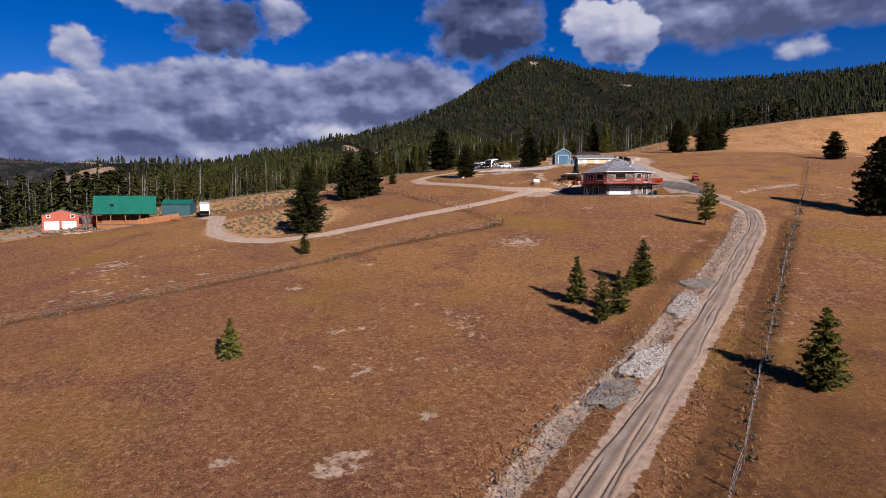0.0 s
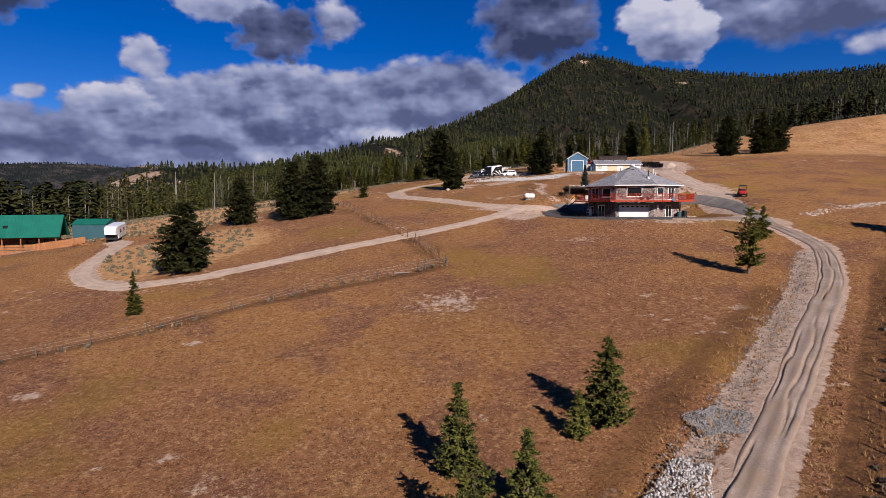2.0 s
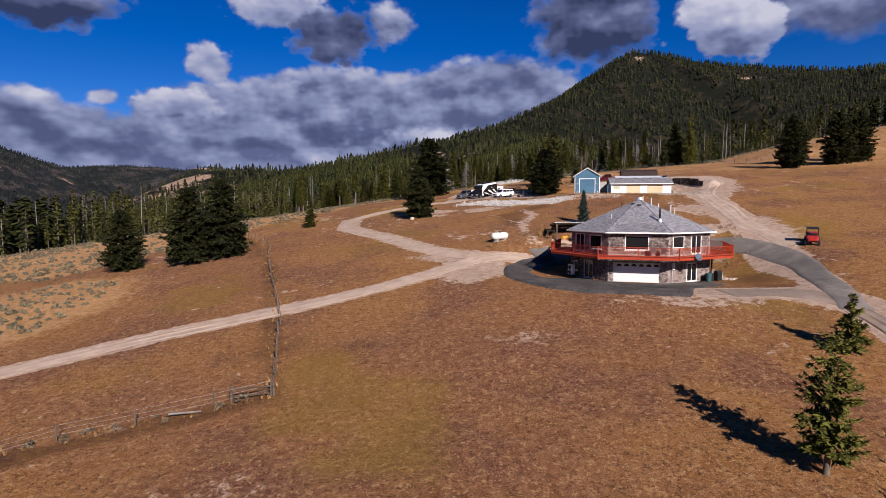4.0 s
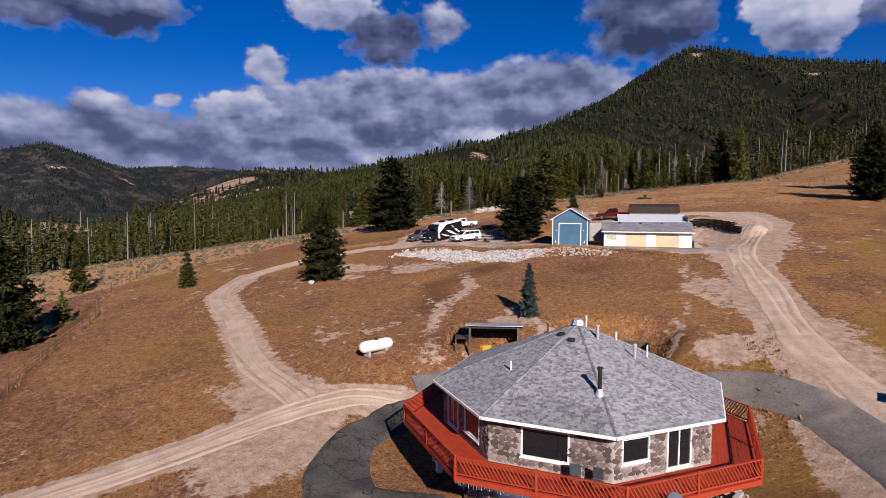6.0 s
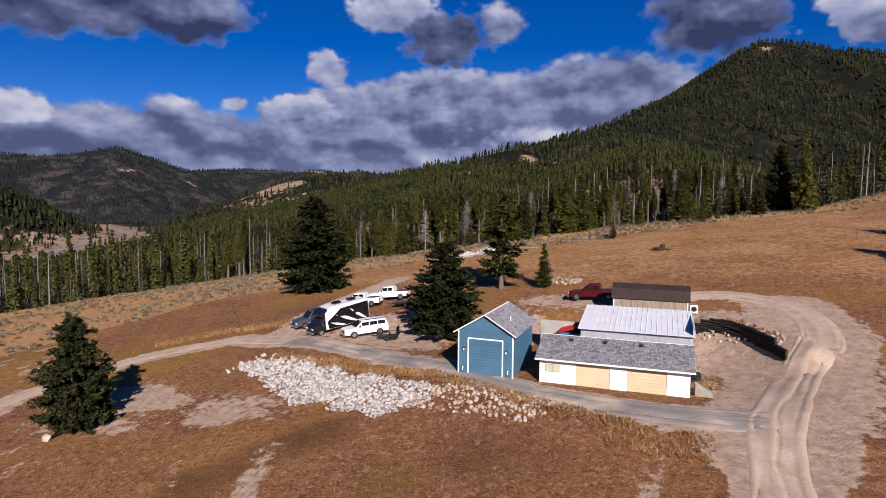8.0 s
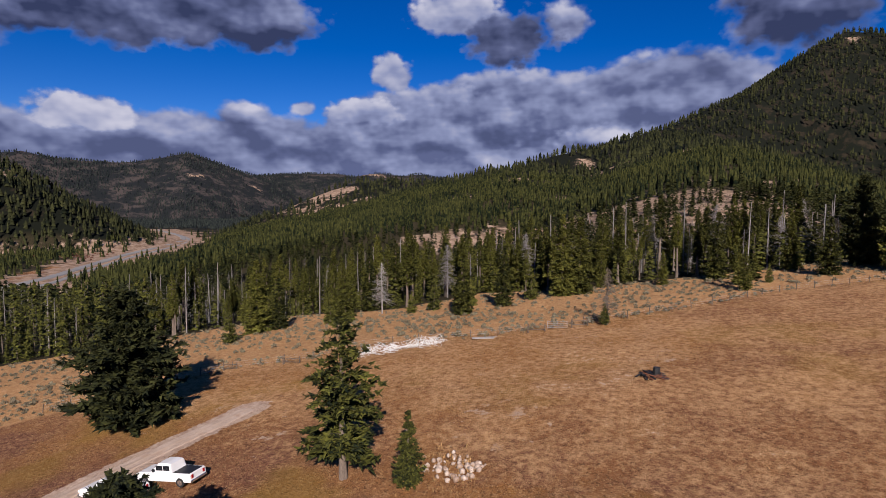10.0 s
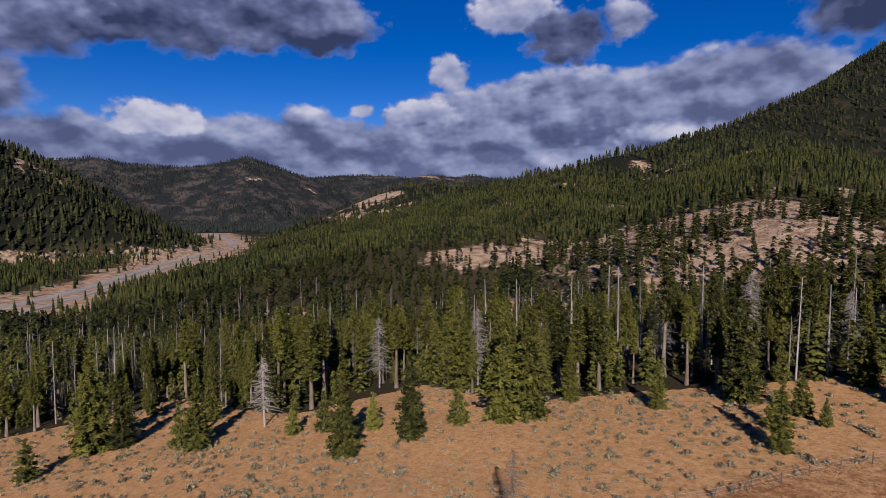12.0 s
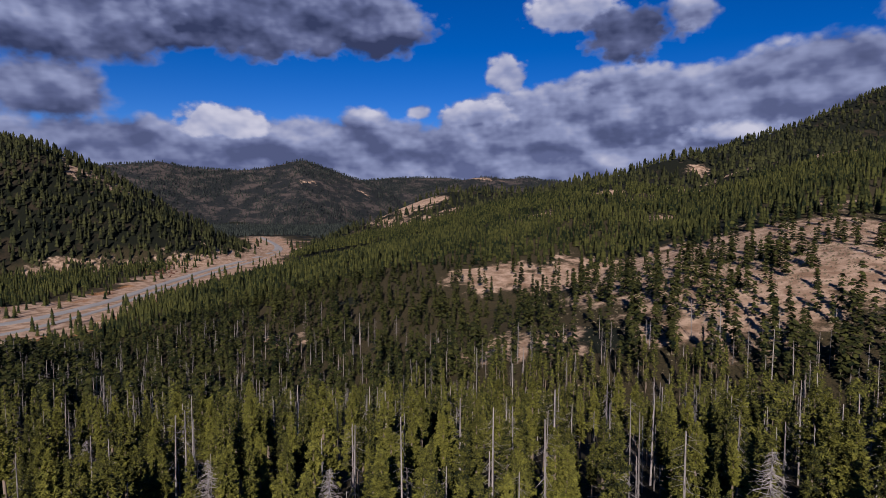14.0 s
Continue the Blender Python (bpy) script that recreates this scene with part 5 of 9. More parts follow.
stamp("slope_firs", [tri_crown(rs, 15, 7, w, 0.03, 3, 0.075) for w in (0.20, 0.24, 0.27)], tx_, ty_, 8 + 7 * np.random.RandomState(65).beta(2, 2, len(tx_)), M["needles_mid"], "single dark firs standing on the bare slope", 66, sink=0.3)
# far slopes
fx, fy = scatter((-900, 350, 2600, 3300), 16.0, lambda x, y: wooded(x, y) * ((np.abs(x) > 900) | (y > 1150)), 10)
lx, ly = scatter((-2000, 100, -900, 1250), 10.0, wooded, 13)
def range_keep(x, y):
    d = 0.25 + 0.75 * smooth(-0.15, 0.25, fbm(x, y, 260, 61, 4))
    # trees added on the valley flats make the dark band of cloud shade
    d = np.where(height(x, y) > -30, d, 0.9 * smooth(120, 220, to_line(x, y, VALLEY)[0]))
    for cx, cy, rx, ry, s in STONY:
        d = d * (1 - 0.9 * min(1, s) * np.exp(-(((x - cx) / rx) ** 2 + ((y - cy) / ry) ** 2) * 0.8))
    return d


rx2, ry2 = scatter((-4300, 1250, -900, 4500), 17.0, range_keep, 14)
fx, fy = np.concatenate([fx, lx]), np.concatenate([fy, ly])
stamp("distant_forest", [cone_crown(rs, 2, 3, w) for w in (0.28, 0.34)], rx2, ry2, 10 + 8 * np.random.RandomState(15).beta(2, 2, len(rx2)), M["needles_far_shaded"], "conifer forest on the distant ranges, cloud shade and haze put into its colour", 16, sink=0.3)
ft = 11 + 12 * np.random.RandomState(11).beta(2, 2, len(fx))
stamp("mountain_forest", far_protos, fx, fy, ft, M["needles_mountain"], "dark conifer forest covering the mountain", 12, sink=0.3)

# ---- the round house ----
HX, HY, HZ = 42.35, 144.4, 1.4
TURN = 14.0                       # angle of the first corner
R_WALL, R_EAVE, R_DECK = 8.25, 8.85, 10.75
Z_FLOOR, Z_EAVE, Z_APEX = 3.05, 5.55, 9.15


def corner(k, r):
    a = radians(TURN + 45 * k)
    return Vector((r * math.cos(a), r * math.sin(a), 0))


def face_frame(k, r):
    """A frame on side k: x along the wall, y inwards, z up, origin at the wall's first corner (seen from outside, left)."""
    a, b = corner(k, r), corner(k + 1, r)
    x = (b - a).normalized()
    m = Matrix((x, Vector((0, 0, 1)).cross(x), Vector((0, 0, 1)))).transposed().to_4x4()
    m.translation = a
    return m, (b - a).length


house = thing("house", pose(HX, HY, HZ), "octagonal stone house with a grey shingled roof", "house")
# sides run counter-clockwise: 4 faces south-west, 5 south, 6 south-east
# openings: side -> (lower, upper); each (x0, x1, z0, z1, kind)
OPENINGS = {
    3: ([(2.0, 3.9, 0.05, 2.1, "glass_door")], [(0.8, 2.6, 0.05, 2.1, "glass_door"), (3.6, 5.6, 0.75, 2.05, "window")]),
    4: ([(0.5, 1.3, 0.7, 1.9, "window"), (2.3, 3.9, 0.05, 2.1, "glass_door")], [(0.7, 2.3, 0.05, 2.1, "glass_door"), (3.2, 5.2, 0.45, 2.05, "window")]),
    5: ([(0.55, 5.42, 0.0, 2.15, "garage_door")], [(1.75, 4.25, 0.5, 2.1, "window")]),
    6: ([(2.75, 4.35, 0.05, 2.1, "glass_door")], [(0.55, 2.25, 0.75, 2.05, "window"), (3.35, 4.95, 0.05, 2.1, "glass_door")]),
    7: ([], [(2.0, 4.2, 0.75, 2.05, "window")]), 0: ([], [(2.0, 4.2, 0.75, 2.05, "window")]), 1: ([], [(1.5, 3.3, 0.75, 2.05, "window")]), 2: ([], [(2.0, 4.2, 0.75, 2.05, "window")]),
}
srng = random.Random(21)


def stone_mesh():
    """One flat fieldstone about 1 x 1, proud of the wall by its thickness."""
    n = srng.choice((4, 5, 5, 6))
    ang = sorted((k + srng.uniform(-0.25, 0.25)) * math.tau / n for k in range(n))
    ring = [(0.62 * math.cos(a) * srng.uniform(0.85, 1.12), 0.62 * math.sin(a) * srng.uniform(0.85, 1.12)) for a in ang]
    v = [(x, 0.0, z) for x, z in ring] + [(x * 0.90, -1.0 + srng.uniform(-.2, .2), z * 0.90) for x, z in ring] + [(srng.uniform(-.2, .2), -1.15, srng.uniform(-.2, .2))]
    f = [(k, (k + 1) % n, n + (k + 1) % n, n + k) for k in range(n)] + [(n + k, n + (k + 1) % n, 2 * n) for k in range(n)]
    return mesh_from("stone", v, f, M["stone"])


STONES = [stone_mesh() for _ in range(9)]
stone_jobs = []
for k in range(8):
    m, width = face_frame(k, R_WALL)
    for storey, (z0, z1) in enumerate(((0.0, Z_FLOOR), (Z_FLOOR, Z_EAVE))):
        holes = [(a, b, z0 + c, z0 + d, kind) for a, b, c, d, kind in OPENINGS[k][storey]]
        # wall blocks left over between the openings, 0.25 m thick
        wall = None
        xs = sorted({0.0, width, *[h[0] for h in holes], *[h[1] for h in holes]})
        for xa, xb in zip(xs, xs[1:]):
            cuts = [(h[2], h[3]) for h in holes if h[0] <= xa and h[1] >= xb]
            lo = z0
            for c, d in sorted(cuts) + [(z1, z1)]:
                if c - lo > 0.02:
                    w = part("wall", boxed(xa, 0, lo, xb, 0.25, c, m=m), M["mortar"], house, "fieldstone wall with grey mortar")
                    wall = wall or w
                lo = d
        for a, b, c, d, kind in holes:
            if kind == "garage_door":
                gd = part("garage_door", boxed(a, 0.10, c, b, 0.16, d, m=m), M["white_paint"], house, "wide white sectional garage door")
                for q in range(4):
                    h = (d - c) / 4
                    part("panel", boxed(a + 0.04, 0.075, c + q * h + 0.02, b - 0.04, 0.10, c + (q + 1) * h - 0.02, 0.012, m=m), M["white_paint"], gd)
                bmw = bmesh.new()
                for q in range(6):
                    x = a + 0.35 + q * 0.78
                    prism_pts = [(x + 0.28 * math.cos(t * math.pi / 6) + 0.28, d - 0.40 + 0.28 * math.sin(t * math.pi / 6)) for t in range(7)]
                    vs = [bmw.verts.new(m @ Vector((px, 0.066, pz))) for px, pz in prism_pts]
                    bmw.faces.new(vs)
                part("window", bmw, M["glass"], gd, "row of small arched panes")
            else:
                fr = bmesh.new()
                t = 0.09
                for q in ((a, c, a + t, d), (b - t, c, b, d), (a + t, d - t, b - t, d), (a + t, c, b - t, c + t)):
                    box(fr, q[0], -0.03, q[1], q[2], 0.10, q[3], m=m)
                w = part("window" if kind == "window" else "patio_door", fr, M["white_paint"], house, "white frame" if kind == "window" else "white sliding glass door")
                part("pane", boxed(a + t, 0.05, c + t, b - t, 0.07, d - t, m=m), M["glass"], w, "dark glass")
                if kind == "glass_door":
                    part("mullion", boxed((a + b) / 2 - 0.04, 0.0, c + t, (a + b) / 2 + 0.04, 0.10, d - t, m=m), M["white_paint"], w)
                part("sill", boxed(a - 0.06, -0.08, c - 0.07, b + 0.06, 0.0, c - 0.01, m=m), M["white_paint"], w)
        # stones in rough courses
        z = z0 + 0.2
        while z < z1 - 0.1:
            x, h = srng.uniform(0.0, 0.2), srng.uniform(0.22, 0.32)
            while x < width - 0.1:
                wd = srng.uniform(0.24, 0.46)
                cx = x + wd / 2
                if cx + 0.1 < width and not any(q[0] - 0.12 < cx < q[1] + 0.12 and q[2] - 0.12 < z < q[3] + 0.12 for q in holes):
                    mm = m @ Matrix.Translation((cx, 0, z + srng.uniform(-0.04, 0.04))) @ Matrix.Rotation(srng.uniform(-0.3, 0.3), 4, "Y") @ Matrix.Diagonal((wd * 1.05, 0.032, h * 1.08, 1))
                    stone_jobs.append((k in (4, 5, 6), wall, mm, srng.randrange(9)))
                x += wd
            z += h * 0.93
# roof: eight boarded slopes, fascia, ridge caps
bm = bmesh.new()
apex_t, apex_b = bm.verts.new((0, 0, Z_APEX)), bm.verts.new((0, 0, Z_APEX - 0.22))
top = [bm.verts.new(corner(k, R_EAVE) + Vector((0, 0, Z_EAVE))) for k in range(8)]
bot = [bm.verts.new(corner(k, R_EAVE) + Vector((0, 0, Z_EAVE - 0.16))) for k in range(8)]
for k in range(8):
    j = (k + 1) % 8
    bm.faces.new((top[k], top[j], apex_t))
    bm.faces.new((bot[j], bot[k], apex_b))
    bm.faces.new((bot[k], bot[j], top[j], top[k]))
roof = part("roof", bm, M["shingle"], house, "low octagonal roof of mottled grey shingles")
for k in range(8):
    m, width = face_frame(k, R_EAVE)
    part("gutter", boxed(0.0, -0.09, Z_EAVE - 0.17, width, 0.0, Z_EAVE - 0.01, 0.015, m=m), M["white_paint"], house, "white eaves gutter")
# shingle tabs on every slope
tab = mesh_from("shingle", [(0, 0, 0), (1, 0, 0), (1, 1, 0), (0, 1, 0), (0, 0, 1), (1, 0, 1), (1, 1, 0.15), (0, 1, 0.15)], [(4, 5, 6, 7), (0, 1, 5, 4), (1, 2, 6, 5), (3, 0, 4, 7)], M["shingle"])
tab_v = np.array([v.co[:] for v in tab.vertices])
tab_f = [tuple(p.vertices) for p in tab.polygons]
rest_v, rest_f, own = [], [], []
EXPO = 0.155
for k in range(8):
    m, width = face_frame(k, R_EAVE)
    inner = R_EAVE * math.cos(math.pi / 8)
    run = math.hypot(inner, Z_APEX - Z_EAVE)
    tilt = math.atan2(Z_APEX - Z_EAVE, inner)
    slope = m @ Matrix.Translation((0, 0, Z_EAVE)) @ Matrix.Rotation(tilt, 4, "X")
    for row in range(int(run / EXPO)):
        s = row * EXPO
        half = (width / 2) * (1 - (s + EXPO) / run)
        x = -half - srng.uniform(0, 0.3)
        while x < half:
            w = srng.uniform(0.14, 0.32)
            xa, xb = max(x, -half), min(x + w - 0.015, half)
            if xb - xa > 0.05:
                mm = slope @ Matrix.Translation((width / 2 + xa, s - 0.01, 0.004)) @ Matrix.Diagonal((xb - xa, EXPO * 1.12, srng.choice((0.012, 0.018, 0.024)), 1))
                if k in (5, 6) and row < 12 and len(own) < 290 and abs(x) < 2.6:
                    own.append(mm)
                else:
                    base = len(rest_v)
                    rest_v += [tuple(mm @ Vector(v)) for v in tab_v]
                    rest_f += [tuple(base + i for i in f) for f in tab_f]
            x += w
tagged(part("shingles", mesh_from("shingles", rest_v, rest_f, M["shingle"]), None, roof, "grey asphalt shingle courses"), kind="stuff")
for k in range(8):
    c = corner(k, R_EAVE) + Vector((0, 0, Z_EAVE))
    along = Vector((0, 0, Z_APEX)) - c
    bm = bmesh.new()
    for q in range(34):
        a, b = c + along * (q / 34), c + along * ((q + 1.25) / 34)
        side = along.cross(Vector((0, 0, 1))).normalized() * 0.15
        up = Vector((0, 0, 0.045 + 0.012 * (q % 2)))
        v = [bm.verts.new(p) for p in (a - side - up * 0.6, a + up, a + side - up * 0.6, b - side - up * 0.6, b + up * 0.7, b + side - up * 0.6)]
        bm.faces.new((v[0], v[1], v[4], v[3]))
        bm.faces.new((v[1], v[2], v[5], v[4]))
    part("hip_cap", bm, M["shingle"], roof)


def roof_z(x, y):
    """Height of the slopes over a place of the house."""
    d = max(math.hypot(x, y) * math.cos(((math.atan2(y, x) - radians(TURN) - math.pi / 8 + math.pi / 8) % (math.pi / 4)) - math.pi / 8), 0)
    return Z_APEX - (Z_APEX - Z_EAVE) * d / (R_EAVE * math.cos(math.pi / 8))


for x, y, tall, r, mat, label in [
    (1.35, -5.9, 1.35, 0.11, "black_metal", "black stove pipe with a pale flashing cone"), (-3.6, -3.6, 0.55, 0.05, "white_paint", "white plastic vent pipe"),
    (0.5, 0.6, 0.75, 0.05, "white_paint", "white plastic vent pipe"), (1.2, -1.0, 0.75, 0.08, "galvanised", "galvanised vent pipe"), (2.3, 0.4, 0.5, 0.05, "white_paint", "white plastic vent pipe"),
    (3.3, -1.6, 0.75, 0.08, "galvanised", "galvanised vent pipe"), (4.1, 0.0, 0.7, 0.05, "white_paint", "white plastic vent pipe"), (-1.9, 1.0, 0.6, 0.07, "rust", "rusty vent pipe"),
]:
    z = roof_z(x, y)
    p = part("vent_pipe", tubed((x, y, z - 0.1), (x, y, z + tall), r, n=10), M[mat], house, label)
    if tall > 0.7 and mat != "white_paint":
        part("cap", tubed((x, y, z + tall + 0.03), (x, y, z + tall + 0.10), r * 1.5, r * 1.3, n=10), M[mat], p)
    if tall > 1:
        part("flashing", tubed((x, y, z - 0.05), (x, y, z + 0.32), 0.26, 0.12, n=12), M["galvanised"], p)
part("roof_cap", tubed((0, 0, Z_APEX - 0.05), (0, 0, Z_APEX + 0.28), 0.42, 0.30, n=8), M["galvanised"], house, "flat metal cap on the apex")
for x, y in ((-0.9, -0.9), (-0.3, -1.6)):
    z = roof_z(x, y)
    part("roof_vent", boxed(x - 0.2, y - 0.2, z - 0.05, x + 0.2, y + 0.2, z + 0.14, 0.03), M["black_metal"], house, "low black roof vent")

# deck round the front of the house
deck = thing("deck", pose(HX, HY, HZ), "bright red-stained wooden deck round the stone house", "deck")
SIDES = [3, 4, 5, 6, 7, 0]
for k in SIDES:
    a0, a1 = corner(k, R_WALL), corner(k + 1, R_WALL)
    b0, b1 = corner(k, R_DECK), corner(k + 1, R_DECK)
    n = 13
    for q in range(n):
        s, e = q / n, (q + 0.95) / n
        bm = bmesh.new()
        pts = [(a0.lerp(b0, s) if False else a0 + (b0 - a0) * s), a1 + (b1 - a1) * s, a1 + (b1 - a1) * e, a0 + (b0 - a0) * e]
        lo = [bm.verts.new(p + Vector((0, 0, Z_FLOOR - 0.16))) for p in pts]
        hi = [bm.verts.new(p + Vector((0, 0, Z_FLOOR - 0.12))) for p in pts]
        bm.faces.new(hi)
        bm.faces.new(lo[::-1])
        for i in range(4):
            bm.faces.new((lo[i], lo[(i + 1) % 4], hi[(i + 1) % 4], hi[i]))
        bmesh.ops.recalc_face_normals(bm, faces=bm.faces)
        part("deck_board", bm, M["red_paint"], deck)
    m, width = face_frame(k, R_DECK)
    part("fascia", boxed(0, -0.02, Z_FLOOR - 0.36, width, 0.03, Z_FLOOR - 0.10, m=m), M["red_paint"], deck, "red fascia board")
    part("top_rail", boxed(0, -0.05, Z_FLOOR + 0.92, width, 0.09, Z_FLOOR + 0.97, m=m), M["red_paint"], deck)
    part("bottom_rail", boxed(0, 0.0, Z_FLOOR + 0.02, width, 0.05, Z_FLOOR + 0.09, m=m), M["red_paint"], deck)
    for x in (0.0, width / 2):
        part("rail_post", boxed(x - 0.06, -0.03, Z_FLOOR - 0.36, x + 0.06, 0.09, Z_FLOOR + 1.02, 0.01, m=m), M["red_paint"], deck)
    for q in range(int(width / 0.21)):
        x = 0.06 + q * 0.21
        x2 = min(x + 0.55, width - 0.03)
        bm = bmesh.new()
        f = (x2 - x) / 0.55
        pts = [(x, Z_FLOOR + 0.92), (x + 0.055, Z_FLOOR + 0.92), (x2 + 0.05, Z_FLOOR + 0.92 - 0.83 * f), (x2, Z_FLOOR + 0.92 - 0.83 * f)]
        fr = [bm.verts.new(m @ Vector((p[0], 0.0, p[1]))) for p in pts]
        bk = [bm.verts.new(m @ Vector((p[0], 0.035, p[1]))) for p in pts]
        bm.faces.new(fr)
        bm.faces.new(bk[::-1])
        for i in range(4):
            bm.faces.new((fr[i], bk[i], bk[(i + 1) % 4], fr[(i + 1) % 4]))
        bmesh.ops.recalc_face_normals(bm, faces=bm.faces)
        part("slat", bm, M["red_paint"], deck)
    for f in (0.3, 0.7):
        p = (corner(k, R_WALL) * (1 - f) + corner(k + 1, R_WALL) * f) * 1.06
        if k in (5, 6):
            continue
        part("support_post", boxed(p.x - 0.08, p.y - 0.08, -0.4, p.x + 0.08, p.y + 0.08, Z_FLOOR - 0.2), M["dark_wood"], deck, "dark timber post")
    part("joist", boxed(0.2, 0.8, Z_FLOOR - 0.34, width - 0.2, 0.9, Z_FLOOR - 0.17, m=m), M["dark_wood"], deck)

# icicle-like string lights, chairs and the dish belong to the deck's edge
m, width = face_frame(5, R_DECK)
bm = bmesh.new()
for q in range(60):
    x = 0.05 + q * width / 60
    tube(bm, m @ Vector((x, -0.03, Z_FLOOR - 0.36)), m @ Vector((x, -0.03, Z_FLOOR - 0.44 - 0.12 * srng.random())), 0.008, n=4, cap=False)
lights = part("string_lights", bm, M["white_paint"])
lights.matrix_basis = pose(HX, HY, HZ)
tagged(lights, "row of small white icicle string lights under the deck", "string lights")
m7, w7 = face_frame(6, R_DECK)
dish = thing("satellite_dish", pose(HX, HY, HZ) @ m7 @ Matrix.Translation((2.5, -0.2, Z_FLOOR - 0.05)) @ pose(0, 0, 0, 65, 0, -10), "small grey satellite dish on the deck rail", "satellite dish")
bm = bmesh.new()
rings = [[bm.verts.new((r * math.cos(a * math.tau / 18), r * math.sin(a * math.tau / 18), 0.5 * r * r)) for a in range(18)] for r in (0.06, 0.2, 0.33, 0.42)]
for i in range(3):
    for a in range(18):
        bm.faces.new((rings[i][a], rings[i][(a + 1) % 18], rings[i + 1][(a + 1) % 18], rings[i + 1][a]))
bm.faces.new(rings[0][::-1])
part("reflector", bm, M["dish_slate"], dish, "slate-grey oval reflector")
part("feed_arm", tubed((0, -0.35, 0.05), (0, -0.1, 0.45), 0.02), M["black_metal"], dish)
part("mount", tubed((0, 0, -0.25), (0, 0, 0.0), 0.035), M["black_metal"], dish)


def deck_chair(m):
    c = thing("deck_chair", m, "grey folding patio chair on the deck", "chair", "deck chairs")
    part("seat", boxed(-0.27, -0.27, 0.40, 0.27, 0.27, 0.44, 0.015), M["car_grey"], c)
    part("backrest", boxed(-0.27, 0.25, 0.45, 0.27, 0.30, 1.0, 0.015), M["car_grey"], c)
    for x in (-0.25, 0.25):
        for y in (-0.25, 0.25):
            part("leg", tubed((x, y, 0), (x, y, 0.40), 0.018, n=6), M["black_metal"], c)
    return c


mw, ww = face_frame(5, R_WALL)
for x, turn in ((4.9, 8), (5.9, -14)):
    deck_chair(pose(HX, HY, HZ) @ mw @ Matrix.Translation((x - 0.2, -0.9, Z_FLOOR - 0.12)) @ pose(0, 0, 0, 0, 0, turn))
# stair down on the west end with a latticed side
mS, wS = face_frame(3, R_DECK)
stair = thing("deck_stair", pose(HX, HY, HZ) @ mS, "weathered wooden stair down from the red deck", "stair")
for q in range(12):
    part("step", boxed(-1.2, -0.35 - q * 0.27, Z_FLOOR - 0.32 - q * 0.2, -0.1, -0.08 - q * 0.27, Z_FLOOR - 0.27 - q * 0.2), M["weathered_wood"], stair)
for x in (-1.25, -0.07):
    bm = bmesh.new()
    prism(bm, [(-0.1, Z_FLOOR - 0.25), (-3.3, 0.2), (-3.3, 0.45), (-0.1, Z_FLOOR)], "x", x - 0.03, x + 0.03)
    part("stringer", bm, M["dark_wood"], stair)
    part("handrail", tubed((x, -0.1, Z_FLOOR + 0.85), (x, -3.2, 1.15), 0.035), M["weathered_wood"], stair)
    for y in (-0.1, -1.6, -3.2):
        zz = Z_FLOOR - 0.2 + (y + 0.1) * 0.74
        part("post", boxed(x - 0.04, y - 0.04, zz - 0.3, x + 0.04, y + 0.04, zz + 1.05), M["weathered_wood"], stair)

# things at the foot of the walls
m5, _ = face_frame(4, R_WALL)
ac = thing("heat_pump", pose(HX, HY, HZ) @ m5 @ Matrix.Translation((0.9, -0.75, 0.0)), "white outdoor heat pump unit on a stand", "heat pump")
part("casing", boxed(-0.45, -0.18, 0.25, 0.45, 0.18, 1.45, 0.02), M["white_paint"], ac)
for z in (0.55, 1.1):
    part("fan_grille", tubed((-0.1, -0.19, z), (-0.1, -0.21, z), 0.24, n=16), M["black_metal"], ac)
for x in (-0.35, 0.35):
    part("foot", boxed(x - 0.04, -0.18, -0.02, x + 0.04, 0.18, 0.25), M["black_metal"], ac)
box_m, _ = face_frame(6, R_WALL)
mb = thing("meter_box", pose(HX, HY, HZ) @ box_m @ Matrix.Translation((0.55, -0.13, 1.45)), "white electric meter box with a conduit on the stone wall", "meter box")
part("case", boxed(-0.2, -0.1, 0, 0.2, 0.06, 0.75, 0.02), M["white_paint"], mb)
part("conduit", tubed((-0.15, -0.02, -1.45), (-0.15, -0.02, 0.0), 0.03), M["galvanised"], mb)
for q, (x, y, mat, label) in enumerate(((5.2, -0.9, "teal_siding", "blue-grey plastic rubbish barrel by the wall"), (5.75, -0.75, "black_metal", "black plastic rubbish barrel by the wall"))):
    bin_ = thing("barrel", pose(HX, HY, HZ) @ box_m @ Matrix.Translation((x, y, -0.02)), label, "barrel", "barrels")
    part("body", tubed((0, 0, 0), (0, 0, 0.9), 0.27, 0.32, n=14), M[mat], bin_)
    part("lid", tubed((0, 0, 0.9), (0, 0, 0.97), 0.34, 0.30, n=14), M[mat], bin_)
grill = thing("barbecue_grill", pose(HX, HY, HZ) @ box_m @ Matrix.Translation((6.7, -0.9, 0)), "black covered barbecue grill by the wall", "grill")
part("cabinet", boxed(-0.35, -0.28, 0.1, 0.35, 0.28, 0.85, 0.03), M["black_metal"], grill)
part("hood", tubed((-0.38, 0, 0.92), (0.38, 0, 0.92), 0.28, n=12), M["black_metal"], grill)
part("shelf", boxed(0.35, -0.22, 0.78, 0.75, 0.22, 0.82), M["black_metal"], grill)
for x in (-0.3, 0.3):
    part("wheel", tubed((x, -0.3, 0.1), (x, -0.24, 0.1), 0.1, n=10), M["rubber"], grill)

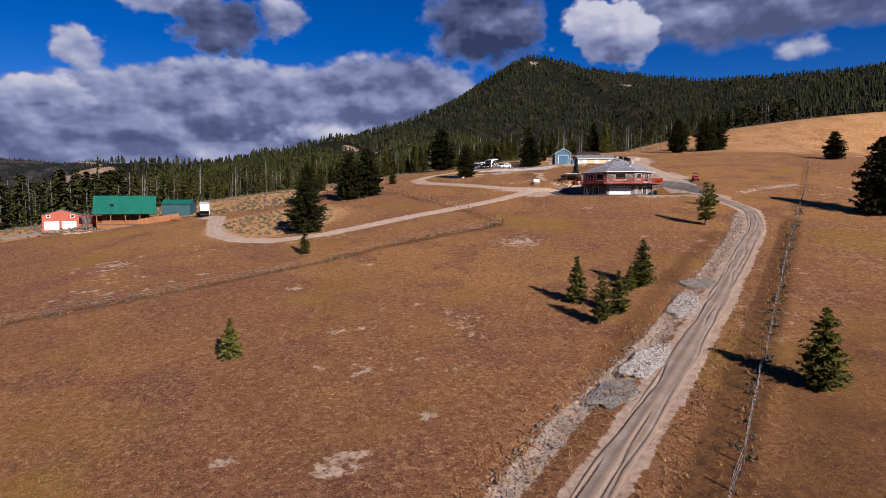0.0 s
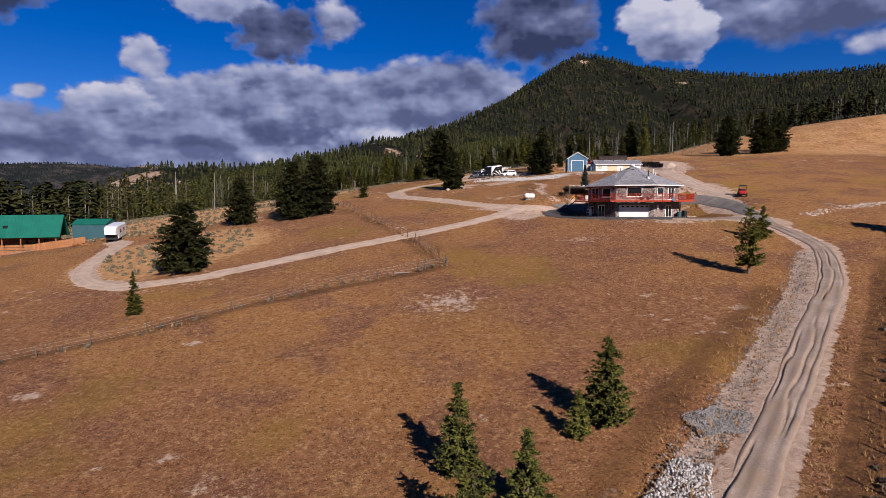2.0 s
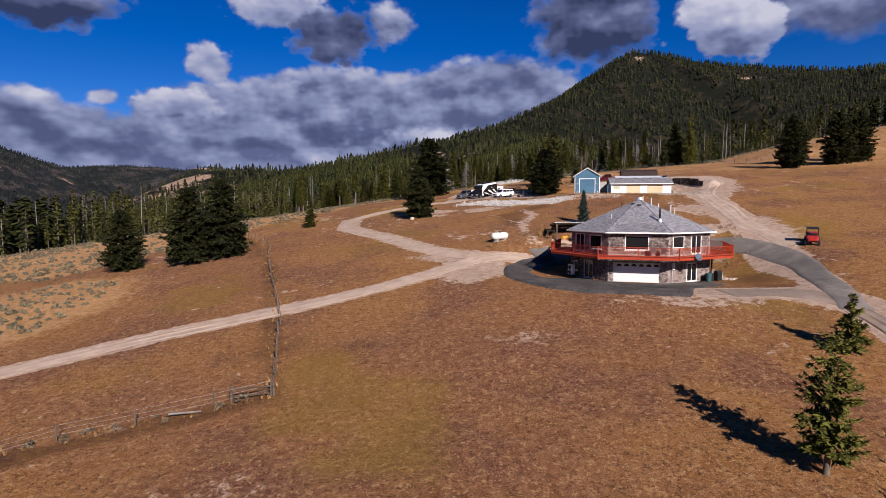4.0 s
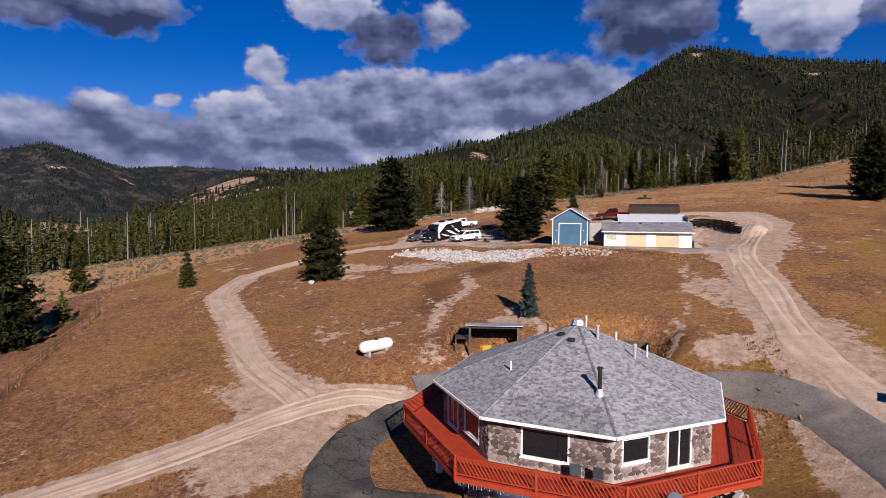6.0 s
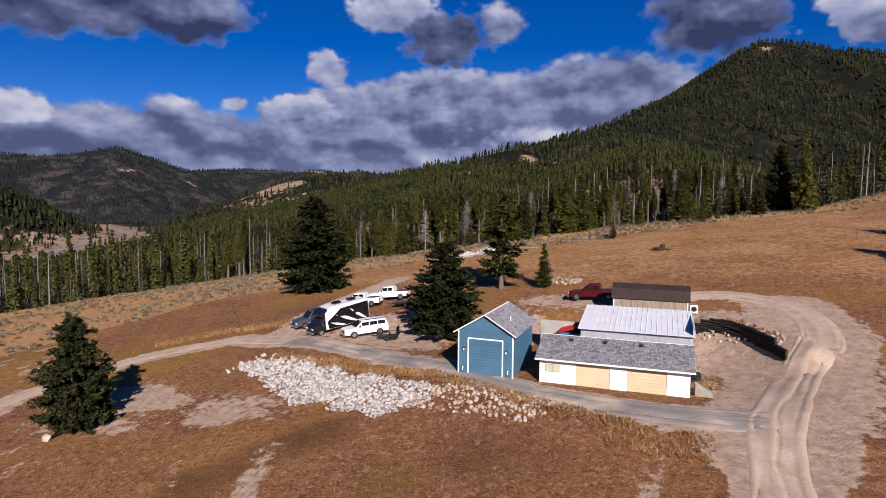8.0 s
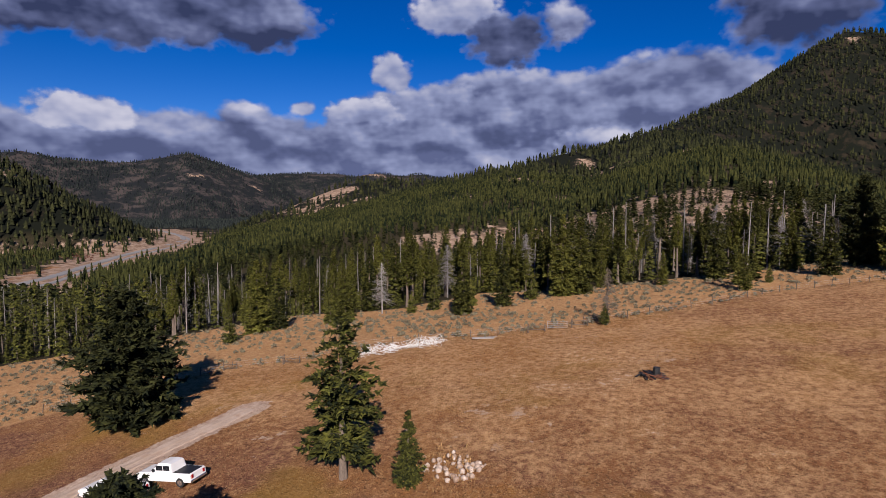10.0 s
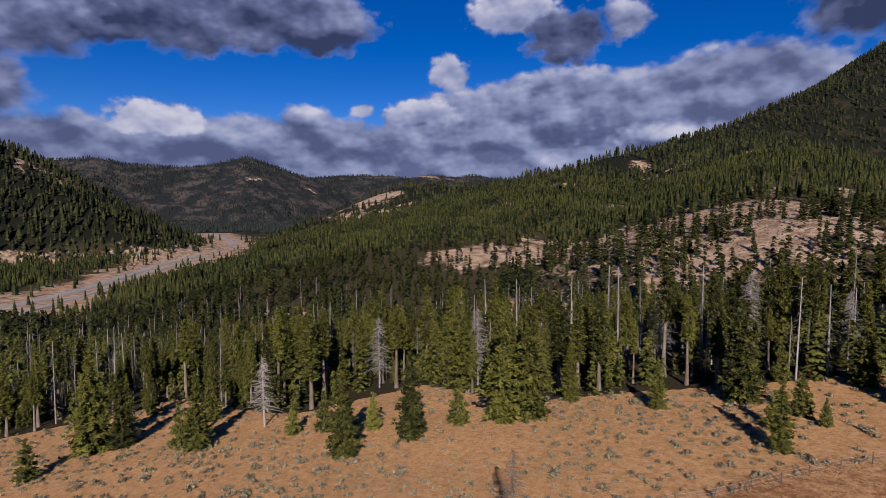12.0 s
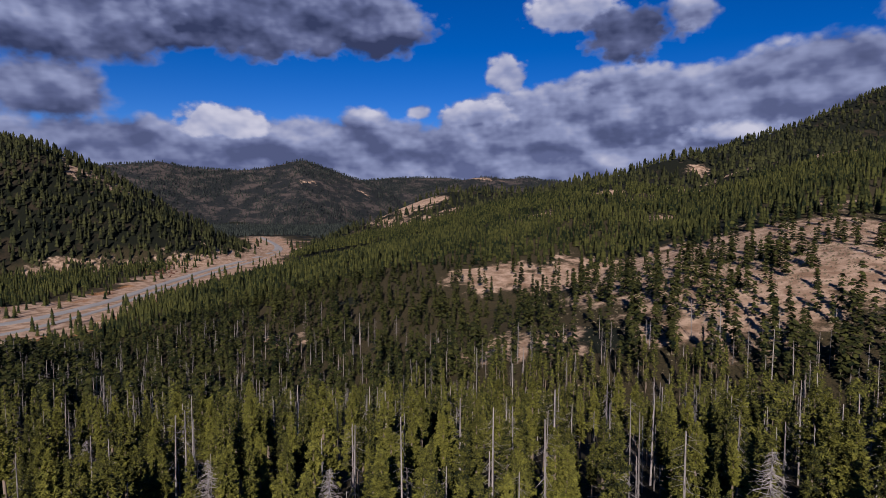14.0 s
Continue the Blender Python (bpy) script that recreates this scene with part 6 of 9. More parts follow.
# firewood stacked on a low block wall beyond the barrels
lw = thing("block_wall", pose(50.9, 141.3, ground_z(50.9, 141.3), 0, 0, 62), "low wall of grey concrete blocks by the house", "wall")
for row in range(4):
    for q in range(4):
        x = -0.9 + q * 0.45 + (0.22 if row % 2 else 0.0)
        part("block", boxed(x, -0.15, row * 0.2 - 0.1, x + 0.43, 0.15, row * 0.2 + 0.085, 0.02), M["concrete"], lw)
wood_rng = random.Random(77)
wp = thing("firewood_heap", pose(50.7, 142.9, ground_z(50.7, 142.9)), "heap of pale split firewood beside the house wall", "firewood")
for q in range(46):
    a, r = wood_rng.random() * 6.28, wood_rng.random() ** 0.6 * 1.15
    h = max(0.05, (1.15 - r) * 0.95) * wood_rng.uniform(0.5, 1.0)
    part("log", prism(bmesh.new(), [(-0.09, -0.07), (0.09, -0.07), (0.02, 0.1)], "x", -0.22, 0.22), M["board_tan"], wp).matrix_basis = Matrix.Translation((r * math.cos(a), r * math.sin(a), h)) @ pose(0, 0, 0, wood_rng.uniform(-30, 30), wood_rng.uniform(-25, 25), wood_rng.uniform(0, 360))

# the paved drive that wraps the house
bm = bmesh.new()
drive_in, drive_out = [], []
ANG = [140, 158, 185, 208, 218, 230, 312]
IN = [10.5, 11.5, 13.0, 12.3, 8.7, 8.3, 8.3]
ANG_O = [140, 165, 185, 208, 229, 246, 262, 278, 284, 289, 312]
OUT = [14.0, 15.2, 16.6, 16.9, 17.2, 17.3, 16.6, 17.2, 14.0, 12.1, 11.4]
for q in range(87):
    a = 140 + q * 2.0
    ri = float(np.interp(a, ANG, IN))
    ro = float(np.interp(a, ANG_O, OUT)) + 0.18 * float(fbm(q * 1.3, 5, 4, 9))
    a = radians(a)
    drive_in.append((HX + ri * math.cos(a), HY + ri * math.sin(a)))
    drive_out.append((HX + ro * math.cos(a), HY + ro * math.sin(a)))
cols = 10
grid_v = []
for (ax, ay), (bx_, by_) in zip(drive_in, drive_out):
    for c in range(cols + 1):
        f = c / cols
        x, y = ax + (bx_ - ax) * f, ay + (by_ - ay) * f
        grid_v.append((x, y, ground_z(x, y) + (0.14 if 0 < c < cols else -0.12)))
grid_f = [(r * (cols + 1) + c, r * (cols + 1) + c + 1, (r + 1) * (cols + 1) + c + 1, (r + 1) * (cols + 1) + c) for r in range(86) for c in range(cols)]
bm.free()
tagged(new("driveway", mesh_from("driveway", grid_v, grid_f, M["asphalt"], True)), "cracked dark asphalt drive wrapping round the house", "driveway", kind="structure")
# dark cracks and patches are in the asphalt; an oil stain lies before the garage
REAR = [(29.5, 152), (33.5, 154.6), (38, 155.4), (44, 155.2), (50, 155.2), (53.0, 154.8), (55.8, 153.2), (58.3, 150.2), (59.8, 145.7), (59.9, 141), (59.4, 136), (58.7, 131), (58.0, 126)]
road("driveway_rear", REAR, 3.2, M["asphalt_worn"], "asphalt drive passing behind the house", 0.12, 12, False)

stain = bpy.data.materials.new("oil_stain")
stain.use_nodes = True
stain.node_tree.nodes["Principled BSDF"].inputs["Base Color"].default_value = (0.012, 0.011, 0.010, 1)
stain.node_tree.nodes["Principled BSDF"].inputs["Roughness"].default_value = 0.55
for cx, cy, a_, b_, turn_ in ((42.6, 132.4, 0.5, 1.0, 0.5), (38.9, 132.2, 0.35, 0.45, 0.2)):
    ring_ = []
    for q in range(20):
        w = q * math.tau / 20
        k_ = 1 + 0.2 * math.sin(3 * w + cx) + 0.1 * math.sin(5 * w)
        u_, v_ = a_ * k_ * math.cos(w), b_ * k_ * math.sin(w)
        x_, y_ = cx + u_ * math.cos(turn_) - v_ * math.sin(turn_), cy + u_ * math.sin(turn_) + v_ * math.cos(turn_)
        ring_.append((x_, y_, ground_z(x_, y_) + 0.146))
    tagged(new("oil_stain", mesh_from("oil_stain", ring_, [tuple(range(20))], stain)), "dark oil stain on the asphalt drive", "stain", kind="structure")

# ---- sheds and garages ----
def clapboards(parent, x0, x1, z0, z1, y, mat, step=0.18, m=None, axis="x", name="board"):
    """Lap siding: overlapping boards, each a little tilted."""
    z = z0
    while z < z1 - 0.02:
        h = min(step, z1 - z)
        bm = bmesh.new()
        if axis == "x":
            pts = [(x0, y, z), (x1, y, z), (x1, y - 0.03, z), (x0, y - 0.03, z), (x0, y, z + h), (x1, y, z + h), (x1, y - 0.008, z + h), (x0, y - 0.008, z + h)]
        else:
            pts = [(y, x0, z), (y, x1, z), (y + 0.03, x1, z), (y + 0.03, x0, z), (y, x0, z + h), (y, x1, z + h), (y + 0.008, x1, z + h), (y + 0.008, x0, z + h)]
        v = [bm.verts.new(m @ Vector(p) if m else p) for p in pts]
        for f in ((0, 1, 2, 3), (7, 6, 5, 4), (3, 2, 6, 7), (0, 3, 7, 4), (1, 5, 6, 2), (0, 4, 5, 1)):
            bm.faces.new([v[i] for i in f])
        bmesh.ops.recalc_face_normals(bm, faces=bm.faces)
        part(name, bm, M[mat], parent)
        z += step


def slope_tabs(parent, m, width, run, expo=0.17, label="grey asphalt shingle courses"):
    """Shingle courses on one rectangular slope; x along the eave, y up the slope."""
    v, f = [], []
    for row in range(int(run / expo)):
        x = -srng.uniform(0, 0.3)
        while x < width:
            w = srng.uniform(0.2, 0.36)
            xa, xb = max(x, 0), min(x + w - 0.012, width)
            if xb - xa > 0.04:
                mm = m @ Matrix.Translation((xa, row * expo - 0.01, 0.004)) @ Matrix.Diagonal((xb - xa, expo * 1.12, srng.choice((0.012, 0.018, 0.024)), 1))
                b = len(v)
                v += [tuple(mm @ Vector(q)) for q in tab_v]
                f += [tuple(b + i for i in q) for q in tab_f]
            x += w
    return tagged(part("shingles", mesh_from("shingles", v, f, M["shingle"]), None, parent, label), kind="stuff")


def ribbed_roof(name, parent, m, width, run, mat, label="", pitch=0.45):
    """Standing-seam metal sheet: a thin plate with ribs up the slope."""
    plate = part(name, boxed(0, 0, 0, width, run, 0.03, m=m), M[mat], parent, label)
    n = int(width / pitch)
    for q in range(n + 1):
        x = q * width / n
        part("rib", boxed(x - 0.02, 0, 0.03, x + 0.02, run, 0.065, m=m), M[mat], plate)
    return plate


def slope_frame(x, y, z, tilt, turn=0.0):
    return Matrix.Translation((x, y, z)) @ Matrix.Rotation(radians(turn), 4, "Z") @ Matrix.Rotation(tilt, 4, "X")


# white double garage
gz = 11.75
wg = thing("double_garage", pose(44.25, 194.35, gz), "long white garage with two cream doors and a grey shingle roof", "garage")
W, D, EH = 11.65, 6.4, 2.45
bm = bmesh.new()
holes = [(2.97, 5.66), (6.98, 9.95)]
for a, b in ((0, 2.97), (5.66, 6.98), (9.95, W)):
    box(bm, a, 0, -0.5, b, 0.15, EH)
for a, b in holes:
    box(bm, a, 0, 2.12, b, 0.15, EH)
box(bm, 0, D - 0.15, -0.5, W, D, EH)
box(bm, 0, 0.15, -0.5, 0.15, D - 0.15, EH)
box(bm, W - 0.15, 0.15, -0.5, W, D - 0.15, EH)
part("wall", bm, M["white_paint"], wg, "white painted wall with scuffs near the ground")
for a, b in holes:
    d = part("garage_door", boxed(a, 0.07, 0.0, b, 0.12, 2.12), M["cream_paint"], wg, "cream sectional garage door")
    for q in range(8):
        part("panel", boxed(a + 0.02, 0.045, q * 0.265 + 0.012, b - 0.02, 0.07, (q + 1) * 0.265 - 0.012), M["cream_paint"], d)
win = part("window", boxed(0.45, -0.02, 1.2, 1.65, 0.03, 1.85), M["board_tan"], wg, "small boarded pale green window")
part("pane", boxed(0.5, -0.035, 1.25, 1.02, -0.02, 1.8), material("pale_green", (0.50, 0.56, 0.36), (0.58, 0.63, 0.42)), win)
part("pane", boxed(1.08, -0.035, 1.25, 1.6, -0.02, 1.8), bpy.data.materials["pale_green"], win)
part("downspout", tubed((0.02, -0.06, 0), (0.02, -0.06, EH), 0.04), M["white_paint"], wg)
RISE, RUN = 1.35, 3.6
tilt = math.atan2(RISE, RUN)
length = math.hypot(RISE, RUN)
front = slope_frame(-0.35, -0.45, EH - 0.1, tilt)
rf = part("roof", boxed(0, 0, -0.12, W + 0.7, length, 0.0, m=front), M["white_paint"], wg, "low gable roof of grey shingles with white eaves")
slope_tabs(rf, front, W + 0.7, length)
back = slope_frame(W + 0.35, D + 0.35, EH - 0.1 + 0.0, tilt, 180)
part("roof_slope", boxed(0, 0, -0.12, W + 0.7, length, 0.0, m=back), M["shingle"], rf)
part("gutter", boxed(-0.35, -0.55, EH - 0.22, W + 0.35, -0.45, EH - 0.08, 0.012), M["white_paint"], wg)
for x in (2.6, 5.4, 8.3):
    p = front @ Vector((x, length * 0.78, 0.0))
    part("roof_vent", boxed(p.x - 0.16, p.y - 0.16, p.z - 0.02, p.x + 0.16, p.y + 0.16, p.z + 0.18, 0.03), M["black_metal"], wg, "low black roof vent")
for side in (0.0, W):
    bm = bmesh.new()
    prism(bm, [(0, EH), (D, EH), (D / 2, EH + RISE * 0.86)], "x", side - (0.0 if side else -0.12), side if side else 0.0)
    part("gable", bm, M["white_paint"], wg)
for x, r in ((2.35, 0.12), (6.05, 0.08)):
    pass

# blue tall garage
bz = 12.05
bg = thing("blue_garage", pose(37.0, 194.5, bz, 0, 0, -1.5), "tall blue clapboard garage with white trim", "garage")
W, D, EH, PK = 4.95, 7.0, 3.75, 5.25
part("wall", boxed(0.02, 0.02, -0.6, W - 0.02, D, EH), M["blue_siding"], bg, "blue painted wall")
bm = bmesh.new()
prism(bm, [(0.02, EH), (W - 0.02, EH), (W / 2, PK - 0.05)], "y", 0.02, D)
part("gable", bm, M["blue_siding"], bg)
z = 0.0
while z < EH:
    for a, b in ((0.0, 0.95), (4.0, W)) if z < 3.1 else ((0.0, W),):
        part("board", boxed(a, -0.012, z, b, 0.018, min(z + 0.17, EH)), M["blue_siding"], bg)
    z += 0.18
while z < PK - 0.2:
    f = (PK - z - 0.18) / (PK - EH)
    part("board", boxed(W / 2 - f * W / 2, -0.012, z, W / 2 + f * W / 2, 0.018, z + 0.17), M["blue_siding"], bg)
    z += 0.18
clapboards(bg, 0.0, D, 0.0, EH, W - 0.02, "blue_siding", 0.18, axis="y")
clapboards(bg, 0.0, D, 0.0, EH, -0.01, "blue_siding", 0.18, axis="y")
door = part("garage_door", boxed(0.98, -0.005, 0.0, 3.97, 0.015, 3.05), M["blue_siding"], bg, "tall blue sectional door")
for q in range(12):
    part("panel", boxed(1.0, -0.03, q * 0.254 + 0.01, 3.95, -0.005, (q + 1) * 0.254 - 0.01), M["blue_siding"], door)
for a, b, c, d in ((0.86, 0.0, 0.98, 3.05), (3.97, 0.0, 4.09, 3.05), (0.86, 3.05, 4.09, 3.17)):
    part("door_trim", boxed(a, -0.035, b, c, 0.0, d), M["white_paint"], bg)
for x in (-0.04, W - 0.08):
    part("corner_trim", boxed(x, -0.04, -0.3, x + 0.12, 0.03, EH + 0.05), M["white_paint"], bg)
tilt = math.atan2(PK - EH, W / 2)
run = math.hypot(PK - EH, W / 2) + 0.42
right = Matrix.Translation((W + 0.35, -0.35, EH - 0.20)) @ Matrix.Rotation(radians(90), 4, "Z") @ Matrix.Rotation(tilt, 4, "X")
left = Matrix.Translation((-0.35, D + 0.35, EH - 0.20)) @ Matrix.Rotation(radians(-90), 4, "Z") @ Matrix.Rotation(tilt, 4, "X")
for side in (right, left):
    s = part("roof", boxed(0, 0, -0.02, D + 0.7, run, 0.07, m=side), M["white_paint"], bg, "gable roof of grey shingles with white eaves")
    slope_tabs(s, side @ Matrix.Translation((0, 0, 0.07)), D + 0.7, run)
part("vent_pipe", tubed((W - 0.9, 2.4, EH + 0.2), (W - 0.9, 2.4, EH + 1.1), 0.05), M["white_paint"], bg, "white vent pipe")
for x in (0.55, 4.38):
    lp = part("wall_lamp", boxed(x - 0.09, -0.14, 1.95, x + 0.09, -0.02, 2.3, 0.02), M["black_metal"], bg, "black wall lantern")
    part("pane", boxed(x - 0.06, -0.15, 2.0, x + 0.06, -0.14, 2.2), M["lamp_clear"], lp)
for x in (0.42, 4.5):
    part("flue", tubed((x, -0.12, 0.25), (x + 0.06, -0.2, 0.6), 0.06), M["white_paint"], bg, "white plastic wall flue")

# metal-roofed store behind the white garage
mz = 12.3
ms = thing("metal_store", pose(46.6, 202.0, mz), "low store with a pale ribbed metal roof and zinc wall", "shed")
W, D = 9.8, 7.2
part("wall", boxed(0, 0.06, -0.6, W, D, 2.9), M["galvanised"], ms, "corrugated zinc wall")
for q in range(49):
    part("corrugation", boxed(q * 0.2 + 0.03, 0.0, 0.0, q * 0.2 + 0.13, 0.06, 2.9), M["galvanised"], ms)
tilt = math.atan2(1.0, D)
ribbed_roof("roof", ms, slope_frame(-0.2, -0.35, 2.92, tilt), W + 0.4, D + 0.5, "roof_metal_white", "pale ribbed metal roof")
part("side_wall", boxed(W - 0.05, 0.06, 2.8, W, D, 3.8), M["teal_siding"], ms)
# red-roofed lean-to
lt = thing("lean_to", pose(44.3, 203.6, 12.6), "small blue lean-to with a bright red metal roof", "shed")
part("wall", boxed(0.1, 0, -0.5, 2.2, 2.6, 1.7), M["blue_siding"], lt)
ribbed_roof("roof", lt, Matrix.Translation((2.3, -0.15, 2.35)) @ Matrix.Rotation(radians(90), 4, "Z") @ Matrix.Rotation(radians(-16), 4, "X") @ Matrix.Rotation(radians(0), 4, "X"), 2.9, 2.5, "roof_metal_red", "bright red metal roof", 0.4)

# board barn with a brown gambrel roof
kz = ground_z(52.5, 214) - 0.1
bn = thing("board_barn", pose(48.7, 213.6, kz, 0, 0, -1.0), "tan board barn with a dark brown gambrel roof", "barn")
W, D, EH = 7.7, 3.7, 2.3
part("wall", boxed(0.03, 0.03, -0.6, W - 0.03, D - 0.03, EH), M["board_tan"], bn)
for q in range(38):
    x = q * W / 38
    part("plank", boxed(x + 0.008, -0.012, -0.3, x + W / 38 - 0.008, 0.03, EH), M["board_tan"], bn)
    if q % 2 == 0:
        part("batten", boxed(x - 0.025, -0.035, -0.3, x + 0.025, -0.012, EH), M["board_tan"], bn)
prof = [(-0.15, EH - 0.1), (0.75, EH + 0.95), (D / 2, EH + 1.4), (D - 0.75, EH + 0.95), (D + 0.15, EH - 0.1)]
for (a, za), (b, zb) in zip(prof, prof[1:]):
    t, r = math.atan2(zb - za, b - a), math.hypot(b - a, zb - za)
    mm = Matrix.Translation((-0.2, a, za)) @ Matrix.Rotation(t, 4, "X")
    ribbed_roof("roof", bn, mm, W + 0.4, r, "roof_metal_brown", "dark brown metal roof", 0.3)
for x in (0.0, W - 0.06):
    bm = bmesh.new()
    prism(bm, [(0.02, EH - 0.1), *[(a, z - 0.05) for a, z in prof[1:4]], (D - 0.02, EH - 0.1)], "x", x, x + 0.06)
    part("gable", bm, M["white_paint"] if x else M["board_tan"], bn, "pale gable end")
for x in (-0.02, W - 0.1):
    part("corner_trim", boxed(x, -0.05, -0.3, x + 0.12, 0.05, EH), M["white_paint"], bn)
unit = thing("air_conditioner", pose(57.0, 213.9, ground_z(57, 214)), "white outdoor air conditioner beside the barn", "air conditioner")
part("casing", boxed(-0.4, -0.2, 0.15, 0.4, 0.2, 1.0, 0.02), M["white_paint"], unit)
part("fan_grille", tubed((0, -0.21, 0.6), (0, -0.225, 0.6), 0.28, n=16), M["black_metal"], unit)

# concrete retaining wall between the blue garage and the store
tagged(part("retaining_wall", boxed(42.0, 206.3, 11.8, 46.4, 206.6, 14.9, 0.03), M["concrete"]), "pale concrete retaining wall behind the garages", "wall", kind="structure")
# dark timber wall round the turning place, its front shade in the colour
tw = thing("timber_wall", pose(0, 0, 0), "curved retaining wall of stacked dark timbers, front shade put into their colour", "retaining wall")
arc = path_points([(56.8, 210.6), (58.4, 209.7), (60.2, 208.2), (61.8, 206.0), (63.0, 203.4), (63.6, 201.9)], 1.3)
TIMBER = mesh_from("timber", *(lambda n: ([(x_, 0.13 * math.cos(a * math.tau / n), 0.13 * math.sin(a * math.tau / n)) for x_ in (-0.5, 0.5) for a in range(n)], [(a, (a + 1) % n, n + (a + 1) % n, n + a) for a in range(n)] + [tuple(range(n))[::-1], tuple(range(n, 2 * n))]))(6), M["timber_in_shade"])
for k_, (a, b) in enumerate(zip(arc, arc[1:])):
    mid, span = (a + b) / 2, b - a
    foot = min(ground_z(a.x, a.y), ground_z(b.x, b.y)) - 0.15
    for q in range(6 if k_ < len(arc) - 3 else 4):
        ob = part("timber", TIMBER, None, tw)
        ob.matrix_basis = Matrix.Translation((mid.x, mid.y + 0.05 * math.sin(q * 2.3 + k_), foot + 0.13 + q * 0.245)) @ Matrix.Rotation(math.atan2(span.y, span.x), 4, "Z") @ Matrix.Diagonal((span.length + 0.25, 1, 1, 1))
tire = thing("tyre_stack", pose(56.6, 199.4, ground_z(56.6, 199.4)), "stack of old black tyres beside the garage", "tyres")
for q in range(3):
    bm = bmesh.new()
    ring = [[bm.verts.new(((0.30 + 0.11 * math.cos(b * math.tau / 8)) * math.cos(a * math.tau / 16), (0.30 + 0.11 * math.cos(b * math.tau / 8)) * math.sin(a * math.tau / 16), 0.12 + q * 0.23 + 0.11 * math.sin(b * math.tau / 8))) for b in range(8)] for a in range(16)]
    for a in range(16):
        for b in range(8):
            bm.faces.new((ring[a][b], ring[(a + 1) % 16][b], ring[(a + 1) % 16][(b + 1) % 8], ring[a][(b + 1) % 8]))
    part("tyre", bm, M["rubber"], tire)
hatch = thing("cellar_hatch", pose(56.3, 195.0, gz), "low plywood hatch leaning beside the garage", "hatch")
bm = bmesh.new()
prism(bm, [(0, 0), (1.6, 0), (0.0, 1.0)], "y", 0, 0.08)
prism(bm, [(0, 0), (1.6, 0), (0.0, 1.0)], "y", 1.3, 1.38)
part("side", bm, M["board_tan"], hatch)
part("cover", boxed(0, 0, 0, 1.9, 1.38, 0.05, m=Matrix.Translation((0, 0, 1.0)) @ Matrix.Rotation(math.atan2(1.0, 1.6), 4, "Y")), M["concrete"], hatch)

# open equipment shed behind the house
sz = ground_z(35.4, 157.5)
es = thing("equipment_shed", pose(32.8, 157.2, sz + 0.10, 0, 0, 12), "open weathered shed with a corrugated metal roof", "shed")
W, D = 4.2, 3.1
for x in (0, W):
    for y, h in ((0, 2.75), (D, 2.35)):
        part("post", boxed(x - 0.09, y - 0.09, -0.8, x + 0.09, y + 0.09, h), M["weathered_wood"], es)
for q in range(9):
    part("plank", boxed(0, D + 0.02, q * 0.26, W, D + 0.07, q * 0.26 + 0.24), M["dark_wood"], es)
    part("plank", boxed(W + 0.02, 0, q * 0.26, W + 0.07, D, q * 0.26 + 0.24), M["weathered_wood"], es)
part("beam", boxed(-0.3, -0.08, 2.72, W + 0.3, 0.08, 2.9), M["weathered_wood"], es)
part("beam", boxed(-0.3, D - 0.08, 2.32, W + 0.3, D + 0.08, 2.5), M["weathered_wood"], es)
part("floor", boxed(-0.2, -0.2, -0.9, W + 0.2, D + 0.2, -0.02, 0.05), M["gravel_drive"], es, "packed gravel floor")
for x in (0.0, W):
    part("footing", boxed(x - 0.25, -0.25, -0.4, x + 0.25, 0.2, 0.12, 0.05), M["concrete"], es, "pale concrete footing")
for y in (0.6, 1.7):
    part("brace", tubed((0.0, y, 0.2), (0.0, y + 1.1, 2.1), 0.05, n=6), M["weathered_wood"], es)
for q in range(5):
    part("lean_to_slat", boxed(-1.3, 0.3 + q * 0.5, 1.66 + 0.0 * q, -0.02, 0.74 + q * 0.5, 1.72), M["dark_wood"], es)
for y in (0.35, 2.6):
    part("lean_to_post", boxed(-1.3, y - 0.06, -0.6, -1.18, y + 0.06, 1.66), M["weathered_wood"], es)
ribbed_roof("roof", es, slope_frame(-0.4, -0.4, 2.98, -math.atan2(0.42, D)), W + 0.8, D + 0.7, "galvanised", "corrugated grey metal roof", 0.22)
tr = thing("garden_tractor", pose(34.2, 158.9, sz + 0.08, 0, 0, 50), "small yellow garden tractor parked in the shed", "tractor")
part("hood", boxed(-0.9, -0.3, 0.45, 0.1, 0.3, 0.95, 0.08), M["equipment_yellow"], tr)
part("body", boxed(0.1, -0.45, 0.4, 0.9, 0.45, 0.65, 0.05), M["equipment_yellow"], tr)
part("seat", boxed(0.35, -0.22, 0.7, 0.75, 0.22, 1.05, 0.06), M["black_metal"], tr)
part("deck", boxed(-0.5, -0.6, 0.15, 0.4, 0.6, 0.32, 0.03), M["equipment_yellow"], tr)
for x, r in ((-0.65, 0.22), (0.6, 0.33)):
    for y in (-0.45, 0.33):
        part("wheel", tubed((x, y, r), (x, y + 0.12, r), r, n=14), M["rubber"], tr)
gen = thing("red_machine", pose(35.6, 158.3, sz + 0.08, 0, 0, 20), "small red petrol machine in the shed", "machine")
part("frame", boxed(-0.4, -0.25, 0.1, 0.4, 0.25, 0.25, 0.02), M["black_metal"], gen)
part("engine", boxed(-0.3, -0.22, 0.25, 0.3, 0.22, 0.65, 0.05), M["utv_red"], gen)
part("fuel_tank", tubed((-0.2, 0, 0.78), (0.2, 0, 0.78), 0.14, n=12), M["utv_red"], gen)
for y in (-0.3, 0.22):
    part("wheel", tubed((-0.25, y, 0.2), (-0.25, y + 0.08, 0.2), 0.2, n=14), M["rubber"], gen)
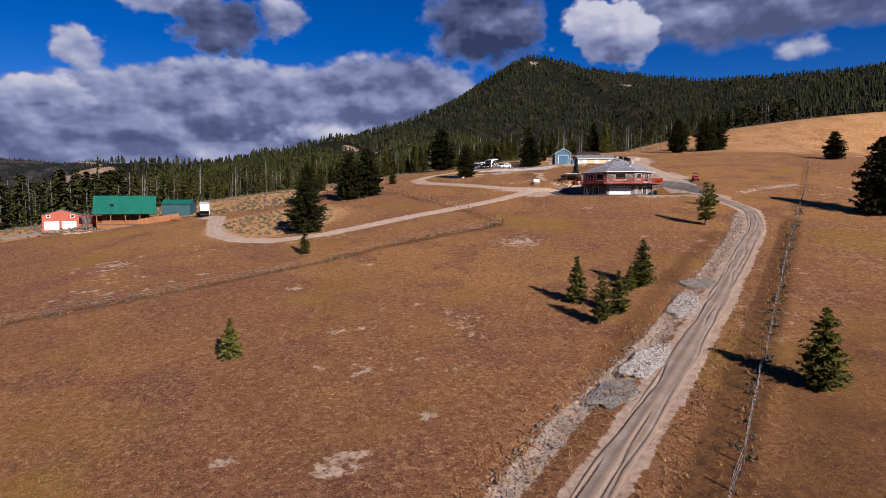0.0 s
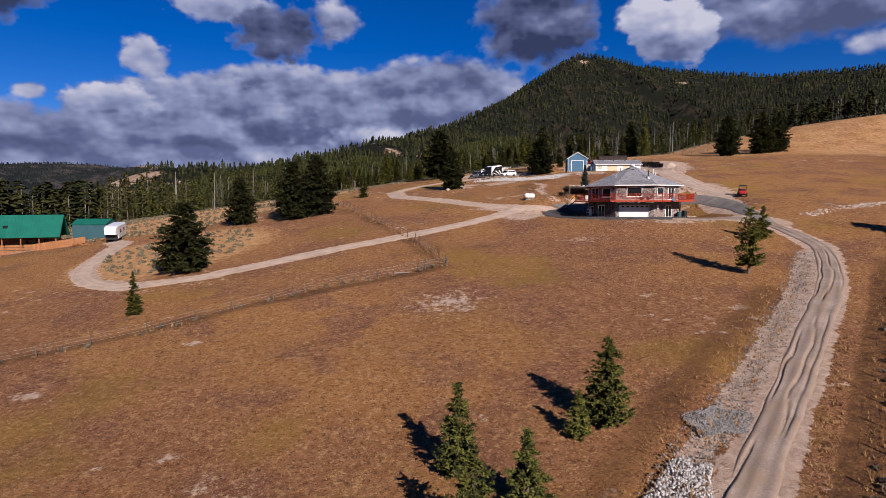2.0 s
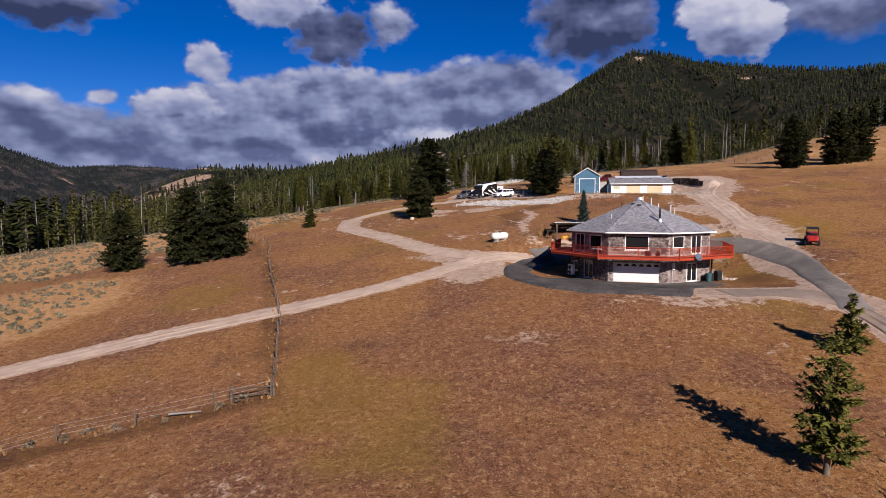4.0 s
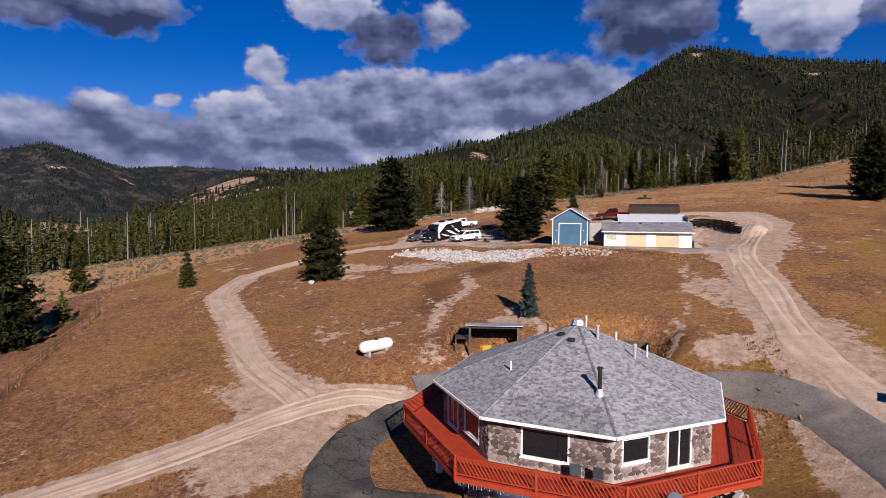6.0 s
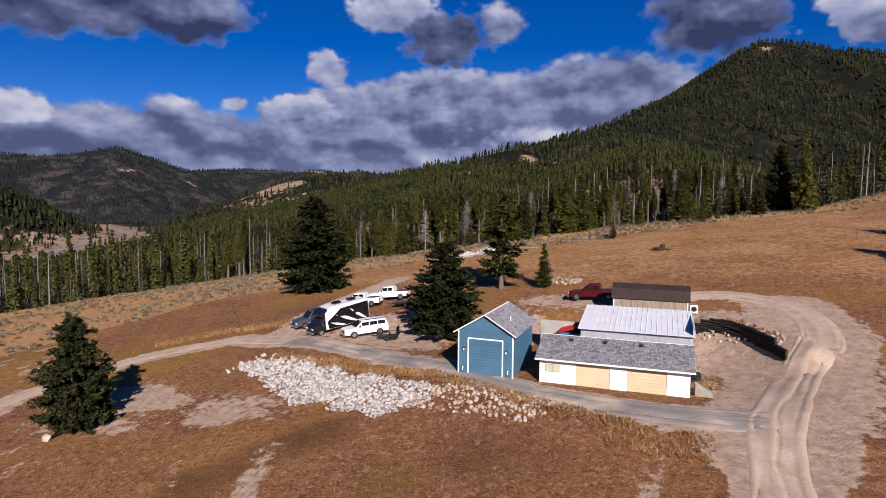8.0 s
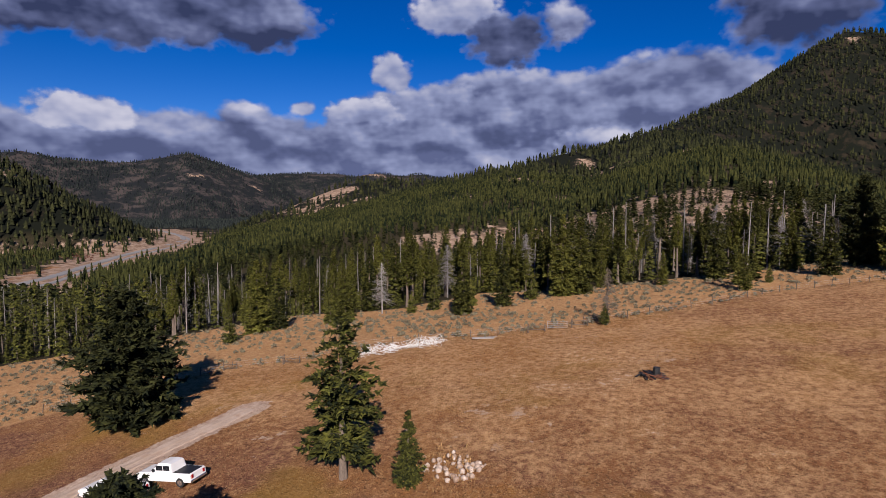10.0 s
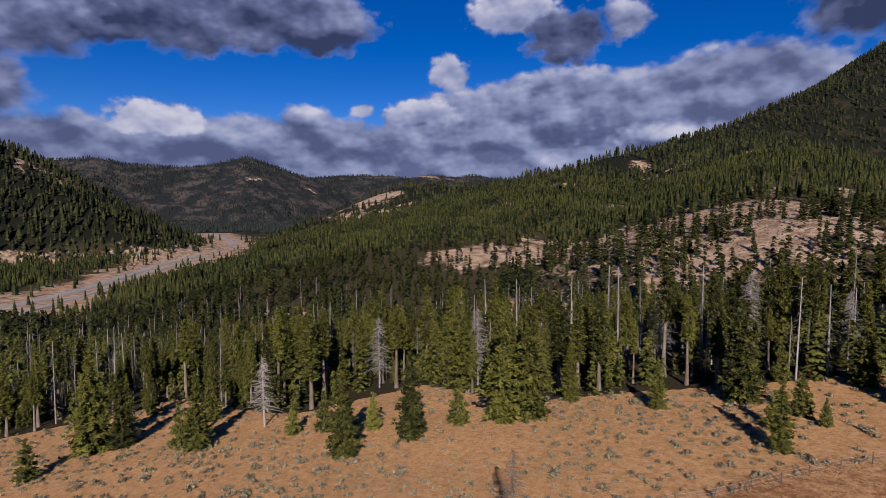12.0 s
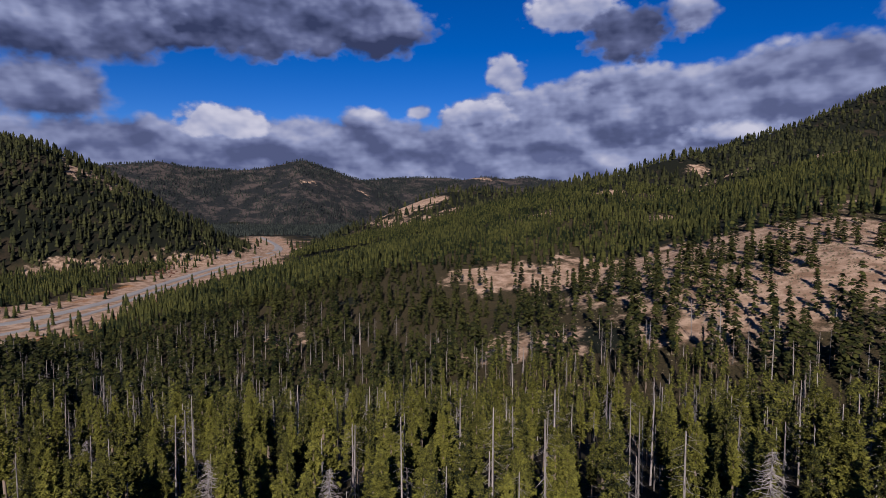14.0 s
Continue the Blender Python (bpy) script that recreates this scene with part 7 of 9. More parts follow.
for y in (-0.2, 0.2):
    part("handle_bar", tubed((0.35, y, 0.3), (0.95, y, 0.95), 0.025, n=6), M["black_metal"], gen)
tl = thing("tiller", pose(34.9, 157.9, sz + 0.08, 0, 0, -60), "black walk-behind tiller standing before the tractor", "tiller")
part("frame", boxed(-0.5, -0.2, 0.25, 0.3, 0.2, 0.4, 0.03), M["black_metal"], tl)
part("engine", boxed(-0.35, -0.18, 0.4, 0.1, 0.18, 0.75, 0.06), M["black_metal"], tl)
for y in (-0.32, 0.2):
    part("wheel", tubed((-0.2, y, 0.24), (-0.2, y + 0.12, 0.24), 0.24, n=14), M["rubber"], tl)
for y in (-0.18, 0.18):
    part("handle_bar", tubed((0.25, y, 0.35), (1.0, y * 1.5, 1.05), 0.025, n=6), M["black_metal"], tl)
cab = thing("metal_cabinet", pose(36.35, 158.25, sz + 0.08, 0, 0, 12), "grey metal cabinet in the shed", "cabinet")
part("body", boxed(-0.3, -0.25, 0, 0.3, 0.25, 1.1, 0.02), M["galvanised"], cab)
part("door", boxed(-0.27, -0.27, 0.05, 0.27, -0.25, 1.05), M["white_paint"], cab)

# sunken patio with timber walls, table and fire ring
pz = ground_z(45.0, 160.3) + 0.06
pt = thing("patio", pose(45.0, 160.3, pz, 0, 0, -3), "square concrete patio behind timber retaining walls", "patio")
part("slab", boxed(-2.7, -2.2, -0.5, 2.7, 2.0, 0.04), M["concrete"], pt)
for q in range(5):
    if q in (0, 4):
        part("timber", boxed(-3.1, 2.0, q * 0.24, 3.1, 2.22, q * 0.24 + 0.22), M["weathered_wood"], pt)
    for x in (-2.95, 2.75):
        part("timber", boxed(x, -2.0 + q * 0.55, q * 0.24, x + 0.2, 2.0, q * 0.24 + 0.22), M["dark_wood"], pt)
for q in range(30):
    x = -2.7 + q * 0.18
    part("board", boxed(-0.08, 2.03, 0.22, 0.08, 2.09, 0.99, m=Matrix.Translation((x, 0, 0)) @ Matrix(((1, 0, 0.18, 0), (0, 1, 0, 0), (0, 0, 1, 0), (0, 0, 0, 1)))), M["rust"] if q > 15 else M["dark_wood"], pt)
part("bench", boxed(-2.6, 1.45, 0.42, 2.6, 1.9, 0.50), M["weathered_wood"], pt)
tb = thing("round_table", pose(43.8, 159.7, pz + 0.04), "round white patio table beside the fire ring", "table")
part("tabletop", tubed((0, 0, 0.66), (0, 0, 0.72), 0.62, n=24), M["white_paint"], tb)
part("pedestal", tubed((0, 0, 0.06), (0, 0, 0.66), 0.24, n=12), M["rust"], tb)
part("base", tubed((0, 0, 0), (0, 0, 0.06), 0.6, n=24), M["weathered_wood"], tb)
fp = thing("fire_ring", pose(45.3, 160.5, pz + 0.04), "rusty brown steel fire ring", "fire pit")
bm = bmesh.new()
for r0, r1 in ((0.62, 0.58),):
    o = [[bm.verts.new((r * math.cos(a * math.tau / 24), r * math.sin(a * math.tau / 24), z)) for a in range(24)] for r, z in ((0.62, 0), (0.62, 0.5), (0.57, 0.5), (0.57, 0.05))]
    for i in range(3):
        for a in range(24):
            bm.faces.new((o[i][a], o[i][(a + 1) % 24], o[i + 1][(a + 1) % 24], o[i + 1][a]))
part("ring", bm, M["rust"], fp)
part("ash", tubed((0, 0, 0.02), (0, 0, 0.12), 0.57, n=24), M["black_metal"], fp)

# propane tank
tkz = ground_z(24.6, 155.8)
tk = thing("propane_tank", pose(24.6, 155.8, tkz, 0, 0, 58), "long white propane tank on two concrete saddles", "tank")
bm = bmesh.new()
prof = [(-1.75 + 0.5 - 0.5 * math.cos(t * math.pi / 12), 0.52 * math.sin(t * math.pi / 12)) for t in range(7)]
prof = prof + [(-x, r) for x, r in prof[::-1]]
rg = [[bm.verts.new((x, r * math.cos(a * math.tau / 20), 0.68 + r * math.sin(a * math.tau / 20))) for a in range(20)] for x, r in prof if r > 0.01]
for i in range(len(rg) - 1):
    for a in range(20):
        bm.faces.new((rg[i][a], rg[i][(a + 1) % 20], rg[i + 1][(a + 1) % 20], rg[i + 1][a]))
bm.faces.new(rg[0])
bm.faces.new(rg[-1])
bmesh.ops.recalc_face_normals(bm, faces=bm.faces)
for f in bm.faces:
    f.smooth = True
part("vessel", bm, M["tank_white"], tk)
part("dome", tubed((0, 0, 1.16), (0, 0, 1.36), 0.2, 0.16, n=14), M["black_metal"], tk, "dark valve cover")
for x in (-0.95, 0.95):
    part("saddle", boxed(x - 0.12, -0.42, -0.2, x + 0.12, 0.42, 0.30, 0.03), M["concrete"], tk)

# ---- cabin, red garage and shed down the west track ----
cx, cy = -81.0, 150.5
czz = ground_z(cx, cy)
CT = 26.0
cabin = thing("log_cabin", pose(cx, cy, czz, 0, 0, CT), "log cabin with a big green metal roof", "cabin")
W, D, EH, PK = 13.0, 9.0, 2.6, 7.2
for q in range(12):
    z = q * 0.24
    part("log", tubed((-W / 2 + 1.2, -1.8, z + 0.12), (W / 2 - 1.2, -1.8, z + 0.12), 0.13, n=8), M["log_wood"], cabin)
part("core", boxed(-W / 2 + 1.2, -1.7, -0.8, W / 2 - 1.2, D / 2, EH + 0.3), M["log_wood"], cabin)
for x in (-3.4, 0.3, 1.6, 3.9):
    w = part("window", boxed(x - 0.5, -1.98, 1.0, x + 0.5, -1.9, 2.1), M["log_wood"], cabin, "window in a log frame")
    part("pane", boxed(x - 0.4, -2.0, 1.1, x + 0.4, -1.98, 2.0), M["glass"], w)
for x in (-6.2, -3.2, 0.0, 3.2, 6.2):
    part("porch_post", tubed((x, -4.2, -0.8), (x, -4.2, EH), 0.12, n=8), M["log_wood"], cabin)
for q in range(12):
    x = -6.4 + q * 1.07
    part("porch_board", boxed(x, -4.4, 0.05, x + 1.05, -1.8, 0.15), M["weathered_wood"], cabin)
part("porch_rail", boxed(-6.3, -4.3, 0.85, 6.3, -4.2, 0.95), M["log_wood"], cabin)
part("porch_skirt", boxed(-6.3, -4.25, -0.9, 6.3, -4.15, 0.6), M["log_wood"], cabin)
rt = math.atan2(PK - EH, D / 2 + 0.3)
rr = math.hypot(PK - EH, D / 2 + 0.3)
ribbed_roof("roof", cabin, slope_frame(-W / 2 - 0.5, -D / 2 - 0.3, EH, rt), W + 1.0, rr, "roof_metal_green", "steep green metal roof", 0.6)
ribbed_roof("roof", cabin, slope_frame(W / 2 + 0.5, D / 2 + 0.3, EH, rt, 180), W + 1.0, rr, "roof_metal_green", "steep green metal roof", 0.6)
for x in (-W / 2 + 1.2, W / 2 - 1.35):
    bm = bmesh.new()
    prism(bm, [(-D / 2 + 0.3, EH), (D / 2 - 0.3, EH), (0, PK - 0.4)], "x", x, x + 0.15)
    part("gable", bm, M["log_wood"], cabin)
part("skylight", boxed(-3.3, -2.9, 4.5, -2.5, -2.2, 5.1, 0.03), M["glass"], cabin)
part("flue", tubed((5.4, 0.8, 6.2), (5.4, 0.8, 8.2), 0.1), M["black_metal"], cabin)
rx_, ry_ = -101.0, 156.0
rg_ = thing("red_garage", pose(rx_, ry_, ground_z(rx_, ry_) - 0.1, 0, 0, CT + 6), "salmon-red garage with two white doors", "garage")
W, D, EH, PK = 8.6, 7.0, 3.9, 5.3
part("wall", boxed(-W / 2, -D / 2, -0.8, W / 2, D / 2, EH), M["barn_red"], rg_)
bm = bmesh.new()
prism(bm, [(-W / 2, EH), (W / 2, EH), (0, PK)], "y", -D / 2, D / 2)
part("gable", bm, M["barn_red"], rg_)
for x in (-2.6, 1.2):
    d = part("garage_door", boxed(x - 1.6 + 0.4, -D / 2 - 0.04, 0, x + 1.6 + 0.4, -D / 2, 2.2), M["white_paint"], rg_, "white garage door")
    for q in range(4):
        part("panel", boxed(x - 1.15, -D / 2 - 0.06, q * 0.55 + 0.02, x + 1.95, -D / 2 - 0.04, q * 0.55 + 0.53), M["white_paint"], d)
for x in (-2.9, 2.4):
    w = part("window", boxed(x - 0.45, -D / 2 - 0.05, 3.2, x + 0.45, -D / 2, 3.9), M["white_paint"], rg_, "small white window")
    part("pane", boxed(x - 0.3, -D / 2 - 0.07, 3.3, x + 0.3, -D / 2 - 0.05, 3.8), M["glass"], w)
part("loft_door", boxed(-0.6, -D / 2 - 0.05, 2.9, 0.6, -D / 2, 4.1), M["barn_red"], rg_)
rt, rr = math.atan2(PK - EH, W / 2), math.hypot(PK - EH, W / 2) + 0.3
for sgn in (1, -1):
    mm = Matrix.Translation((sgn * (W / 2 + 0.25), -sgn * (D / 2 + 0.3), EH - 0.05)) @ Matrix.Rotation(radians(90 * sgn), 4, "Z") @ Matrix.Rotation(rt, 4, "X")
    ribbed_roof("roof", rg_, mm, D + 0.6, rr, "roof_metal_green", "green metal roof", 0.6)
cp = thing("carport", pose(-92.5, 155.5, ground_z(-92.5, 155.5), 0, 0, CT), "low red-roofed link between garage and cabin", "shed")
part("roof", boxed(-3.2, -2.5, 2.5, 3.2, 2.5, 2.65), M["roof_metal_red"], cp)
for x in (-3, 3):
    for y in (-2.3, 2.3):
        part("post", boxed(x - 0.08, y - 0.08, -0.5, x + 0.08, y + 0.08, 2.5), M["log_wood"], cp)
part("back_wall", boxed(-3.1, 1.5, -0.5, 3.1, 1.6, 2.5), M["barn_red"], cp)
tx, ty = -70.5, 157.5
ts = thing("teal_shed", pose(tx, ty, ground_z(tx, ty), 0, 0, CT - 20), "dark teal metal shed beside the cabin", "shed")
part("wall", boxed(-3.6, -2.5, -0.8, 3.6, 2.5, 3.0), M["teal_siding"], ts)
for q in range(18):
    part("rib", boxed(-3.55 + q * 0.4, -2.53, -0.3, -3.47 + q * 0.4, -2.5, 3.0), M["teal_siding"], ts)
ribbed_roof("roof", ts, slope_frame(-3.8, -2.7, 3.0, math.atan2(1.2, 2.7)), 7.6, 2.95, "roof_metal_green", "", 0.6)
ribbed_roof("roof", ts, slope_frame(3.8, 2.7, 3.0, math.atan2(1.2, 2.7), 180), 7.6, 2.95, "roof_metal_green", "", 0.6)
for x in (-3.6, 3.54):
    bm = bmesh.new()
    prism(bm, [(-2.5, 3.0), (2.5, 3.0), (0, 4.15)], "x", x, x + 0.06)
    part("gable", bm, M["teal_siding"], ts)
sf = thing("screen_fence", pose(-71.0, 147.0, ground_z(-71, 147), 0, 0, CT - 4), "orange stained board fence by the cabin", "fence")
for q in range(26):
    x = -4.6 + q * 0.36
    zz = ground_z(-71 + x * math.cos(radians(CT - 4)), 147 + x * math.sin(radians(CT - 4))) - ground_z(-71, 147)
    part("board", boxed(x, -0.03, zz - 0.2, x + 0.34, 0.03, zz + 1.5), M["log_wood"], sf)
for q, (wx, wy, n) in enumerate(((-66, 146.5, 40), (-62.5, 151, 60))):
    wz = ground_z(wx, wy)
    wp = thing("firewood_pile", pose(wx, wy, wz), "heap of split orange firewood", "firewood", "firewood piles")
    for i in range(n):
        a, r = srng.random() * 6.28, srng.random() ** 0.5 * 1.7
        x, y = r * math.cos(a), r * math.sin(a)
        h = max(0.0, 1.0 - r * 0.55) * srng.random()
        t = srng.random() * 3.14
        part("log", tubed((x - 0.25 * math.cos(t), y - 0.25 * math.sin(t), h + 0.08), (x + 0.25 * math.cos(t), y + 0.25 * math.sin(t), h + 0.12), 0.1, n=6), M["log_wood"], wp)

# ---- vehicles ----
def loft(bm, sections):
    """Joins cross-sections (lists of points of equal length) into a closed skin."""
    rings = [[bm.verts.new(p) for p in s] for s in sections]
    n = len(rings[0])
    for a, b in zip(rings, rings[1:]):
        for k in range(n):
            bm.faces.new((a[k], a[(k + 1) % n], b[(k + 1) % n], b[k]))
    bm.faces.new(rings[0][::-1])
    bm.faces.new(rings[-1])
    bmesh.ops.recalc_face_normals(bm, faces=bm.faces)
    return bm


def ring_at(x, w, z0, z1, tuck=0.08):
    return [(x, -w, z0), (x, w, z0), (x, w, z1 - tuck), (x, w - tuck, z1), (x, -w + tuck, z1), (x, -w, z1 - tuck)]


def wheels(v, xs, half, r=0.40, w=0.27):
    for x in xs:
        for y in (-half, half):
            a, b = (y - w, y) if y > 0 else (y, y + w)
            wh = part("wheel", tubed((x, a, r), (x, b, r), r, n=18), M["rubber"], v)
            o = b + 0.01 if y > 0 else a - 0.01
            part("rim", tubed((x, o - 0.015, r), (x, o + 0.015, r), r * 0.6, n=12), M["chrome"], wh)


def lights_on(v, x_front, x_rear, half, z):
    for y in (-half + 0.3, half - 0.3):
        part("headlight", boxed(x_front - 0.04, y - 0.2, z - 0.1, x_front + 0.03, y + 0.2, z + 0.1, 0.02), M["lamp_clear"], v)
        part("tail_light", boxed(x_rear - 0.03, y - 0.12, z - 0.12, x_rear + 0.03, y + 0.12, z + 0.2, 0.02), M["lamp_red"], v)
    part("grille", boxed(x_front - 0.03, -half + 0.55, z - 0.22, x_front + 0.02, half - 0.55, z + 0.1, 0.02), M["black_metal"], v)
    part("front_bumper", boxed(x_front - 0.06, -half + 0.05, 0.35, x_front + 0.12, half - 0.05, 0.58, 0.04), M["chrome"], v)
    part("rear_bumper", boxed(x_rear - 0.12, -half + 0.05, 0.42, x_rear + 0.06, half - 0.05, 0.62, 0.04), M["chrome"], v)


def pickup(m, mat, label):
    v = thing("pickup_truck", m, label, "pickup truck", "parked vehicles")
    L, H = 2.95, 0.98
    part("body", loft(bmesh.new(), [ring_at(x, w, 0.45, z, 0.1) for x, w, z in ((-L, H - 0.06, 1.12), (-L + 0.1, H, 1.16), (0.75, H, 1.16), (0.8, H, 1.18), (1.3, H, 1.18), (2.6, H - 0.05, 1.10), (L - 0.05, H - 0.14, 1.0), (L, H - 0.2, 0.9))]), M[mat], v)
    part("cab", loft(bmesh.new(), [ring_at(x, w, 1.12, z, 0.12) for x, w, z in ((-0.95, 0.88, 1.2), (-0.85, 0.80, 1.86), (-0.3, 0.80, 1.92), (0.55, 0.80, 1.90), (1.35, 0.90, 1.2))]), M[mat], v)
    part("windscreen", loft(bmesh.new(), [ring_at(x, w, zz, z, 0.03) for x, w, zz, z in ((0.66, 0.73, 1.78, 1.82), (1.36, 0.78, 1.21, 1.25))]), M["glass"], v)
    for y in (-1, 1):
        for xa, xb in ((-0.72, -0.08), (0.02, 0.72)):
            part("side_window", boxed(xa, y * 0.845 - 0.03, 1.32, xb, y * 0.845 + 0.03, 1.74, 0.02), M["glass"], v)
        part("mirror", boxed(0.75, y * 1.05 - 0.1, 1.25, 0.9, y * 1.05 + 0.1, 1.5, 0.03), M["black_metal"], v)
    part("bed", boxed(-L + 0.12, -0.82, 1.10, -1.0, 0.82, 1.165), M["black_metal"], v, "open black cargo bed")
    lights_on(v, L, -L, H, 0.85)
    wheels(v, (-1.85, 1.95), 1.0)
    return v


def suv(m, mat, label, tall=1.88):
    v = thing("suv", m, label, "suv", "parked vehicles")
    L, H = 2.65, 1.0
    part("body", loft(bmesh.new(), [ring_at(x, w, 0.42, z, 0.1) for x, w, z in ((-L, H - 0.12, 1.0), (-L + 0.1, H, 1.15), (1.2, H, 1.15), (2.4, H - 0.06, 1.08), (L, H - 0.18, 0.92))]), M[mat], v)
    part("cabin", loft(bmesh.new(), [ring_at(x, w, 1.1, z, 0.12) for x, w, z in ((-L + 0.06, 0.9, 1.2), (-L + 0.3, 0.82, tall - 0.1), (-0.8, 0.82, tall), (0.45, 0.82, tall - 0.04), (1.35, 0.92, 1.18))]), M[mat], v)
    part("windscreen", loft(bmesh.new(), [ring_at(x, w, zz, z, 0.03) for x, w, zz, z in ((0.56, 0.74, tall - 0.16, tall - 0.12), (1.34, 0.8, 1.20, 1.24))]), M["glass"], v)
    for y in (-1, 1):
        for xa, xb in ((-2.25, -1.35), (-1.25, -0.35), (-0.25, 0.6)):
            part("side_window", boxed(xa, y * 0.865 - 0.03, 1.28, xb, y * 0.865 + 0.03, tall - 0.2, 0.02), M["glass"], v)
        part("mirror", boxed(0.8, y * 1.05 - 0.1, 1.22, 0.95, y * 1.05 + 0.1, 1.42, 0.03), M["black_metal"], v)
        part("roof_rack", boxed(-2.0, y * 0.7 - 0.02, tall + 0.01, 0.2, y * 0.7 + 0.02, tall + 0.07), M["black_metal"], v)
    lights_on(v, L, -L, H, 0.85)
    wheels(v, (-1.5, 1.6), 1.02)
    return v


def motorhome(m):
    v = thing("motorhome", m, "white and black motorhome with a van cab", "motorhome", "parked vehicles")
    part("coach", loft(bmesh.new(), [ring_at(x, 1.15, 0.6, z, 0.15) for x, z in ((-3.7, 3.0), (-3.6, 3.15), (1.0, 3.15), (1.9, 3.0), (2.3, 2.6))]), M["car_white"], v)
    part("overcab", loft(bmesh.new(), [ring_at(x, w, zz, z, 0.15) for x, w, zz, z in ((1.8, 1.14, 2.0, 3.02), (2.5, 1.05, 2.1, 2.85), (2.9, 0.9, 2.25, 2.55))]), M["car_black"], v, "black rounded overcab front")
    part("cab", loft(bmesh.new(), [ring_at(x, w, 0.5, z, 0.12) for x, w, z in ((1.9, 1.0, 2.1), (2.6, 0.98, 2.0), (3.2, 0.96, 1.45), (3.8, 0.9, 1.2), (3.95, 0.8, 0.95))]), M["car_black"], v, "glossy black van cab")
    part("windscreen", loft(bmesh.new(), [ring_at(x, w, zz, z, 0.03) for x, w, zz, z in ((2.62, 0.86, 1.94, 2.0), (3.24, 0.9, 1.44, 1.5))]), M["glass"], v)
    for y in (-1, 1):
        part("side_window", boxed(2.1, y * 1.0 - 0.03, 1.4, 2.8, y * 1.0 + 0.03, 1.9, 0.02), M["glass"], v)
        part("side_panel", prism(bmesh.new(), [(-3.66, 0.62), (1.95, 0.62), (2.1, 1.5), (1.0, 2.2), (0.2, 2.75), (-3.66, 2.9)], "y", y * 1.152 - 0.008, y * 1.152 + 0.008), M["car_black"], v, "glossy black side panel")
        for xa, za, xb, zb, h in ((-3.4, 0.75, -1.0, 2.5, 0.22), (-2.2, 0.7, 0.9, 2.1, 0.30), (-0.4, 0.66, 1.8, 1.35, 0.20)):
            part("swoosh", prism(bmesh.new(), [(xa, za), (xa + 0.35, za), ((xa + xb) / 2 + 0.3, (za + zb) / 2 - 0.1), (xb, zb), ((xa + xb) / 2, (za + zb) / 2 - 0.1 + h)], "y", y * 1.166 - 0.006, y * 1.166 + 0.006), M["car_white"], v, "white sweeping stripe")
        for xa in (-2.6, -0.4):
            part("window", boxed(xa, y * 1.175 - 0.02, 1.75, xa + 1.1, y * 1.17 + 0.02, 2.35, 0.02), M["glass"], v)
        part("mirror", boxed(2.9, y * 1.2 - 0.12, 1.35, 3.05, y * 1.2 + 0.12, 1.75, 0.03), M["car_black"], v)
    part("awning", tubed((-2.8, -1.22, 2.85), (1.4, -1.22, 2.85), 0.09), M["white_paint"], v)
    for x in (-2.0, 0.1):
        part("roof_unit", boxed(x - 0.5, -0.4, 3.14, x + 0.5, 0.4, 3.42, 0.08), M["car_black"], v, "dark roof air conditioner")
    lights_on(v, 3.93, -3.7, 0.95, 0.95)
    wheels(v, (-2.1, 3.0), 1.05, 0.38)
    return v


def at(x, y, turn, tip=0.0):
    """Pose of a vehicle on the ground; turn: the way it points, degrees from +x."""
    dx, dy = math.cos(radians(turn)), math.sin(radians(turn))
    pitch = math.degrees(math.atan2(ground_z(x + dx * 1.5, y + dy * 1.5) - ground_z(x - dx * 1.5, y - dy * 1.5), 3.0))
    return pose(x, y, ground_z(x, y) + 0.04, 0, -pitch, turn)


pickup(at(12.5, 210.2, 238), "car_grey", "grey pickup truck parked on the gravel")
suv(at(14.9, 210.6, 238), "car_blue", "dark blue car parked beside the motorhome", 1.6)
motorhome(at(17.0, 208.3, 240))
suv(at(21.4, 206.6, 226), "car_white", "white suv parked beside the motorhome")
pickup(at(14.6, 218.4, 188), "car_white", "white pickup truck with a red load in its bed")
pickup(at(17.4, 221.8, 188), "car_white", "white pickup truck with a black bed cover")
pickup(at(46.0, 219.6, 178), "car_red", "dark red pickup truck beside the barn")
tm = thing("utility_trailer", at(25.0, 205.3, 190), "small black trailer with a motorcycle frame on it", "trailer")
part("bed", boxed(-1.1, -0.6, 0.45, 1.1, 0.6, 0.52), M["black_metal"], tm)
for y in (-0.6, 0.55):
    part("rail", boxed(-1.1, y, 0.9, 1.1, y + 0.05, 0.95), M["black_metal"], tm)
    for x in (-1.08, 0.0, 1.03):
        part("upright", boxed(x, y, 0.5, x + 0.05, y + 0.05, 0.95), M["black_metal"], tm)
    part("wheel", tubed((0, y - 0.12, 0.3), (0, y + 0.05, 0.3), 0.3, n=14), M["rubber"], tm)
part("drawbar", boxed(1.1, -0.05, 0.42, 2.0, 0.05, 0.5), M["black_metal"], tm)
part("ramp", boxed(-1.16, -0.6, 0.5, -1.1, 0.6, 1.6), M["black_metal"], tm)
ft2 = thing("flatbed_trailer", at(22.6, 217.6, 185), "low black flatbed trailer under the pine", "trailer")
part("bed", boxed(-2.4, -1.0, 0.55, 2.4, 1.0, 0.68), M["black_metal"], ft2)
for x in (-0.5, 0.4):
    for y in (-1.0, 0.9):
        part("wheel", tubed((x, y, 0.36), (x, y + 0.14, 0.36), 0.36, n=14), M["rubber"], ft2)
part("drawbar", boxed(2.4, -0.06, 0.5, 3.6, 0.06, 0.6), M["black_metal"], ft2)

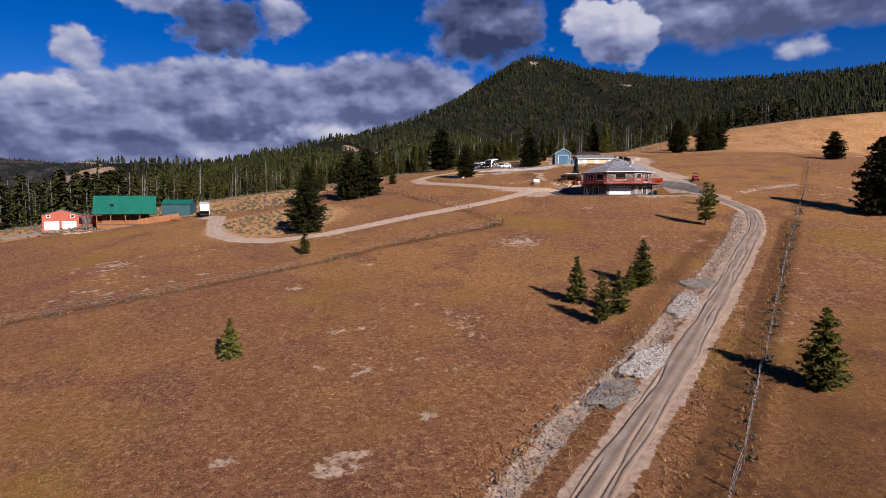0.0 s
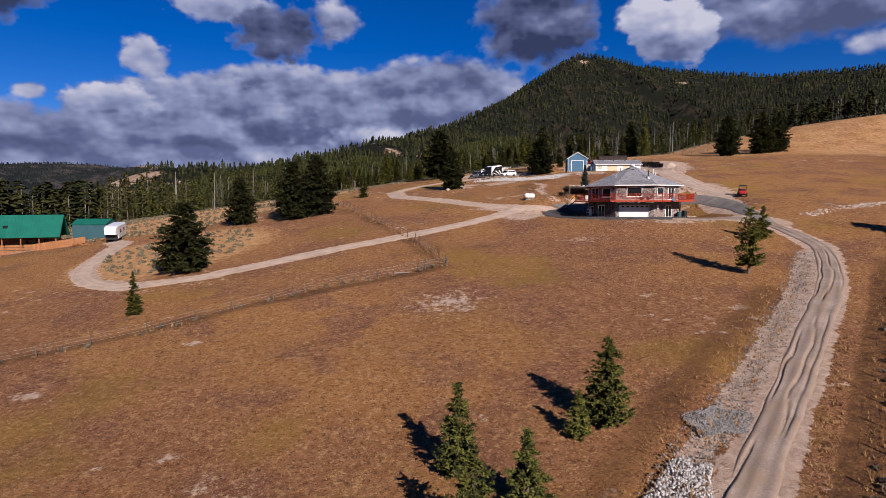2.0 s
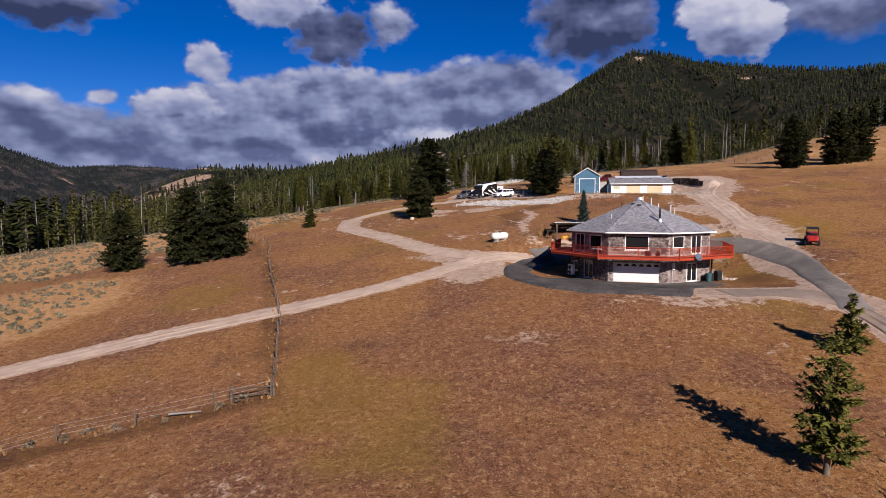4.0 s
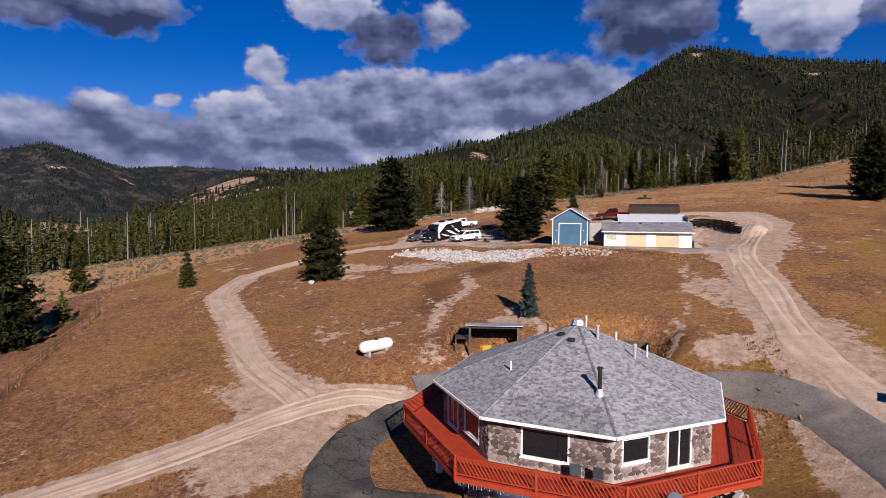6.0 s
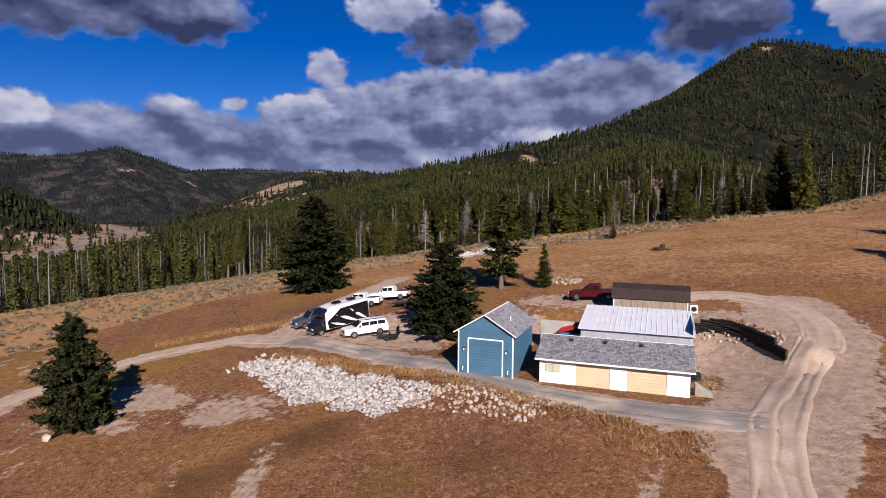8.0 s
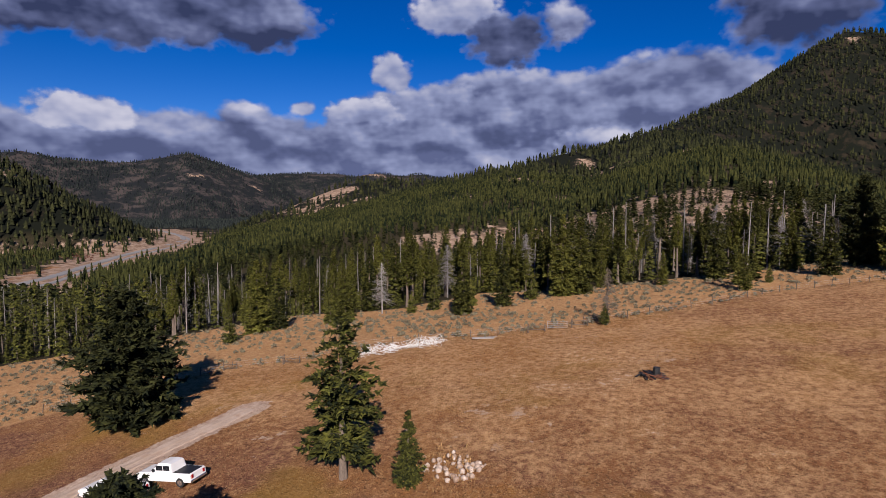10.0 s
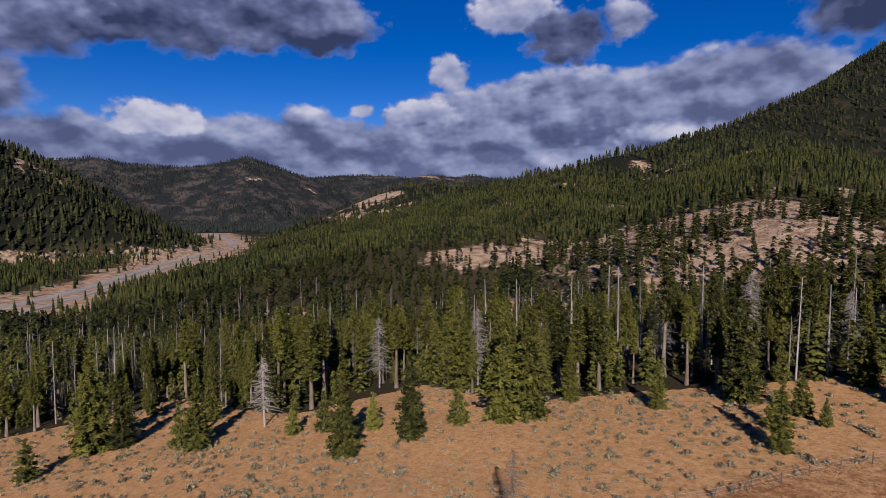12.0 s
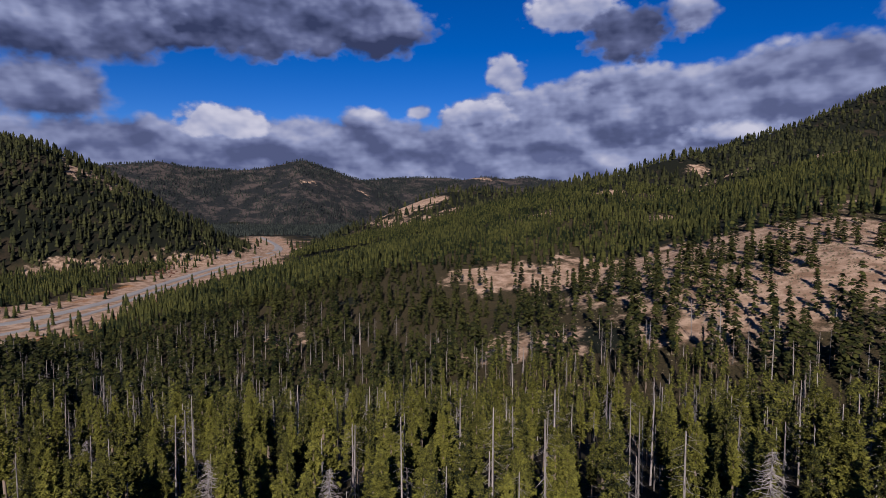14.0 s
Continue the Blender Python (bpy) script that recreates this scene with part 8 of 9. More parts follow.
utv = thing("utility_vehicle", at(63.4, 148.6, 250), "red four-wheeled utility vehicle with a black roof", "utv")
part("chassis", boxed(-1.4, -0.6, 0.4, 1.4, 0.6, 0.62, 0.05), M["black_metal"], utv)
part("hood", loft(bmesh.new(), [ring_at(x, w, 0.6, z, 0.1) for x, w, z in ((0.5, 0.66, 1.05), (1.1, 0.62, 0.98), (1.5, 0.45, 0.8))]), M["utv_red"], utv)
part("cargo_box", boxed(-1.5, -0.68, 0.7, -0.5, 0.68, 1.1, 0.04), M["utv_red"], utv)
part("seat", boxed(-0.4, -0.55, 0.62, 0.0, 0.55, 1.15, 0.06), M["black_metal"], utv)
part("roof", boxed(-0.6, -0.66, 1.85, 0.6, 0.66, 1.92, 0.03), M["black_metal"], utv)
for x, y in ((-0.55, -0.62), (-0.55, 0.58), (0.5, -0.62), (0.5, 0.58)):
    part("cage_bar", boxed(x, y, 0.9, x + 0.05, y + 0.05, 1.86), M["black_metal"], utv)
for x in (-0.95, 1.0):
    for y in (-0.8, 0.55):
        part("wheel", tubed((x, y, 0.33), (x, y + 0.25, 0.33), 0.33, n=16), M["rubber"], utv)

trl = thing("travel_trailer", at(-60.5, 149.5, 292), "white travel trailer with a dark lower front", "travel trailer")
part("coach", loft(bmesh.new(), [ring_at(x, 1.2, 0.7, z, 0.2) for x, z in ((-4.2, 3.2), (3.0, 3.3))]), M["car_white"], trl)
part("nose", loft(bmesh.new(), [ring_at(x, w, zz, z, 0.2) for x, w, zz, z in ((3.0, 1.18, 1.6, 3.28), (4.1, 1.1, 1.6, 3.1), (4.5, 0.95, 1.7, 2.5))]), M["car_white"], trl)
part("skirt", boxed(3.0, -1.1, 0.5, 3.3, 1.1, 1.6, 0.05), M["black_metal"], trl)
for y in (-1.21, 1.19):
    for x in (-2.8, 0.2):
        part("window", boxed(x, y, 1.7, x + 1.2, y + 0.03, 2.4), M["glass"], trl)
for y in (-1.15, 0.9):
    for x in (-1.0, -0.1):
        part("wheel", tubed((x, y, 0.36), (x, y + 0.25, 0.36), 0.36, n=14), M["rubber"], trl)
for y in (-0.8, 0.8):
    part("landing_leg", boxed(3.6, y - 0.06, -0.3, 3.72, y + 0.06, 1.6), M["black_metal"], trl)

# ---- fences ----
POST = mesh_from("post", *(lambda n: ([(0.055 * math.cos(a * math.tau / n), 0.055 * math.sin(a * math.tau / n), z) for z in (-0.4, 1.35) for a in range(n)] + [(0, 0, 1.38)], [(a, (a + 1) % n, n + (a + 1) % n, n + a) for a in range(n)] + [(n + a, n + (a + 1) % n, 2 * n) for a in range(n)]))(6), M["weathered_wood"])
frng = random.Random(31)


def fence(line, gap, label, tall=1.0, wires=3, group="wire fences"):
    f = thing("wire_fence", pose(0, 0, 0), label, "fence", group)
    pts, out, left = path_points(line, 0.5), [], 0.0
    for a, b in zip(pts, pts[1:]):
        left -= (b - a).length
        if left <= 0:
            out.append(a)
            left = gap * frng.uniform(0.85, 1.15)
    tops = []
    for p in out:
        x, y = p.x + frng.uniform(-0.1, 0.1), p.y + frng.uniform(-0.1, 0.1)
        z = ground_z(x, y)
        s = tall * frng.uniform(0.85, 1.12)
        ob = part("post", POST, None, f)
        ob.matrix_basis = Matrix.Translation((x, y, z)) @ pose(0, 0, 0, frng.uniform(-5, 5), frng.uniform(-5, 5), frng.uniform(0, 90)) @ Matrix.Diagonal((1.15, 1.15, s, 1))
        tops.append(Vector((x, y, z)))
    for w in range(wires):
        bm = bmesh.new()
        h = 0.4 + w * 0.38 * tall
        rows_ = [[bm.verts.new(p + Vector((0.006 * math.cos(q * 2.1), 0.006 * math.sin(q * 2.1) * 0.5, h + 0.006 * math.sin(q * 2.1)))) for q in range(3)] for p in tops]
        for a, b in zip(rows_, rows_[1:]):
            for q in range(3):
                bm.faces.new((a[q], a[(q + 1) % 3], b[(q + 1) % 3], b[q]))
        part("wire", bm, M["galvanised"], f)
    return f


FENCE_EAST = [(9, 21), (16.6, 32.3), (24.4, 44.6), (37.0, 64.5), (49.7, 84.4), (69.0, 114.0), (88, 143.5), (102.7, 166.7), (112, 181)]
FENCE_MID = [(11.1, 110.2), (4.7, 125.1), (-0.5, 134.7), (-10, 152.5), (-18.3, 168.0), (-28.0, 178), (-33, 190), (-40, 202)]
FENCE_SOUTH = [(11.2, 110.0), (5, 106.5), (-1.3, 103.5), (-9.8, 96.8), (-20.0, 88.4), (-30, 82.5), (-45, 74), (-62, 66)]
FENCE_NORTH_A = [(-20, 232), (-9.8, 245.2), (-5.6, 250.8), (3.8, 254.8), (10.7, 262.5), (20.7, 265.6), (33.6, 270.9)]
FENCE_NORTH_B = [(41.0, 275.0), (49.2, 281.5), (59.1, 290.0), (68.5, 299.5), (80, 307), (96, 318)]
fence(FENCE_EAST, 3.4, "leaning wooden posts with wire along the lane")
fence(FENCE_MID, 3.0, "old wooden posts with wire down the slope")
fence(FENCE_SOUTH, 4.2, "low weathered posts with wire across the pasture", 0.85)
fence(FENCE_NORTH_A, 3.6, "weathered posts and wire above the sage strip", 0.9)
fence(FENCE_NORTH_B, 3.2, "weathered posts and wire above the sage strip", 0.9)
fence([(84, 262), (120, 290), (170, 320), (230, 345)], 5.0, "distant post fence on the brow of the hill")


def brace(x, y, turn, length, label):
    z = ground_z(x, y)
    b = thing("fence_brace", pose(x, y, z, 0, 0, turn), label, "fence", "fence braces")
    for q in (0, length):
        part("post", tubed((q, 0, -0.4), (q, 0, 1.3), 0.09, n=8), M["weathered_wood"], b)
    part("rail", tubed((-0.1, -0.1, 0.95), (length + 0.1, -0.1, 1.0), 0.06, n=6), M["weathered_wood"], b)
    part("rail", tubed((0, 0.1, 0.35), (length, 0.1, 0.42), 0.05, n=6), M["weathered_wood"], b)
    return b


brace(8.6, 108.8, 25, 3.0, "weathered pole brace at the fence corner")
brace(33.8, 270.6, 25, 2.5, "weathered pole brace beside the gate")
brace(39.6, 273.6, 30, 2.4, "weathered pole brace beside the gate")
brace(2.0, 253.4, 15, 2.6, "fallen weathered pole brace")
brace(-6.4, 250.0, 25, 2.0, "weathered pole brace on the slope")
g = thing("farm_gate", pose(36.4, 271.7, ground_z(38, 272.5), 0, 0, 28), "weathered grey pole gate in the fence", "gate")
for z in (0.25, 0.55, 0.85, 1.15):
    part("bar", tubed((0, 0, z), (3.0, 0, z), 0.035, n=6), M["dead_wood"], g)
for x in (0.03, 1.5, 2.97):
    part("upright", tubed((x, 0, 0.1), (x, 0, 1.25), 0.04, n=6), M["dead_wood"], g)
poles = thing("pole_pile", pose(28.3, 266.6, ground_z(28.3, 266.6), 0, 0, 30), "few pale poles lying on the grass", "poles")
for q in range(4):
    part("pole", tubed((-1.6, q * 0.25, 0.1), (1.5 + 0.2 * q, q * 0.35 - 0.2, 0.16), 0.07, n=6), M["dead_wood"], poles)
for x, y, turn in ((6.0, 107.0, 20), (-35, 212, 40)):
    lg = tubed((-1.1, 0, 0.1), (1.1, 0.1, 0.14), 0.09, 0.07, n=7)
    ob = part("fallen_log", lg, M["dead_wood"])
    ob.matrix_basis = pose(x, y, ground_z(x, y), 0, 0, turn)
    tagged(ob, "pale fallen log lying in the grass", "log")

# white corral frames thrown in a heap
def panel_mesh():
    bm = bmesh.new()
    w, h = frng.uniform(1.3, 1.9), frng.uniform(0.8, 1.1)
    for z in (0, h * 0.5, h):
        tube(bm, (0, 0, z), (w, 0, z), 0.022, n=5)
    for x in (0, w * 0.5, w):
        tube(bm, (x, 0, 0), (x, 0, h), 0.022, n=5)
    me = bpy.data.meshes.new("white_frame")
    bm.to_mesh(me)
    bm.free()
    me.materials.append(M["white_paint"])
    return me


FRAMES = [panel_mesh() for _ in range(5)]
for q in range(56):
    f = q / 55
    x, y = 12.6 + 9.6 * f + frng.uniform(-0.5, 0.5), 257.3 + 6.2 * f + frng.gauss(0, 0.55)
    ob = new("white_frame", FRAMES[q % 5])
    ob.matrix_basis = Matrix.Translation((x, y, ground_z(x, y) + frng.uniform(0.05, 0.35))) @ pose(0, 0, 0, frng.uniform(-75, 75), frng.uniform(-25, 25), frng.uniform(0, 180))
    tagged(ob, "white pipe corral frame tossed on a heap", "corral panel", "heap of white frames")

# burn heap
bp = thing("burn_heap", pose(53.6, 252.6, ground_z(53.6, 252.6)), "burnt heap of black logs and ash", "burn pile")
for q in range(26):
    a, r = frng.random() * 6.28, frng.random() ** 0.5 * 1.5
    t, l = frng.random() * 3.14, frng.uniform(0.3, 0.9)
    x, y, h = r * math.cos(a), r * math.sin(a), max(0.05, 0.6 - r * 0.35) * frng.random()
    part("log", tubed((x - l * math.cos(t), y - l * math.sin(t), h + 0.08), (x + l * math.cos(t), y + l * math.sin(t), h + 0.2), 0.1, 0.06, n=6), M["black_metal"] if q % 3 else M["rust"], bp)
part("stump", tubed((0.2, 0.3, -0.1), (0.25, 0.35, 1.1), 0.42, 0.36, n=9), M["black_metal"], bp, "charred black stump")

# ---- stones ----
def rock_mesh(mat):
    bm = bmesh.new()
    bmesh.ops.create_icosphere(bm, subdivisions=1, radius=0.5)
    for v in bm.verts:
        v.co *= frng.uniform(0.72, 1.18)
        v.co.z *= 0.72
    me = bpy.data.meshes.new("rock")
    bm.to_mesh(me)
    bm.free()
    me.materials.append(mat)
    return me


ROCK_W, ROCK_T = [rock_mesh(M["rock_white"]) for _ in range(8)], [rock_mesh(M["rock_tan"]) for _ in range(8)]


def rock_protos(n):
    out = []
    for _ in range(n):
        bm = bmesh.new()
        bmesh.ops.create_icosphere(bm, subdivisions=1, radius=0.5)
        for v in bm.verts:
            v.co *= frng.uniform(0.7, 1.2)
        bm.verts.index_update()
        out.append((np.array([v.co[:] for v in bm.verts]), np.array([[v.index for v in f.verts] for f in bm.faces])))
        bm.free()
    return out


PEBBLES = rock_protos(6)
GRIT = rock_protos(5)
BANK = [(12.2, 196.2), (17, 195.2), (22, 192.8), (28, 190.6), (36.3, 189.9)]        # foot-to-head middle line of the white bank
rs2 = np.random.RandomState(41)


def along(line, n, spread):
    """n random places along a line, spread sideways; returns x, y and the side offset."""
    p = np.array(line, float)
    seg = np.hypot(*np.diff(p, axis=0).T)
    s = rs2.uniform(0, seg.sum(), n)
    k = np.minimum(np.searchsorted(np.cumsum(seg), s), len(seg) - 1)
    f = (s - np.r_[0, np.cumsum(seg)][k]) / seg[k]
    d = (p[k + 1] - p[k]) / seg[k][:, None]
    o = rs2.uniform(-1, 1, n) * spread
    q = p[k] + (p[k + 1] - p[k]) * f[:, None] + np.stack([-d[:, 1], d[:, 0]], 1) * o[:, None]
    return q[:, 0], q[:, 1], o


x, y, o = along(BANK, 6500, 4.2)
half = np.interp(x, [11.5, 14, 18, 22, 28, 33, 36.8], [0.5, 1.4, 2.4, 3.3, 3.7, 2.9, 1.0]) * (1 + 0.22 * fbm(x, o * 0 + np.sign(o) * 9, 2.2, 143, 2))
keep = (np.abs(o) < half) & (rs2.uniform(0, 1, len(x)) < smooth(1.0, 0.8, np.abs(o) / half) + 0.25)
x, y = x[keep], y[keep]
stamp("rock_bank", PEBBLES, x, y, rs2.uniform(0.10, 0.38, len(x)), M["rock_white"], "bank of broken white rocks below the parking", 42, "rocks")
x, y, _ = along([(36, 189.9), (40, 189.3), (46, 188.4)], 300, 1.9)
stamp("rock_bank_tan", PEBBLES, x, y, rs2.uniform(0.10, 0.46, 300), M["rock_tan"], "scattered tan and rusty rocks below the drive", 43, "rocks")
x, y, _ = along(DITCH[1:], 3000, 1.4)
stamp("ditch_stones", PEBBLES, x, y, rs2.uniform(0.05, 0.17, 3000), M["gravel_grey"], "pale stones washed along the roadside ditch", 44, "stones")
for cx, cy, rx_, ry_, n, mat in ((18.2, 51.2, 1.7, 3.6, 1900, "rock_white"), (31.8, 72.6, 1.7, 2.0, 2600, "gravel_grey"), (27.0, 65.0, 1.3, 4.6, 1300, "rock_white"), (13.6, 45.4, 1.4, 3.2, 2000, "gravel_grey")):
    a, r = rs2.uniform(0, 6.28, n), rs2.uniform(0, 1, n) ** 0.5
    r = r * (1 + 0.22 * np.sin(a * 2 + cx) + 0.14 * np.sin(a * 5 + cy))
    u, v = r * np.cos(a) * rx_, r * np.sin(a) * ry_
    stamp("gravel_patch", GRIT, cx + u * 0.83 + v * 0.55, cy - u * 0.55 + v * 0.83, rs2.uniform(0.06, 0.13 if mat == "gravel_grey" else 0.20, n), M[mat], "patch of dumped gravel beside the lane", 45, "gravel")
for line, n, spread, lo, hi in (([(56, 209), (58, 210.5), (60.5, 208.5), (64, 205)], 160, 1.0, 0.15, 0.5), ([(66, 131), (74, 136), (84, 140)], 300, 1.2, 0.12, 0.5), ([(51.6, 140.4), (52.3, 142)], 36, 0.6, 0.15, 0.38), ([(-92, 143), (-86, 141), (-80, 143)], 120, 0.9, 0.2, 0.6), ([(39, 231), (43, 229)], 60, 2.0, 0.2, 0.6)):
    x, y, _ = along(line, n, spread)
    stamp("scattered_rocks", PEBBLES, x, y, rs2.uniform(lo, hi, n), M["rock_tan"], "scattered pale rocks on the bare ground", 46, "rocks")

boulder = new("boulder", ROCK_T[3])
boulder.matrix_basis = Matrix.Translation((6.0, 179.4, ground_z(6.0, 179.4) + 0.25)) @ Matrix.Diagonal((1.1, 1.0, 1.3, 1))
tagged(boulder, "pale pinkish boulder lying in the dry grass", "rock")

# ---- low growth ----
def tuft_protos(n, blades, wide, tall):
    out = []
    for _ in range(n):
        v, f = [], []
        for _ in range(blades):
            a, l = frng.random() * 6.28, frng.uniform(0.5, 1.0)
            bx_, by_ = frng.uniform(-0.25, 0.25) * wide, frng.uniform(-0.25, 0.25) * wide
            w = 0.10 * wide
            k = len(v)
            v += [(bx_ - math.sin(a) * w, by_ + math.cos(a) * w, 0), (bx_ + math.sin(a) * w, by_ - math.cos(a) * w, 0), (bx_ + math.cos(a) * wide * l, by_ + math.sin(a) * wide * l, tall * l)]
            f.append((k, k + 1, k + 2))
        out.append((np.array(v), np.array(f)))
    return out


def shrub_protos(n, bits, size):
    out = []
    for _ in range(n):
        v, f = [], []
        for _ in range(bits):
            a, e, r = frng.random() * 6.28, frng.uniform(0.05, 1.4), frng.uniform(0.45, 1.0)
            c = Vector((math.cos(a) * math.cos(e) * r * 0.9, math.sin(a) * math.cos(e) * r * 0.9, math.sin(e) * r * 0.8))
            d1, d2 = Vector((frng.uniform(-1, 1), frng.uniform(-1, 1), frng.uniform(-1, 1))).normalized() * size, Vector((frng.uniform(-1, 1), frng.uniform(-1, 1), frng.uniform(-1, 1))).normalized() * size
            k = len(v)
            v += [tuple(c - d1), tuple(c + d2), tuple(c + d1 * 1.3), tuple(c - d2)]
            f.append((k, k + 1, k + 2, k + 3))
        out.append((np.array(v), np.array(f)))
    return out


def pasture_keep(x, y):
    d = inside(x, y, OPEN_LAND).astype(float)
    for line, half in ((ROAD_LANE, 1.9), (ROAD_WEST, 1.7), (ROAD_UPPER, 2.3), (TRACK_NORTH, 1.5), (FRONT_GRAVEL, 4), (REAR, 2.2), (DITCH, 1.0)):
        d *= smooth(half, half + 0.8, to_line(x, y, line)[0])
    d *= smooth(14.5, 17, np.hypot(x - HX, y - HY)) * smooth(11, 13, np.hypot((x - 47) * 0.8, y - 201)) * smooth(0.8, 1.1, np.hypot((x - 20) / 11, (y - 208) / 7))
    return d * (0.35 + 0.65 * smooth(-0.3, 0.3, fbm(x, y, 7, 81, 3)))


TUFTS = tuft_protos(6, 5, 0.55, 1.0)
x, y = scatter((-30, 24, 80, 130), 0.48, pasture_keep, 82)
stamp("dry_grass", TUFTS, x, y, 0.09 + 0.18 * np.random.RandomState(83).beta(1.5, 3, len(x)), M["dry_weed"], "dry russet grass tufts over the pasture", 84, "grass")
x, y = scatter((-30, 130, 85, 285), 0.62, pasture_keep, 85)
stamp("dry_grass_upper", TUFTS, x, y, 0.09 + 0.18 * np.random.RandomState(86).beta(1.5, 3, len(x)), M["dry_weed"], "dry russet grass tufts on the upper slope", 87, "grass")
# taller weeds along ditches, banks and fences
wx, wy = [], []
for line, n, spread in ((DITCH, 900, 3.0), (FENCE_EAST, 900, 1.2), ([(p[0] - 3.6, p[1] + 1.8) for p in FENCE_EAST[:5]], 900, 1.6), (FENCE_SOUTH, 260, 0.8), (FENCE_MID, 320, 0.8), ([(15, 197.6), (24, 196.2), (34, 193.9), (44, 189.6), (52, 187.5)], 1500, 0.8), ([(50, 186.5), (57, 186)], 200, 1.5), (FENCE_NORTH_A, 260, 0.8), (FENCE_NORTH_B, 260, 0.8), ([(30, 158), (33, 161), (40, 162.5), (50, 161)], 120, 1.5), ([(23, 152.5), (27, 153), (30, 158)], 110, 1.2), ([(52, 150), (58, 153), (57, 160)], 200, 2.0), ([(-6, 202), (0, 207), (8, 210.5), (14, 213)], 900, 1.3), ([(42, 226), (38, 233)], 150, 2.5), ([(38, 157.5), (40.6, 160), (41, 164)], 170, 0.9), ([(31.2, 157.5), (30.6, 161), (32.5, 162.5)], 170, 0.9), ([(41.5, 163.6), (48.6, 163.4), (49.2, 159)], 170, 0.6), ([(58.9, 210.9), (61.4, 208.4), (63.4, 205.4)], 260, 0.9), ([(57.6, 197), (57.8, 201.5)], 120, 1.0)):
    a, b, _ = along(line, n, spread)
    wx.append(a), wy.append(b)
wx, wy = np.concatenate(wx), np.concatenate(wy)
keep = to_line(wx, wy, ROAD_LANE)[0] > 1.9
stamp("tall_weeds", tuft_protos(6, 9, 0.6, 1.0), wx[keep], wy[keep], rs2.uniform(0.14, 0.46, keep.sum()), M["dry_weed"], "tall rusty dry weeds along ditches and banks", 88, "weeds")
# sagebrush strip
def sage_keep(x, y):
    b = y > np.interp(x, [p[0] for p in SAGE_EDGE], [p[1] for p in SAGE_EDGE])
    k = np.exp(-(((x + 36) / 13) ** 2) - (((y - 130) / 17) ** 2)) > 0.4
    return (b | k) * inside(x, y, OPEN_LAND) * (0.25 + 0.6 * smooth(-0.3, 0.3, fbm(x, y, 14, 91, 3))) * smooth(1.5, 3, to_line(x, y, ROAD_WEST)[0])


SHRUBS = shrub_protos(6, 46, 0.22)
x, y = scatter((-130, 105, 130, 350), 1.55, sage_keep, 92)
stamp("sagebrush", SHRUBS, x, y, 0.28 + 0.60 * np.random.RandomState(93).beta(1.5, 3, len(x)), M["sage"], "grey-green sagebrush clumps on pale grass", 94, "sagebrush")
sx, sy, _ = along(FENCE_EAST[:6], 110, 0.6)
stamp("fence_shrubs", SHRUBS, sx, sy, rs2.uniform(0.18, 0.50, 110), M["shrub_brown"], "bare brown shrubs along the fence", 95, "shrubs")
sx, sy, _ = along(FENCE_SOUTH, 40, 0.6)
stamp("fence_shrubs_south", SHRUBS, sx, sy, rs2.uniform(0.25, 0.6, 40), M["shrub_brown"], "low bare shrubs along the fence", 96, "shrubs")
x, y = scatter((-130, 480, 170, 800), 2.5, lambda x, y: 0.8 * np.exp(-(((x - 22) / 100) ** 2) - (((y - 630) / 110) ** 2)), 97)
stamp("slope_shrubs", SHRUBS, x, y, rs2.uniform(0.3, 0.8, len(x)), M["sage"], "grey scrub dotted over the bare slope", 98, "scrub")
